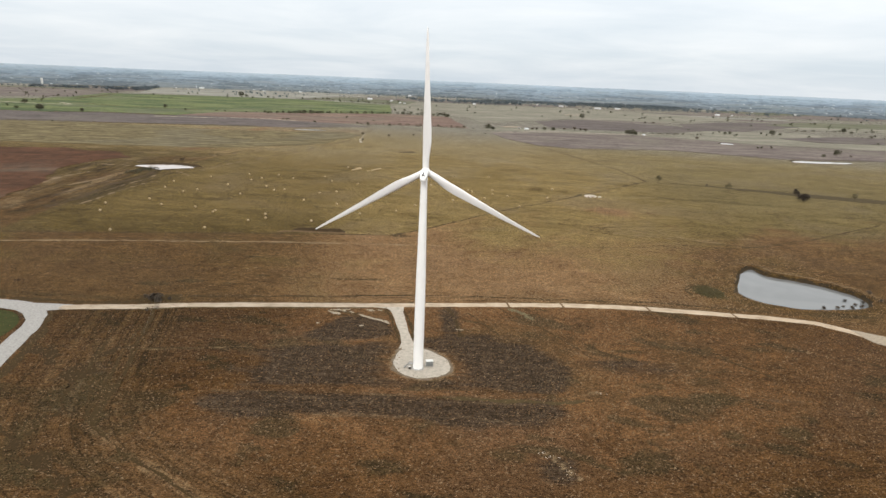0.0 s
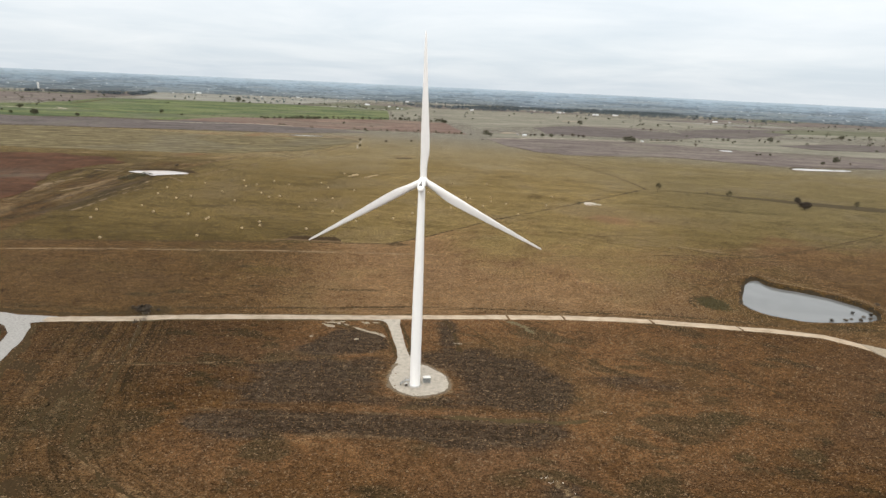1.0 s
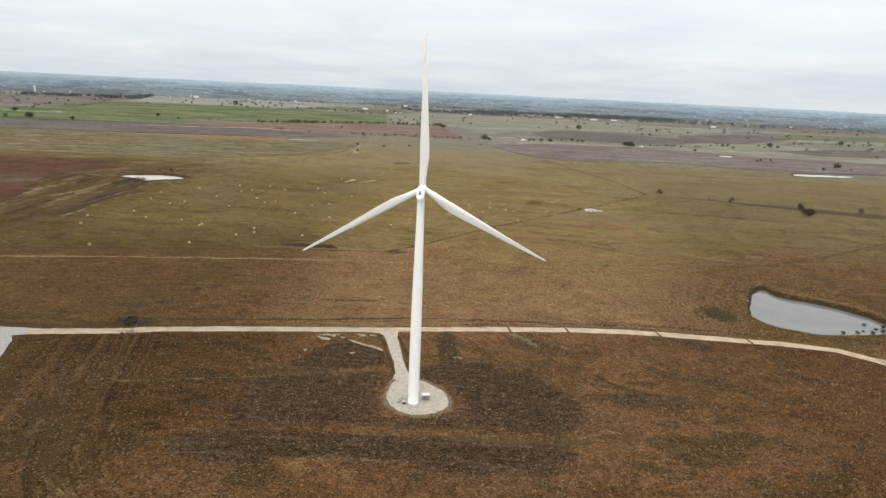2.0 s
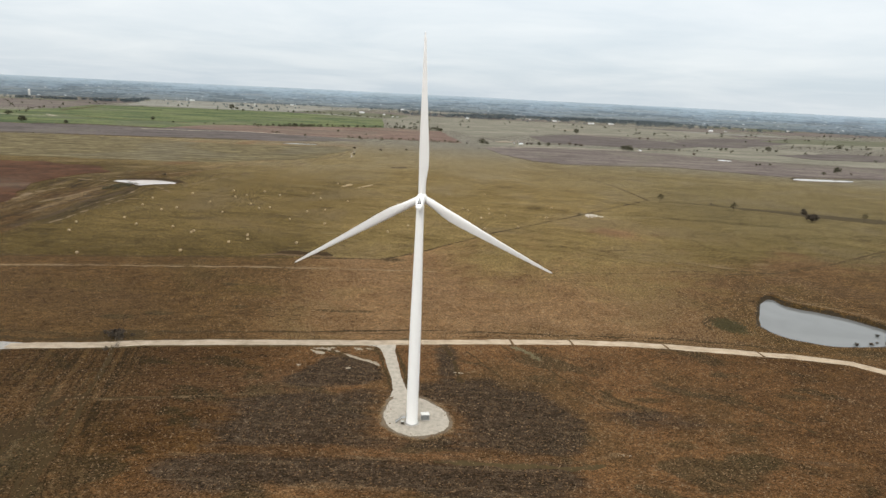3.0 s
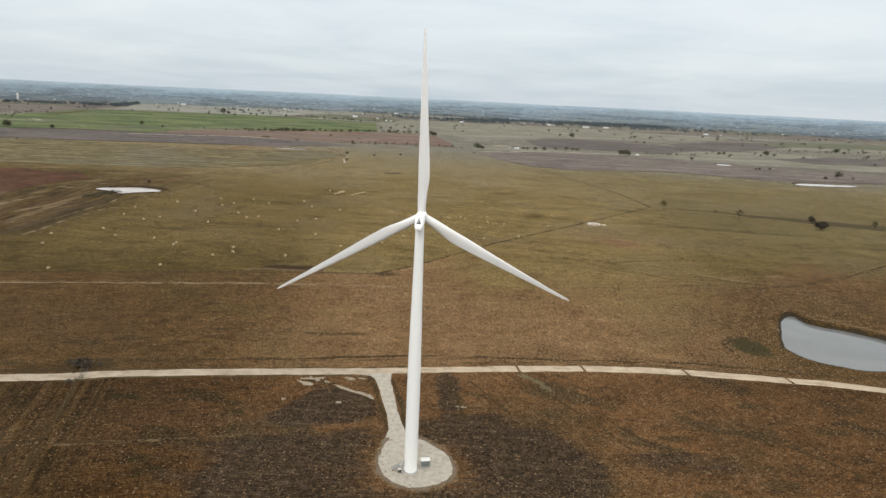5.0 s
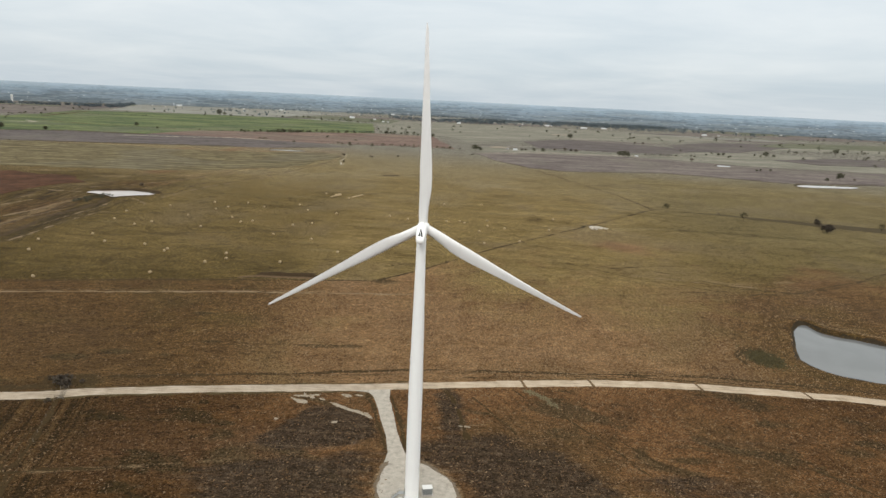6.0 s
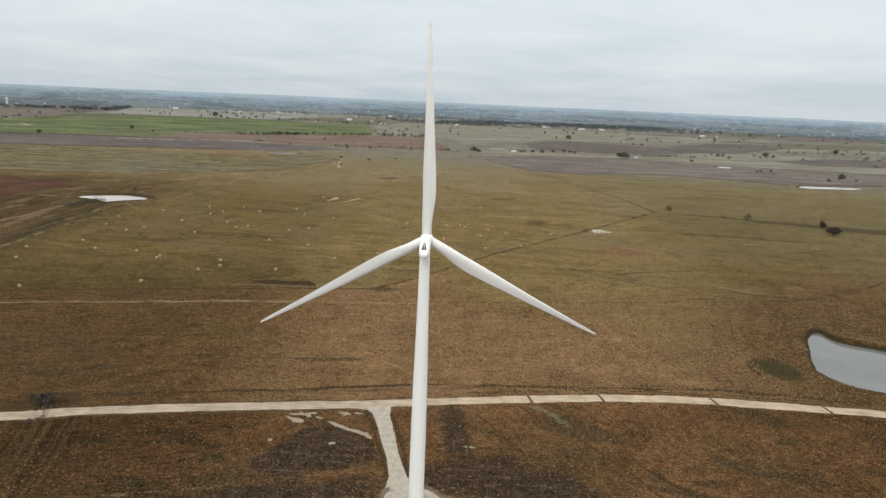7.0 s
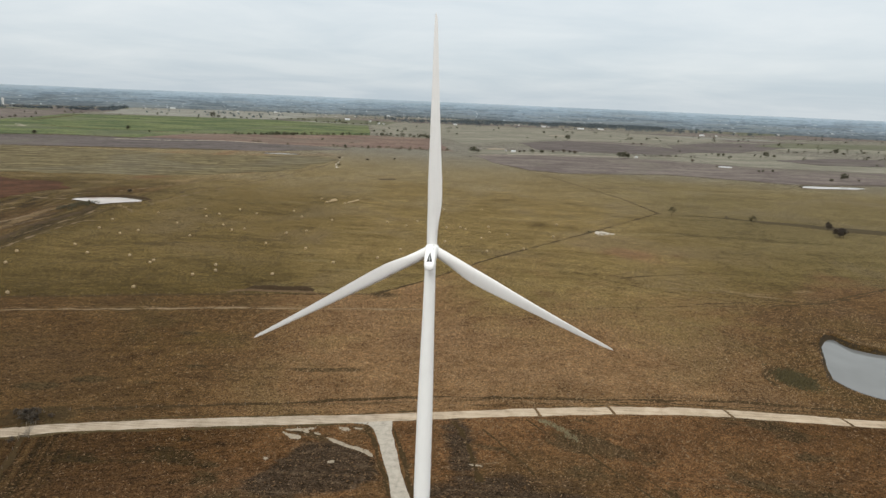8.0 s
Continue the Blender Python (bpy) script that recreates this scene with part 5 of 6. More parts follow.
rings = []
for s, r in ((3.3, 1.28), (3.5, 1.5), (4.2, 1.66), (5.0, 1.68), (5.7, 1.6), (6.4, 1.35), (6.9, 1.0), (7.2, 0.6), (7.32, 0.15)):
    rings.append(placed([(r * math.cos(2 * math.pi * i / 40), s, r * math.sin(2 * math.pi * i / 40)) for i in range(40)]))
v, f = loft(rings)
raw("hub", v, [q[::-1] for q in f], M_WHITE, turbine, "white rounded rotor hub", smooth=True)


def blade_ring(q):
    """The section at q of the span, leading edge towards -x, thin across y, at height z."""
    z = 1.2 + (SPAN - 1.2) * q
    chord = float(np.interp(q, (0, 0.03, 0.10, 0.16, 0.22, 0.30, 0.45, 0.65, 0.85, 0.95, 0.985, 1.0), (2.45, 2.45, 2.75, 3.20, 3.42, 3.28, 2.62, 1.85, 1.15, 0.78, 0.50, 0.12)))
    thick = float(np.interp(q, (0, 0.03, 0.12, 0.22, 0.4, 0.7, 1.0), (1.0, 0.98, 0.62, 0.38, 0.26, 0.20, 0.16)))
    twist = -math.radians(float(np.interp(q, (0, 0.2, 0.5, 1.0), (16, 12, 6, 1))))
    round_part = float(1 - smooth(np.float64(q), 0.03, 0.2))
    axis = 0.5 * round_part + 0.34 * (1 - round_part)
    bend = 4.2 * q
    out = []
    n = 28
    for i in range(n):
        a = 2 * math.pi * i / n
        u = 0.5 - 0.5 * math.cos(a)
        side = 1 if a < math.pi else -1
        prof = 5 * (0.2969 * math.sqrt(u) - 0.126 * u - 0.3516 * u * u + 0.2843 * u ** 3 - 0.1036 * u ** 4)
        ring = math.sqrt(max(0.0, u * (1 - u)))
        t = thick * chord * side * (prof * 1.0 * (1 - round_part) + ring * round_part) * (1.0 if side < 0 else 0.8 + 0.2 * round_part)
        x = (u - axis) * chord
        out.append((x * math.cos(twist) - t * math.sin(twist), OVERHANG + x * math.sin(twist) + t * math.cos(twist) + bend * z / SPAN, z))
    return out


for k in range(3):
    turn = axis_pose @ Matrix.Rotation(math.radians(-(PHASE - 90 + 120 * k)), 4, "Y")
    v, f = loft([placed(blade_ring(q), turn) for q in (*np.linspace(0, 0.3, 14), *np.linspace(0.34, 0.92, 18), 0.95, 0.97, 0.985, 0.995, 1.0)])
    raw("blade", v, f, M_WHITE_B, turbine, "long tapered white blade", smooth=True)

# ---- at the tower foot ----
cab = tagged(new("transformer_cabinet"), "grey pad-mounted transformer with a pale lid beside the tower", "transformer")
cab.matrix_world = pose(4.7, 3.0, 0.11, 0, 0, 8)
part("plinth", box(bmesh.new(), -1.65, 1.65, -1.25, 1.25, -0.1, 0.22, 0.03), M_CONCRETE, cab, "concrete plinth")
part("body", box(bmesh.new(), -1.4, 1.4, -0.95, 0.95, 0.22, 2.15, 0.05), M_BOX, cab)
part("lid", box(bmesh.new(), -1.5, 1.5, -1.08, 1.08, 2.15, 2.32, 0.04), M_BOX_TOP, cab, "pale overhanging lid")
for i in range(9):
    x = -1.25 + i * 0.3125
    part("cooling_fin", box(bmesh.new(), x - 0.05, x + 0.05, -1.16, -0.955, 0.45, 1.98), M_FIN, cab)
stair = tagged(new("entry_stairs"), "short steel stairs with handrails up to the tower door", "stairs")
stair.matrix_world = pose(-3.2, 0.4, 0.11, 0, 0, 6)
part("landing", box(bmesh.new(), -0.5, 1.0, -0.65, 0.65, 1.86, 1.94, 0.01), M_STEEL, stair)
for i in range(8):
    part("tread", box(bmesh.new(), -0.5 - 0.27 * (i + 1), -0.5 - 0.27 * i, -0.55, 0.55, 1.66 - 0.21 * i, 1.70 - 0.21 * i), M_STEEL, stair)
for y in (-0.62, 0.62):
    bm = bmesh.new()
    rod(bm, (-2.75, y, 0.05), (-0.5, y, 1.86), 0.06)
    part("stringer", bm, M_DARKMETAL, stair)
    bm = bmesh.new()
    for a, b in (((-2.65, y, 0.1), (-2.65, y, 1.15)), ((-1.6, y, 0.95), (-1.6, y, 2.0)), ((-0.45, y, 0.0), (-0.45, y, 2.95)), ((0.7, y, 0.0), (0.7, y, 2.95)), ((-2.65, y, 1.15), (-0.45, y, 2.95)), ((-0.45, y, 2.95), (0.7, y, 2.95)), ((-0.45, y, 2.45), (0.7, y, 2.45))):
        rod(bm, a, b, 0.03)
    part("handrail", bm, M_STEEL, stair)
box_ob = tagged(new("cable_box"), "small dark equipment box beside the stairs", "utility box")
box_ob.matrix_world = pose(-3.4, -1.0, 0.11, 0, 0, 10)
part("body", box(bmesh.new(), -0.5, 0.5, -0.35, 0.35, 0, 1.05, 0.03), M_DARKMETAL, box_ob)
part("lid", box(bmesh.new(), -0.56, 0.56, -0.42, 0.42, 1.05, 1.13, 0.02), M_BOX_TOP, box_ob)


# ---- fences ----
def fence(label, pts, gap=6.0, tall=1.35, seed=1):
    rng = random.Random(seed)
    thing = tagged(new("fence"), label, "fence", group="pasture fences")
    post = bmesh.new()
    rod(post, (0, 0, -0.4), (0, 0, tall), 0.075, 0.065, 6)
    first = part("post", post, M_WOOD, thing)
    tops, used = [], False
    for (ax, ay), (bx, by) in zip(pts, pts[1:]):
        k = max(1, round(math.hypot(bx - ax, by - ay) / gap))
        for i in range(k + (1 if (bx, by) == pts[-1] else 0)):
            x, y = ax + (bx - ax) * i / k + rng.uniform(-0.15, 0.15), ay + (by - ay) * i / k + rng.uniform(-0.15, 0.15)
            ob = first
            if used:
                ob = new("post", first.data)
                ob.parent = thing
            used = True
            z = float(ground_height(np.array([x]), np.array([y]))[0])
            ob.matrix_basis = pose(x, y, z, rng.uniform(-4, 4), rng.uniform(-4, 4), rng.uniform(0, 90))
            tops.append((x, y, z))
    for h in (0.45, 0.85, 1.22):
        bm = bmesh.new()
        for a, b in zip(tops, tops[1:]):
            rod(bm, (a[0], a[1], a[2] + h), (b[0], b[1], b[2] + h), 0.007, 0.007, 3)
        part("wire", bm, M_RUST, thing)


fence("weathered post and wire fence along the hay pasture", FENCE_E, 7, seed=2)
fence("weathered post and wire fence along the mown strip", FENCE_S[1:], 7, seed=3)
fence("weathered post and wire fence across the far pasture", FENCE_N, 8, seed=4)
fence("weathered post and wire fence beside a dark drain", FENCE_R, 8, seed=5)
fence("leaning post and wire fence meeting the road", [(-133.0, 54.5), (-128, 38), (-124.5, 26.5)], 5, seed=6)
fence("low wire fence along the north side of the road", [(p[0], p[1] + 10) for p in ROAD_N[1:14]], 8, seed=7)

gate = tagged(new("cattle_guard"), "steel cattle guard between posts where the road crosses the fence", "cattle guard")
gate.matrix_world = pose(-133.2, 60.5, 0.12, 0, 0, 14)
for i in range(6):
    bm = bmesh.new()
    rod(bm, (-0.9 + i * 0.36, -3.4, 0.06), (-0.9 + i * 0.36, 3.6, 0.06), 0.05)
    part("rail", bm, M_DARKMETAL, gate)
for y in (-3.9, 4.1):
    for x in (-1.4, 1.4):
        bm = bmesh.new()
        rod(bm, (x, y, -0.4), (x, y, 1.7), 0.12, 0.11, 8)
        part("post", bm, M_WOOD, gate)
    bm = bmesh.new()
    for h in (0.5, 1.0, 1.5):
        rod(bm, (-1.4, y, h), (1.4, y, h), 0.05)
    part("side_rail", bm, M_DARKMETAL, gate)

for i, x in enumerate(CUTS):
    y0, y1 = at_x(ROAD_S, x) - 1.5, at_x(ROAD_N, x) + 1.5
    bm = bmesh.new()
    rows = []
    for j in range(12):
        y = y0 + (y1 - y0) * j / 11
        xx = x + 0.5 - (y - y0) / (y1 - y0) * 1.0
        rows.append([bm.verts.new((xx + dx, y + 0.2 * math.sin(j * 2.1 + i), z + 0.05 * math.sin(j * 1.7 + dx * 3))) for dx, z in ((-0.6, -0.1), (-0.3, 0.16), (0, 0.24), (0.3, 0.16), (0.6, -0.1))])
    for a, b in zip(rows, rows[1:]):
        for k in range(4):
            bm.faces.new((a[k], a[k + 1], b[k + 1], b[k]))
    tagged(part("earth_ridge", bm, M_EARTH), "low weedy earth ridge laid across the gravel road", "earth ridge", group="ridges across the road")

# ---- hay bales ----
def bale_mesh(seed):
    rng = random.Random(seed)
    rings = []
    prof = ((-0.78, 0.0), (-0.79, 0.35), (-0.77, 0.66), (-0.70, 0.80), (-0.55, 0.86), (-0.2, 0.885), (0.2, 0.88), (0.55, 0.86), (0.70, 0.80), (0.77, 0.66), (0.79, 0.35), (0.78, 0.0))
    for x, r in prof:
        ring = []
        for i in range(20):
            a = 2 * math.pi * i / 20
            rr = max(r, 0.02) * (1 + rng.uniform(-0.03, 0.03))
            z = rr * math.sin(a)
            z = max(z, -0.74) * (0.97 if z > 0 else 1.0)
            ring.append((x + rng.uniform(-0.02, 0.02), rr * math.cos(a) * 1.03, z + 0.74))
        rings.append(ring)
    return loft(rings)


bale_data = []
for s in range(4):
    v, f = bale_mesh(s)
    me = bpy.data.meshes.new("hay_bale")
    me.from_pydata(v, [], f)
    me.materials.append(M_HAY)
    me.polygons.foreach_set("use_smooth", [True] * len(me.polygons))
    bale_data.append(me)


def bale(x, y, turn, group="round bales across the pasture", label="weathered round hay bale lying in the olive pasture"):
    ob = new("hay_bale", bale_data[int(abs(x * 7 + y)) % 4])
    ob.matrix_world = pose(x, y, float(ground_height(np.array([x]), np.array([y]))[0]) - 0.03, 0, 0, turn) @ Matrix.Scale(1.05, 4)
    tagged(ob, label, "hay bale", group=group)


BALES_A = [(-280, 305), (-269, 274), (-230, 211), (-253, 330), (-233, 307), (-264, 391), (-270, 428), (-239, 372), (-230, 385), (-168, 228), (-202, 303), (-181, 285), (-181, 291), (-244, 465), (-211, 420), (-184, 372), (-197, 456), (-210, 494), (-189, 469), (-171, 419), (-137, 284), (-133, 270), (-144, 259), (-177, 497), (-158, 399), (-149, 405), (-156, 478), (-119, 353)]
BALES_B = [(-95, 265), (-111, 393), (-124, 498), (-111, 469), (-96, 404), (-86, 340), (-81, 457), (-29, 455), (-11, 441), (-1, 465), (-14, 346), (26, 439), (39, 442), (43, 434), (66, 449), (64, 423), (54, 397), (54, 349), (79, 415), (85, 361), (135, 471), (120, 414), (27, 538), (69, 546), (-109, 582), (-80, 556), (-60, 300), (-30, 318), (22, 380)]
for i, (x, y) in enumerate(BALES_A + BALES_B):
    bale(x, y, (i * 67) % 180)
for (ax, ay), (bx, by), k in (((-100, 558), (-91, 574), 11), ((-97, 572), (-93, 580), 5), ((-77, 560), (-67, 580), 13)):
    for i in range(k):
        bale(ax + (bx - ax) * i / (k - 1), ay + (by - ay) * i / (k - 1), math.degrees(math.atan2(by - ay, bx - ax)), "bales set end to end in rows", "weathered round hay bale set end to end in a row")


# ---- earth bank, stone heap, brush ----
def mound(name, pts, width, tall, material, label, category, seed=1, step=1.5):
    bm = bmesh.new()
    rows, line = [], ragged(pts, step, 0.4, seed, False)
    for i, (x, y) in enumerate(line):
        a, b = line[max(0, i - 1)], line[min(len(line) - 1, i + 1)]
        dx, dy = b[0] - a[0], b[1] - a[1]
        L = math.hypot(dx, dy) + 1e-6
        ux, uy = -dy / L, dx / L
        end = min(1.0, i / 3, (len(line) - 1 - i) / 3)
        h = tall * end * (0.55 + 0.9 * float(wander(x, y, 4, seed)))
        w = width * (0.7 + 0.6 * float(wander(x, y, 6, seed + 3)))
        rows.append([bm.verts.new((x + ux * w * f, y + uy * w * f, h * k - (0.1 if k == 0 else 0))) for f, k in ((-0.5, 0), (-0.3, 0.6), (-0.08, 1.0), (0.12, 0.92), (0.3, 0.45), (0.5, 0))])
    for a, b in zip(rows, rows[1:]):
        for k in range(5):
            bm.faces.new((a[k], b[k], b[k + 1], a[k + 1]))
    bmesh.ops.recalc_face_normals(bm, faces=bm.faces)
    return tagged(part(name, bm, material), label, category)


mound("earth_bank", [(-104, 231), (-95, 233), (-85, 233), (-74, 233), (-63, 233)], 6.0, 2.8, M_BANKSOIL, "long dark eroded earth bank beside the fence", "earth bank", 3)
mound("earth_bank", [(-114, 225), (-108, 228), (-100, 229.6), (-88, 229.2), (-72, 229), (-60, 228)], 3.0, 0.9, M_EARTH, "low brown spoil ridge below the earth bank", "earth bank", 4)
mound("earth_bank", [(-350, 538), (-338, 545), (-314, 553), (-294, 547), (-281, 537)], 9.0, 2.0, M_BANKSOIL, "raised dark bank behind a far stock pond", "earth bank", 9)
mound("brush_row", [(-57, 778), (-48, 776), (-40, 780), (-30, 783)], 3, 1.3, M_BARK, "row of dark cut brush lying in the pasture", "brush pile", 6, 1.0)


def stone_mesh(seed, n=10):
    rng = random.Random(seed)
    bm = bmesh.new()
    bmesh.ops.create_icosphere(bm, subdivisions=1, radius=1.0)
    for v in bm.verts:
        v.co *= 0.8 + 0.4 * rng.random()
        v.co.z *= 0.7
    me = bpy.data.meshes.new("stone")
    bm.to_mesh(me)
    bm.free()
    me.materials.append(M_ROCK)
    return me


stone_data = [stone_mesh(s) for s in range(4)]
heap = tagged(new("stone_heap"), "heap of pale stones dumped on the pasture", "stone heap")
rng = random.Random(5)
for i in range(60):
    x, y = rng.gauss(170, 4.2), rng.gauss(436.5, 3.0)
    r = rng.uniform(0.5, 1.1)
    ob = new("stone", stone_data[i % 4])
    ob.parent = heap
    up_z = max(0.0, 1.3 - 0.28 * math.hypot((x - 170) * 0.8, y - 436.5))
    ob.matrix_basis = pose(x, y, up_z + r * 0.25, rng.uniform(0, 360), rng.uniform(0, 60), rng.uniform(0, 360)) @ Matrix.Scale(r, 4)
heap = tagged(new("stone_heap"), "loose line of pale stones down a dry gully", "stone heap")
for i in range(40):
    q = rng.random()
    r = rng.uniform(0.35, 0.9)
    ob = new("stone", stone_data[i % 4])
    ob.parent = heap
    ob.matrix_basis = pose(-129 - 14 * q + rng.gauss(0, 1.8), 905 + 190 * q * q, r * 0.3, 0, rng.uniform(0, 50), rng.uniform(0, 360)) @ Matrix.Scale(r, 4)


for cx, cy, along_x, along_y, k in ((72, -16.6, 1.6, 0.5, 12), (43, -60, 0.7, 0.5, 7), (45.3, -62.2, 1.2, 0.5, 10), (49.3, -70.5, 1.6, 2.2, 10), (-44, 67, 1.2, 0.8, 8)):
    heap = tagged(new("stone_heap"), "scatter of small pale stones in dry grass", "stone heap")
    for i in range(k):
        x, y, r = rng.gauss(cx, along_x), rng.gauss(cy, along_y), rng.uniform(0.08, 0.19)
        ob = new("stone", stone_data[i % 4])
        ob.parent = heap
        ob.matrix_basis = pose(x, y, float(ground_height(np.array([x]), np.array([y]))[0]) + r * 0.2, 0, rng.uniform(0, 40), rng.uniform(0, 360)) @ Matrix.Scale(r, 4)


# ---- trees ----
def limbs(rng, tall, spread_r, levels=3, thick=0.03, lean=0.1):
    """Tapered limbs as segments, and the points where twigs end."""
    segs, ends = [], []

    def grow(p, d, length, r, level):
        bits = 3 if level < 2 else 2
        for _ in range(bits):
            d = (d + Vector((rng.gauss(0, 0.16), rng.gauss(0, 0.16), rng.gauss(0.03, 0.10)))).normalized()
            q = p + d * (length / bits)
            segs.append((p.copy(), q.copy(), r, r * 0.8))
            p, r = q, r * 0.8
            if level >= 1:
                ends.append(p.copy())
        if level >= levels:
            return
        for k in range(rng.randint(3, 4)):
            a = 2 * math.pi * (k + rng.random() * 0.7) / 3.5
            out = Vector((math.cos(a) * spread_r, math.sin(a) * spread_r, rng.uniform(0.25, 0.9)))
            grow(p, (d * 0.5 + out).normalized(), length * rng.uniform(0.6, 0.8), r * 0.72, level + 1)

    grow(Vector((0, 0, -0.3)), Vector((rng.uniform(-lean, lean), rng.uniform(-lean, lean), 1)), tall * 0.34, tall * thick, 0)
    return segs, ends


def tree(kind, seed, tall, wide, label):
    rng = random.Random(seed)
    thing = tagged(new("tree" if kind != "bush" else "bush"), label, "tree" if kind != "bush" else "bush")
    segs, ends = limbs(rng, tall, wide, 3 if kind != "bush" else 2, 0.028 if kind != "bush" else 0.018)
    verts, faces = [], []
    for a, b, r0, r1 in segs:
        d = (b - a).normalized()
        u = d.orthogonal().normalized()
        w = d.cross(u)
        base = len(verts)
        for p, r in ((a, r0), (b, r1)):
            verts += [p + (u * math.cos(t) + w * math.sin(t)) * r for t in (0, 1.2566, 2.5133, 3.7699, 5.0265)]
        faces += [(base + j, base + (j + 1) % 5, base + 5 + (j + 1) % 5, base + 5 + j) for j in range(5)]
    raw("trunk", verts, faces, M_BARK, thing)
    verts, faces = [], []
    per, size, near = {"oak": (14, 0.075, 0.085), "open": (14, 0.06, 0.08), "bare": (9, 0.10, 0.10), "bush": (16, 0.085, 0.13)}[kind]
    if kind != "bare":
        # uneven lobes of foliage round the upper limbs
        lobes = {"oak": 11, "open": 12, "bush": 9}[kind]
        low, high, reach = {"oak": (0.34, 0.86, 0.36), "open": (0.48, 0.94, 0.36), "bush": (0.18, 0.72, 0.60)}[kind]
        ends = []
        for k in range(lobes):
            a = 2 * math.pi * k / lobes * 2.4 + rng.uniform(-0.4, 0.4)
            q = (k + 0.5) / lobes
            r = tall * reach * (0.55 + 0.45 * wide) * math.sqrt(max(0.05, 1 - (2 * q - 0.9) ** 2)) * rng.uniform(0.45, 1.0)
            ends.append(Vector((math.cos(a) * r, math.sin(a) * r, tall * (low + (high - low) * q))))
        per, near = {"oak": (26, 0.105), "open": (18, 0.085), "bush": (22, 0.13)}[kind]
    for p in ends:
        if kind == "bare" and rng.random() < 0.12:
            continue
        for _ in range(per):
            c = p + Vector((rng.gauss(0, 1), rng.gauss(0, 1), rng.gauss(0, 0.7))) * tall * near
            c.z = max(c.z, tall * 0.06)
            n = Vector((rng.gauss(0, 1), rng.gauss(0, 1), rng.gauss(0.4, 1))).normalized()
            u = n.orthogonal().normalized()
            w = n.cross(u)
            s = tall * size * rng.uniform(0.5, 1.1)
            base = len(verts)
            if kind == "bare":
                # a spray of thin twigs
                for _k in range(3):
                    t = rng.uniform(0, 6.28)
                    d = (u * math.cos(t) + w * math.sin(t) + n * 0.4) * s * 1.3
                    e = d.orthogonal().normalized() * s * 0.07
                    b2 = len(verts)
                    verts += [c - e, c + e, c + d]
                    faces.append((b2, b2 + 1, b2 + 2))
            else:
                verts += [c + u * s, c + w * s * 0.8, c - u * s, c - w * s * 0.7 + n * s * 0.25]
                faces += [(base, base + 1, base + 2), (base, base + 2, base + 3)]
    raw("crown", verts, faces, {"bare": M_TWIG, "open": M_OLIVE}.get(kind, M_OAK), thing, "thin grey-brown leafless twigs" if kind == "bare" else "")
    return thing


def stand(proto, spots, first=True):
    """Put the tree on its first spot and copies on the others: x, y, size, turn."""
    for i, (x, y, s) in enumerate(spots):
        m = pose(x, y, float(ground_height(np.array([x]), np.array([y]))[0]), 0, 0, (i * 97 + x) % 360) @ Matrix.Diagonal((s * 0.92, s * 0.92, s * (0.82 if y > 700 else 0.95), 1))
        if i == 0 and first:
            proto.matrix_basis = m
        else:
            copy_thing(proto, m)


OAK_TEXT = "dark evergreen oak standing alone in open fields"
# trees of unit-like size: 8 to 10 m tall at size 1
oak_a = tree("oak", 11, 10, 1.0, OAK_TEXT)
oak_b = tree("oak", 23, 10, 1.3, OAK_TEXT)
oak_c = tree("oak", 37, 10, 0.8, OAK_TEXT)
bare_a = tree("bare", 5, 8, 0.9, "leafless grey-brown tree in a winter pasture")
bare_b = tree("bare", 8, 8, 1.2, "leafless spreading tree in a winter pasture")
bush_a = tree("bush", 3, 4, 1.5, "low dark scrubby bush in dry grass")
bush_b = tree("bush", 14, 4, 2.0, "low wide dark bush in dry grass")
stand(oak_a, [(-955, 1354, 1.75), (-1149, 1604, 1.0), (-771, 1635, 1.0), (122, 1304, 1.35), (468, 1312, 1.35), (459, 1322, 1.2), (486, 1969, 1.5), (-845, 2611, 2.0), (771, 996, 1.15), (902, 1512, 1.3), (1240, 1746, 1.4)])
stand(oak_b, [(-867, 1372, 1.1), (-957, 1351, 2.2), (-865, 1369, 1.3), (-1029, 1377, 1.1), (-691, 1572, 0.9), (134, 1310, 1.3), (476, 1318, 1.45), (265, 1360, 1.3), (-820, 2600, 1.7), (726, 963, 0.95), (931, 1525, 1.0), (762, 1481, 1.15), (1257, 1734, 1.1), (-164, 1328, 0.9), (286, 1356, 1.4)])
stand(oak_c, [(-1106, 1463, 0.9), (-464, 1572, 0.9), (-589, 1593, 0.8), (-527, 1582, 0.8), (-504, 1600, 0.7), (-1183, 1742, 1.0), (-1252, 2043, 1.2), (779, 1490, 1.4), (732, 1485, 0.8), (783, 1457, 0.9), (887, 1540, 1.0), (667, 1098, 0.8), (677, 1103, 0.85), (701, 1110, 0.9), (-242, 1518, 0.9), (-245, 1558, 0.8), (1252, 1618, 1.2)])
open_tree = tree("open", 61, 9, 1.0, "open-crowned olive tree beside a pasture fence")
stand(open_tree, [(279, 548, 1.25), (348, 505, 1.05), (477, 472, 0.9)])
stand(bare_a, [(245, 1354, 1.35), (347, 1402, 1.5), (606, 1271, 1.2), (-143, 1043, 0.9), (-130, 932, 0.7), (320, 1395, 1.1), (360, 1390, 1.25), (682, 1828, 1.2)])
stand(bare_b, [(232, 1345, 1.45), (372, 1385, 1.3), (-90, 1030, 0.85), (-45, 1068, 0.7), (338, 541, 0.45), (-319, 580, 0.6), (660, 1840, 1.1), (792, 984, 0.75)])
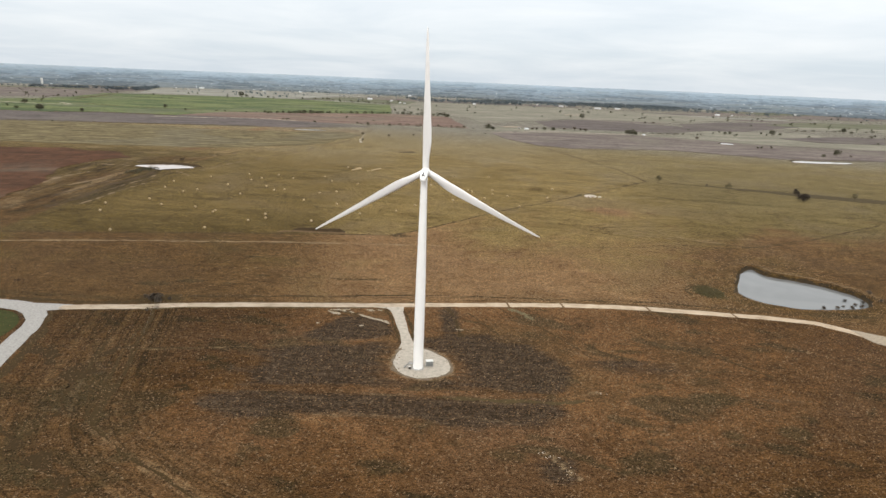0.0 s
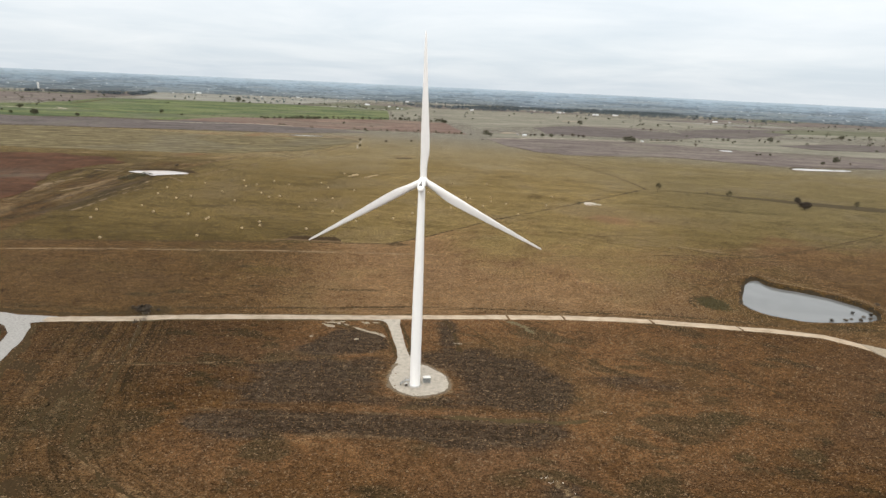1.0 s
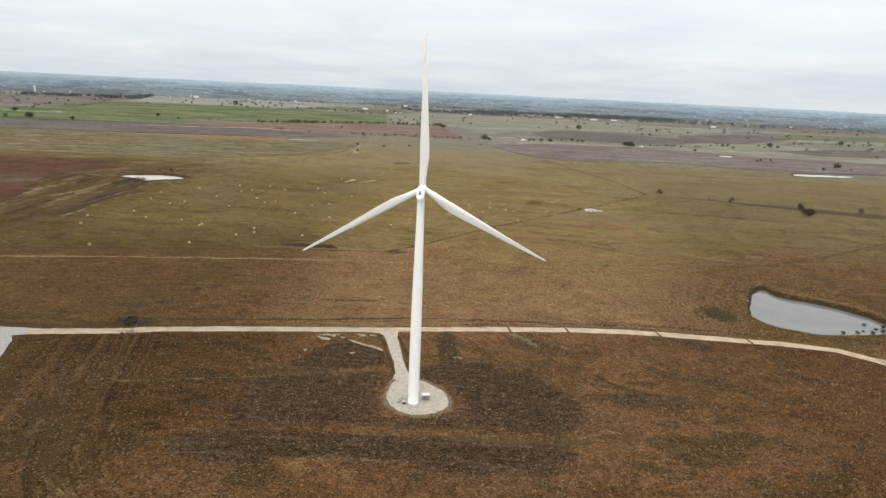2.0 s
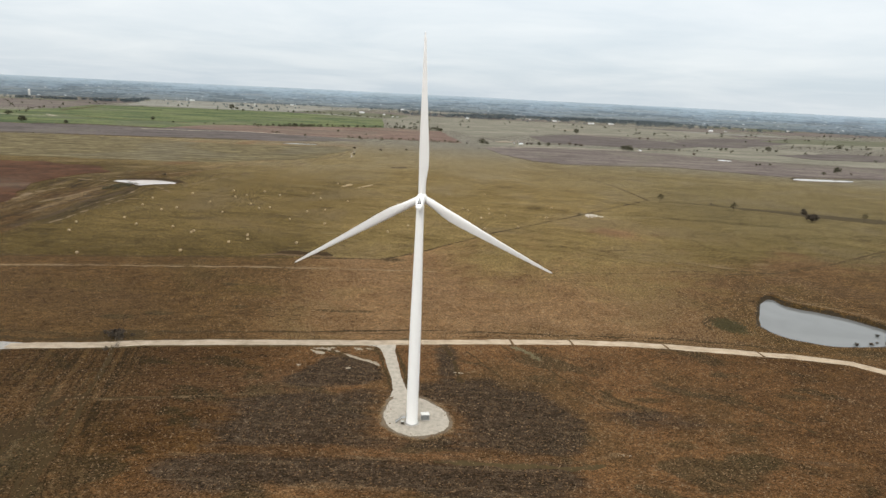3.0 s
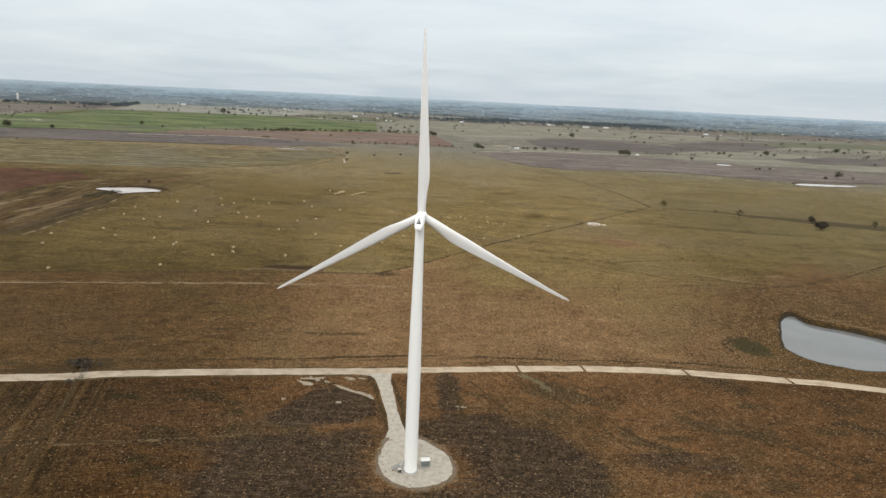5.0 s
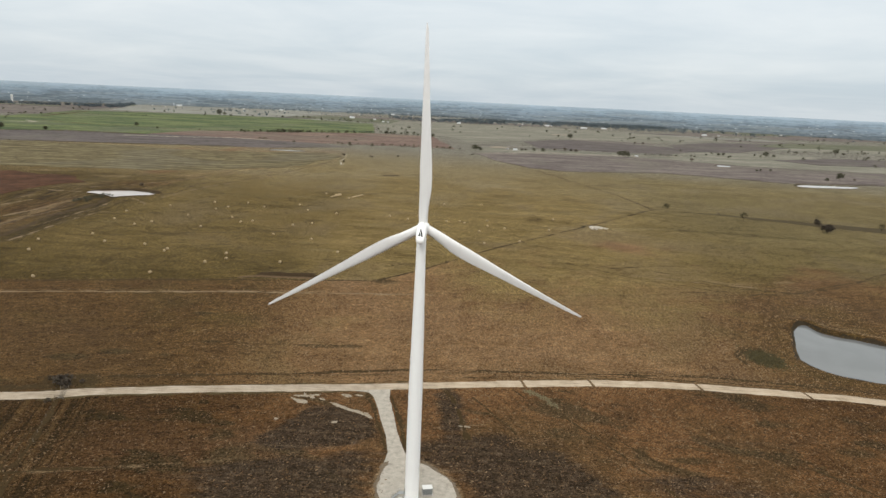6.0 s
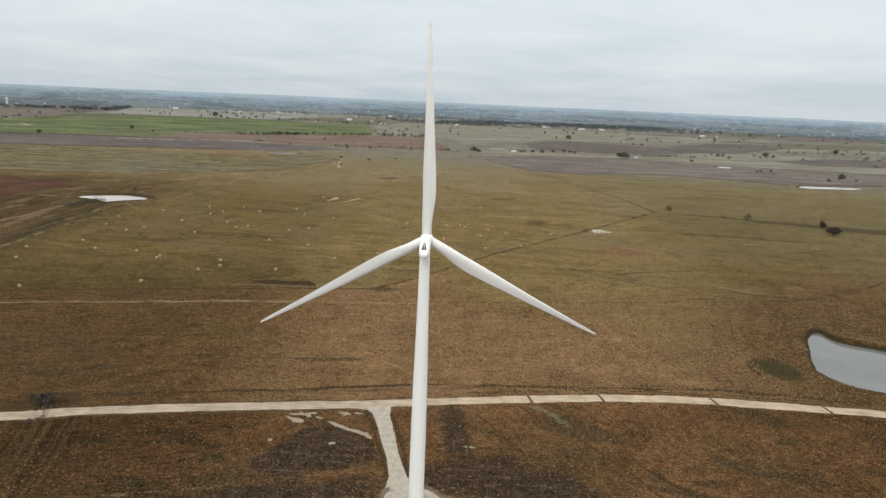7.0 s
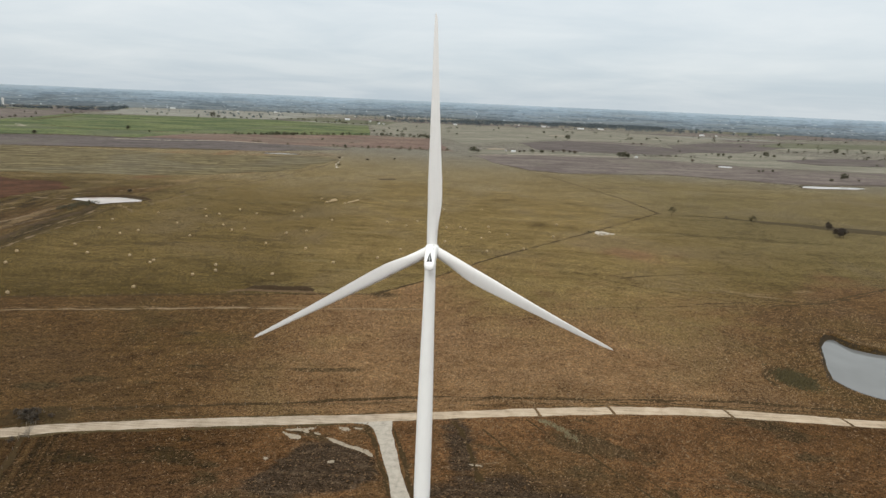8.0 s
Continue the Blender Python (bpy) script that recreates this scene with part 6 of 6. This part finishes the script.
stand(bush_a, [(107, 1190, 1.2), (88, 1325, 1.2), (-368, 1378, 2.0), (-295, 1350, 1.3), (-291, 1331, 1.2), (-162, 1457, 1.3), (-181, 1337, 1.2), (-44, 1322, 1.3), (19, 1321, 1.2), (-769, 1076, 0.9), (-555, 1104, 0.7), (-326, 467, 0.8), (-752, 1412, 0.7), (851, 2229, 1.6), (159, 440, 0.7)])
stand(bush_b, [(-380, 1384, 1.6), (-159, 1300, 1.2), (-110, 1306, 1.1), (-19, 1305, 1.2), (52, 1337, 1.2), (10, 1332, 1.0), (-328, 478, 0.9), (-323, 490, 0.8), (-334, 473, 0.9), (-325.5, 503, 1.0), (-328, 497, 0.9), (-331, 491, 1.0), (-333, 484, 0.9), (-336, 468, 0.9), (-322, 508, 0.7), (-618, 1610, 1.0), (-482, 1625, 1.0), (1090, 2228, 1.8), (890, 2268, 1.7)])
# scrub cluster by the drain, shrubs in and round the near pond, and one by the cattle guard
scrub = tree("oak", 44, 8, 0.5, "dense dark leafless scrub beside a drain")
stand(scrub, [(411, 458, 1.25), (408, 460, 0.95), (414.5, 457, 1.05), (410, 455, 0.8), (412.5, 460, 0.9), (422, 494, 1.0), (424, 493, 0.7)])
for piece in scrub.children:
    if piece.name.startswith("crown"):
        piece.data.materials[0] = M_SCRUB
shrub = tree("bush", 45, 6.2, 0.9, "dense dark leafless shrub beside the cattle guard")
for piece in shrub.children:
    if piece.name.startswith("crown"):
        piece.data.materials[0] = M_SCRUB
stand(shrub, [(-137.5, 68.5, 0.95), (-135.2, 66.8, 0.8), (-140, 71, 0.7), (-136.5, 71.5, 0.8), (-144, 73, 0.5), (-131, 71, 0.4), (-134.8, 54, 0.45)])
shrub_wet = tree("bare", 52, 3.2, 1.2, "small leafless shrub standing in shallow pond water")
stand(shrub_wet, [(226.1, 96.5, 0.95), (234.6, 98.4, 1.0), (239.2, 100.8, 0.8), (246.9, 111.2, 1.0), (243.3, 98.6, 1.1), (248.4, 104.6, 1.0), (250.5, 101.2, 1.0), (255.5, 108, 1.1), (263.5, 116.5, 1.3), (262.5, 104, 1.0)])


# ---- hedges and far woods ----
def thicket(name, spots, material, label, category, seed):
    """Many small trees as loose clumps: x, y, height, width."""
    rng = np.random.default_rng(seed)
    verts, faces = [], []
    for x, y, h, w in spots:
        k = 26
        th, u = rng.uniform(0, 2 * np.pi, k), rng.uniform(-0.85, 1, k)
        r = np.sqrt(1 - u * u) * rng.uniform(0.5, 1.0, k)
        c = np.stack([x + np.cos(th) * r * w / 2, y + np.sin(th) * r * w / 2, h * (0.54 + 0.42 * u)], 1)
        a, b = rng.normal(size=(k, 3)), rng.normal(size=(k, 3))
        a *= (h * 0.20) / np.linalg.norm(a, axis=1)[:, None]
        b *= (h * 0.20) / np.linalg.norm(b, axis=1)[:, None]
        quad = np.stack([c + a, c + b, c - a, c - b * 0.8], 1)
        quad[:, :, 2] = np.maximum(quad[:, :, 2], 0.05)
        base = len(verts)
        verts += list(quad.reshape(-1, 3))
        faces += [(base + 4 * i, base + 4 * i + 1, base + 4 * i + 2, base + 4 * i + 3) for i in range(k)]
        base = len(verts)
        t = h * 0.025
        verts += [(x - t, y - t, -0.1), (x + t, y - t, -0.1), (x, y + t, -0.1), (x, y, h * 0.6)]
        faces += [(base, base + 1, base + 3), (base + 1, base + 2, base + 3), (base + 2, base, base + 3)]
    return tagged(raw(name, verts, faces, material), label, category, kind="stuff")


def along_line(pts, gap, h, spread_w, seed, keep=0.85):
    rng = random.Random(seed)
    out = []
    for (ax, ay), (bx, by) in zip(pts, pts[1:]):
        k = max(1, int(math.hypot(bx - ax, by - ay) / gap))
        for i in range(k):
            if rng.random() > keep:
                continue
            s = rng.uniform(0.55, 1.25)
            out.append((ax + (bx - ax) * i / k + rng.gauss(0, spread_w), ay + (by - ay) * i / k + rng.gauss(0, spread_w), h * s, h * s * rng.uniform(1.0, 1.7)))
    return out


def over_area(pts, count, h, seed):
    rng = np.random.default_rng(seed)
    a = np.array(pts, float)
    out = []
    while len(out) < count:
        x, y = rng.uniform(a[:, 0].min(), a[:, 0].max()), rng.uniform(a[:, 1].min(), a[:, 1].max())
        if inside(np.array([x]), np.array([y]), pts)[0] and wander(x, y, 160, seed) > 0.38:
            s = rng.uniform(0.6, 1.2)
            out.append((x, y, h * s, h * s * rng.uniform(1.1, 1.8)))
    return out


thicket("hedgerow", along_line([(-480, 1600), (-405, 1655), (-300, 1715), (-149, 1807)], 8, 7.5, 4, 1, 0.85) + along_line([(-430, 1630), (-340, 1680)], 5, 8, 5, 2), M_OAK, "broken dark hedgerow along a green field", "hedgerow", 1)
thicket("hedgerow", along_line([(-118, 1812), (26, 1812), (35, 1750)], 6, 8.5, 6, 3, 0.9), M_OAK, "dense dark hedgerow at a field corner", "hedgerow", 2)
thicket("hedgerow", along_line([(-200, 1338), (-34, 1352), (80, 1338)], 8, 4.6, 3, 4, 0.75), M_OAK, "low scrubby hedgerow along a tilled field", "hedgerow", 3)
thicket("hedgerow", along_line([(540, 1396), (652, 1413), (690, 1420)], 8, 4.2, 2, 5, 0.9), M_OAK, "dark hedge in front of pale pasture", "hedgerow", 4)
thicket("hedgerow", along_line([(1090, 1730), (1250, 1800), (1420, 1850)], 14, 6, 4, 6, 0.8) + along_line([(1180, 1560), (1420, 1500)], 16, 6, 5, 7, 0.7), M_OAK, "broken hedgerow between far fields", "hedgerow", 5)
thicket("hedgerow", along_line([(-1400, 2010), (-1200, 2110), (-980, 2240)], 12, 3.5, 2, 8, 0.8) + along_line([(-1160, 1600), (-1270, 1900), (-1330, 2100)], 22, 6, 6, 9, 0.6), M_OAK, "thin hedgerow crossing the green field", "hedgerow", 6)
thicket("hedgerow", along_line([(-830, 2590), (-620, 2650), (-420, 2720)], 20, 9, 8, 10, 0.7) + along_line([(-420, 2560), (-190, 2480)], 16, 8, 5, 11, 0.7), M_OAK, "scattered trees along the far side of a green field", "hedgerow", 7)
thicket("woodland", over_area([(-1900, 2740), (-1601, 2830), (-1357, 2860), (-1610, 3700), (-1660, 3700), (-1480, 3050), (-1620, 2960), (-1900, 2860)], 300, 11, 21) + along_line([(-2500, 3600), (-2138, 3830), (-1700, 3860), (-1300, 4250)], 20, 14, 25, 22) + along_line([(-2500, 2700), (-1806, 2790)], 16, 10, 18, 23), M_HAZEWOOD, "dark woods along a far creek, tinted hazy blue-grey", "woods", 8)
thicket("woodland", over_area([(-120, 2930), (321, 2965), (742, 3160), (974, 3010), (1587, 3430), (1940, 4210), (1408, 3600), (1239, 3750), (974, 3700), (678, 3560), (380, 3500), (28, 3080), (-190, 3140)], 1150, 11, 24), M_HAZEWOOD, "broad belt of dark far woods in hazy blue-grey", "woods", 9)
far_spots = []
rng = random.Random(77)
for _ in range(90):
    x, y = rng.uniform(-2900, 2900), rng.uniform(2900, 3900)
    if math.hypot(x, y + 190) > 3880:
        continue
    ln, a = rng.uniform(120, 520), rng.uniform(-0.25, 0.25)
    far_spots += along_line([(x, y), (x + ln * math.cos(a), y + ln * math.sin(a))], 22, rng.uniform(8, 13), 16, rng.randint(0, 999), 0.75)
thicket("woodland", [s for s in far_spots if math.hypot(s[0], s[1] + 190) < 3920], M_HAZEWOOD, "scattered woods in the far distance, hazy blue-grey", "woods", 10)
scatter = []
for _ in range(420):
    x, y = rng.uniform(-2300, 2600), rng.uniform(1900, 4200)
    if math.hypot(x, y + 190) < 3900 and not inside(np.array([x]), np.array([y]), [(-1354, 2438), (-194, 2439), (-140, 1808), (-1260, 1700)])[0]:
        h = rng.uniform(5, 10)
        scatter.append((x, y, h, h * rng.uniform(1.0, 1.6)))
for _ in range(40):
    x, y = rng.uniform(700, 1900), rng.uniform(1250, 2200)
    h = rng.uniform(4, 7)
    scatter.append((x, y, h, h * rng.uniform(1.0, 1.6)))
# past 2700 m the trees take the leaf colour with painted haze
thicket("scattered_trees", [q for q in scatter if q[1] > 2700], M_HAZEWOOD, "small hazy blue-grey trees dotted over the farthest fields", "trees", 12)
thicket("scattered_trees", [q for q in scatter if q[1] <= 2700], M_OAK, "small dark trees dotted over far fields", "trees", 11)


# ---- farm buildings ----
def building(x, y, w, d, h, turn, wall, roof, label, category="house", openings=True):
    w, d, h = w * 0.62, d * 0.62, h * 0.62
    thing = tagged(new(category.replace(" ", "_")), label, category, group="far farm buildings")
    thing.matrix_world = pose(x, y, 0.35, 0, 0, turn)
    ridge = h + d * 0.28
    v = [(-w / 2, -d / 2, -0.6), (w / 2, -d / 2, -0.6), (w / 2, d / 2, -0.6), (-w / 2, d / 2, -0.6), (-w / 2, -d / 2, h), (w / 2, -d / 2, h), (w / 2, d / 2, h), (-w / 2, d / 2, h), (-w / 2, 0, ridge), (w / 2, 0, ridge)]
    raw("wall", v, [(0, 1, 5, 4), (2, 3, 7, 6), (1, 2, 6, 9, 5), (3, 0, 4, 8, 7)], wall, thing)
    o, t = 0.5, 0.18
    v = []
    for sx in (-1, 1):
        x1 = sx * (w / 2 + o)
        yy, zz = d / 2 + o, h - o * 0.56
        v += [(x1, -yy, zz), (x1, 0, ridge), (x1, yy, zz), (x1, yy, zz + t), (x1, 0, ridge + t), (x1, -yy, zz + t)]
    f = [(0, 6, 7, 1), (1, 7, 8, 2), (3, 9, 10, 4), (4, 10, 11, 5), (0, 5, 11, 6), (2, 8, 9, 3), (0, 1, 4, 5), (1, 2, 3, 4), (6, 11, 10, 7), (7, 10, 9, 8)]
    raw("roof", v, f, roof, thing)
    if openings:
        k = max(2, int(w / 4.5))
        for i in range(k):
            cx = -w / 2 + w * (i + 0.5) / k
            if i == k // 2:
                part("door", box(bmesh.new(), cx - 0.55, cx + 0.55, -d / 2 - 0.06, -d / 2 + 0.04, 0, 2.1), M_TAN if wall is M_HOUSE else M_HOUSE, thing)
            else:
                part("window", box(bmesh.new(), cx - 0.65, cx + 0.65, -d / 2 - 0.05, -d / 2 + 0.04, 0.95, 2.2), M_GLASS, thing)


building(223, 1376, 15, 9, 3.4, 10, M_HOUSE, M_ROOF_W, "white farmhouse with a pale roof among leafless trees")
building(207, 1392, 8, 7, 3.0, 20, M_TAN, M_ROOF, "small tan outbuilding beside a farmhouse", "shed")
building(-323, 2894, 34, 16, 6, 8, M_HOUSE, M_ROOF_W, "long white metal barn at the edge of a green field", "barn")
building(-336, 2954, 18, 12, 5, 0, M_HOUSE, M_ROOF_W, "white metal shed behind a barn", "barn")
building(-214, 2804, 16, 11, 4, 15, M_TAN, M_ROOF_W, "tan farmhouse with a pale roof")
building(-144, 2612, 15, 11, 4, -10, M_HOUSE, M_ROOF, "white farmhouse by a green field")
building(-165, 2630, 12, 9, 4, 30, M_HOUSE, M_ROOF_W, "small white shed by a farmhouse", "shed")
building(168, 2830, 22, 12, 5, 5, M_HOUSE, M_ROOF_W, "white barn in front of dark woods", "barn")
building(604, 2990, 26, 13, 5, 0, M_HOUSE, M_ROOF_W, "white barn in front of dark woods", "barn")
building(630, 3010, 16, 12, 4, 20, M_TAN, M_ROOF_W, "tan house in front of dark woods")
building(760, 2900, 46, 14, 5, 4, M_HOUSE, M_ROOF_W, "long pale poultry shed near dark woods", "barn")
building(862, 2925, 40, 14, 5, 4, M_TAN, M_ROOF_W, "long tan poultry shed near dark woods", "barn")
building(1250, 2700, 30, 15, 5, 0, M_HOUSE, M_ROOF_W, "white metal barn in open fields", "barn")
building(1330, 2730, 12, 10, 4, 10, M_HOUSE, M_ROOF, "small white house in open fields")
building(1844, 3150, 24, 13, 6, 15, M_HOUSE, M_ROOF, "white farmhouse under large trees")
building(502, 1336, 10, 7, 3, 10, M_TAN, M_ROOF_W, "small tan shed beside oaks", "shed")
building(-790, 3560, 26, 14, 5, 0, M_HOUSE, M_ROOF_W, "white metal barn far off", "barn")
rng = random.Random(31)
for i in range(60):
    # the small town along the far road
    x = rng.choice((rng.gauss(-1250, 380), rng.gauss(1350, 420), rng.gauss(250, 500)))
    y = rng.uniform(3050, 3800)
    if math.hypot(x, y + 190) > 3880:
        continue
    w = rng.uniform(9, 18)
    wall, roof = rng.choice(((M_HOUSE, M_ROOF), (M_TAN, M_ROOF), (M_TAN, M_ROOF_W)))
    building(x, y, w, w * rng.uniform(0.4, 0.6), rng.uniform(3, 4.5), rng.uniform(-30, 30), wall, roof, "small pale house in a far town", openings=False)
silo = tagged(new("water_tower"), "tall white far water tower above a dark creek", "water tower")
silo.matrix_world = pose(-1985, 3105, 0)
v, f = loft([circle(4.5, -0.5, 20), circle(4.5, 20, 20), circle(5.6, 24, 20), circle(5.6, 30, 20), circle(3.0, 33, 20), circle(0.4, 34, 20)])
raw("tank", v, f, M_HOUSE, silo, smooth=True)
building(-1330, 3500, 40, 18, 7, 0, M_HOUSE, M_ROOF_W, "large white warehouse far off", "warehouse", False)
building(-170, 3640, 30, 16, 6, 0, M_HOUSE, M_ROOF_W, "large white warehouse far off", "warehouse", False)
building(980, 3560, 34, 16, 6, 0, M_HOUSE, M_ROOF_W, "large white warehouse far off", "warehouse", False)


# ---- reeds and grass ----
def tufts(name, x, y, size, tall, material, label, category, seed):
    """Leaning three-sided tufts, all in one mesh."""
    r = np.random.default_rng(seed)
    n = len(x)
    z = ground_height(x, y) - 0.03
    a = r.uniform(0, 2 * np.pi, n)
    lean = 0.5 + r.normal(0, 0.7, n) + (wander(x, y, 25, 12) - 0.5) * 3.0
    co = np.zeros((n, 4, 3))
    for k in range(3):
        rad = size * r.uniform(0.6, 1.3, n)
        u, v = np.cos(a + k * 2.094) * rad * 1.7, np.sin(a + k * 2.094) * rad * 0.55
        co[:, k, 0] = x + u * np.cos(lean) - v * np.sin(lean)
        co[:, k, 1] = y + u * np.sin(lean) + v * np.cos(lean)
        co[:, k, 2] = z
    co[:, 3, 0] = x + r.normal(0, 0.5, n) * size + 0.25 * size
    co[:, 3, 1] = y + r.normal(0, 0.5, n) * size
    co[:, 3, 2] = z + tall * r.uniform(0.5, 1.3, n)
    base = np.arange(n)[:, None] * 4
    tri = np.concatenate([base + [0, 1, 3], base + [1, 2, 3], base + [2, 0, 3]], 0)
    me = bpy.data.meshes.new(name)
    me.vertices.add(n * 4)
    me.vertices.foreach_set("co", co.astype(np.float32).ravel())
    me.loops.add(tri.size)
    me.loops.foreach_set("vertex_index", tri.astype(np.int32).ravel())
    me.polygons.add(len(tri))
    me.polygons.foreach_set("loop_start", np.arange(0, tri.size, 3, dtype=np.int32))
    me.update(calc_edges=True)
    me.materials.append(material)
    tagged(new(name, me), label, category, kind="stuff")


r = np.random.default_rng(9)
n = 300000
tx = r.uniform(-250, 270, n)
ty = r.uniform(-110, 250, n)
soil, olive, pale, damp = ground_cover(tx, ty)
thin = 1.0 - 0.72 * soil - 0.75 * olive * (ty > 150) - 0.4 * smooth(ty, 90, 240)
patch = wander(tx, ty, 9, 61)
keep = r.random(n) < np.clip(thin * (0.35 + 1.0 * patch) * (1 - 0.72 * sward_and_falloff(tx, ty)[0]), 0.04, 1)
keep &= ~((ty < np.interp(tx, [p[0] for p in ROAD_N], [p[1] for p in ROAD_N]) + 0.6) & (ty > np.interp(tx, [p[0] for p in ROAD_S], [p[1] for p in ROAD_S]) - 0.5))
keep &= ~inside(tx, ty, WIDE) & (signed(tx, ty, PAD) + (patch - 0.5) * 5.0 > -0.5) & (signed(tx, ty, POND) > 0.8)
keep &= ~inside(tx, ty, [(-18.5, 72), (-12, 47), (-8, 26), (-9.5, 16), (3, 16), (-1.5, 26), (-4.3, 38), (-7, 54), (-8.5, 74)])
keep &= (line_distance(tx, ty, [(-50, 62), (-31, 58.5), (-17, 50)]) > 1.0)
tx, ty = tx[keep], ty[keep]
tufts("dry_grass", tx, ty, r.uniform(0.16, 0.46, len(tx)), r.uniform(0.16, 0.45, len(tx)), M_TUFT, "dry brown bluestem grass in tufts", "dry grass", 2)
k = 1600
rx, ry = r.normal(169, 3.4, k), r.normal(118, 4.6, k)
tufts("reeds", rx, ry, r.uniform(0.3, 0.6, k), r.uniform(0.5, 1.2, k), M_REED, "green reeds in a damp hollow by the pond", "reeds", 3)
k = 420
q = r.random(k)
rx, ry = np.interp(q, (0, 0.4, 0.75, 1), (45.3, 49.2, 53.4, 56.2)) + r.normal(0, 0.8, k), np.interp(q, (0, 0.4, 0.75, 1), (75.6, 73.2, 67.3, 61.2)) + r.normal(0, 0.9, k)
tufts("weeds", rx, ry, r.uniform(0.2, 0.45, k), r.uniform(0.2, 0.5, k), leaf_material("pale_weed", (0.095, 0.078, 0.040), (0.190, 0.165, 0.095)), "pale green weeds in a wet run below the road", "weeds", 5)
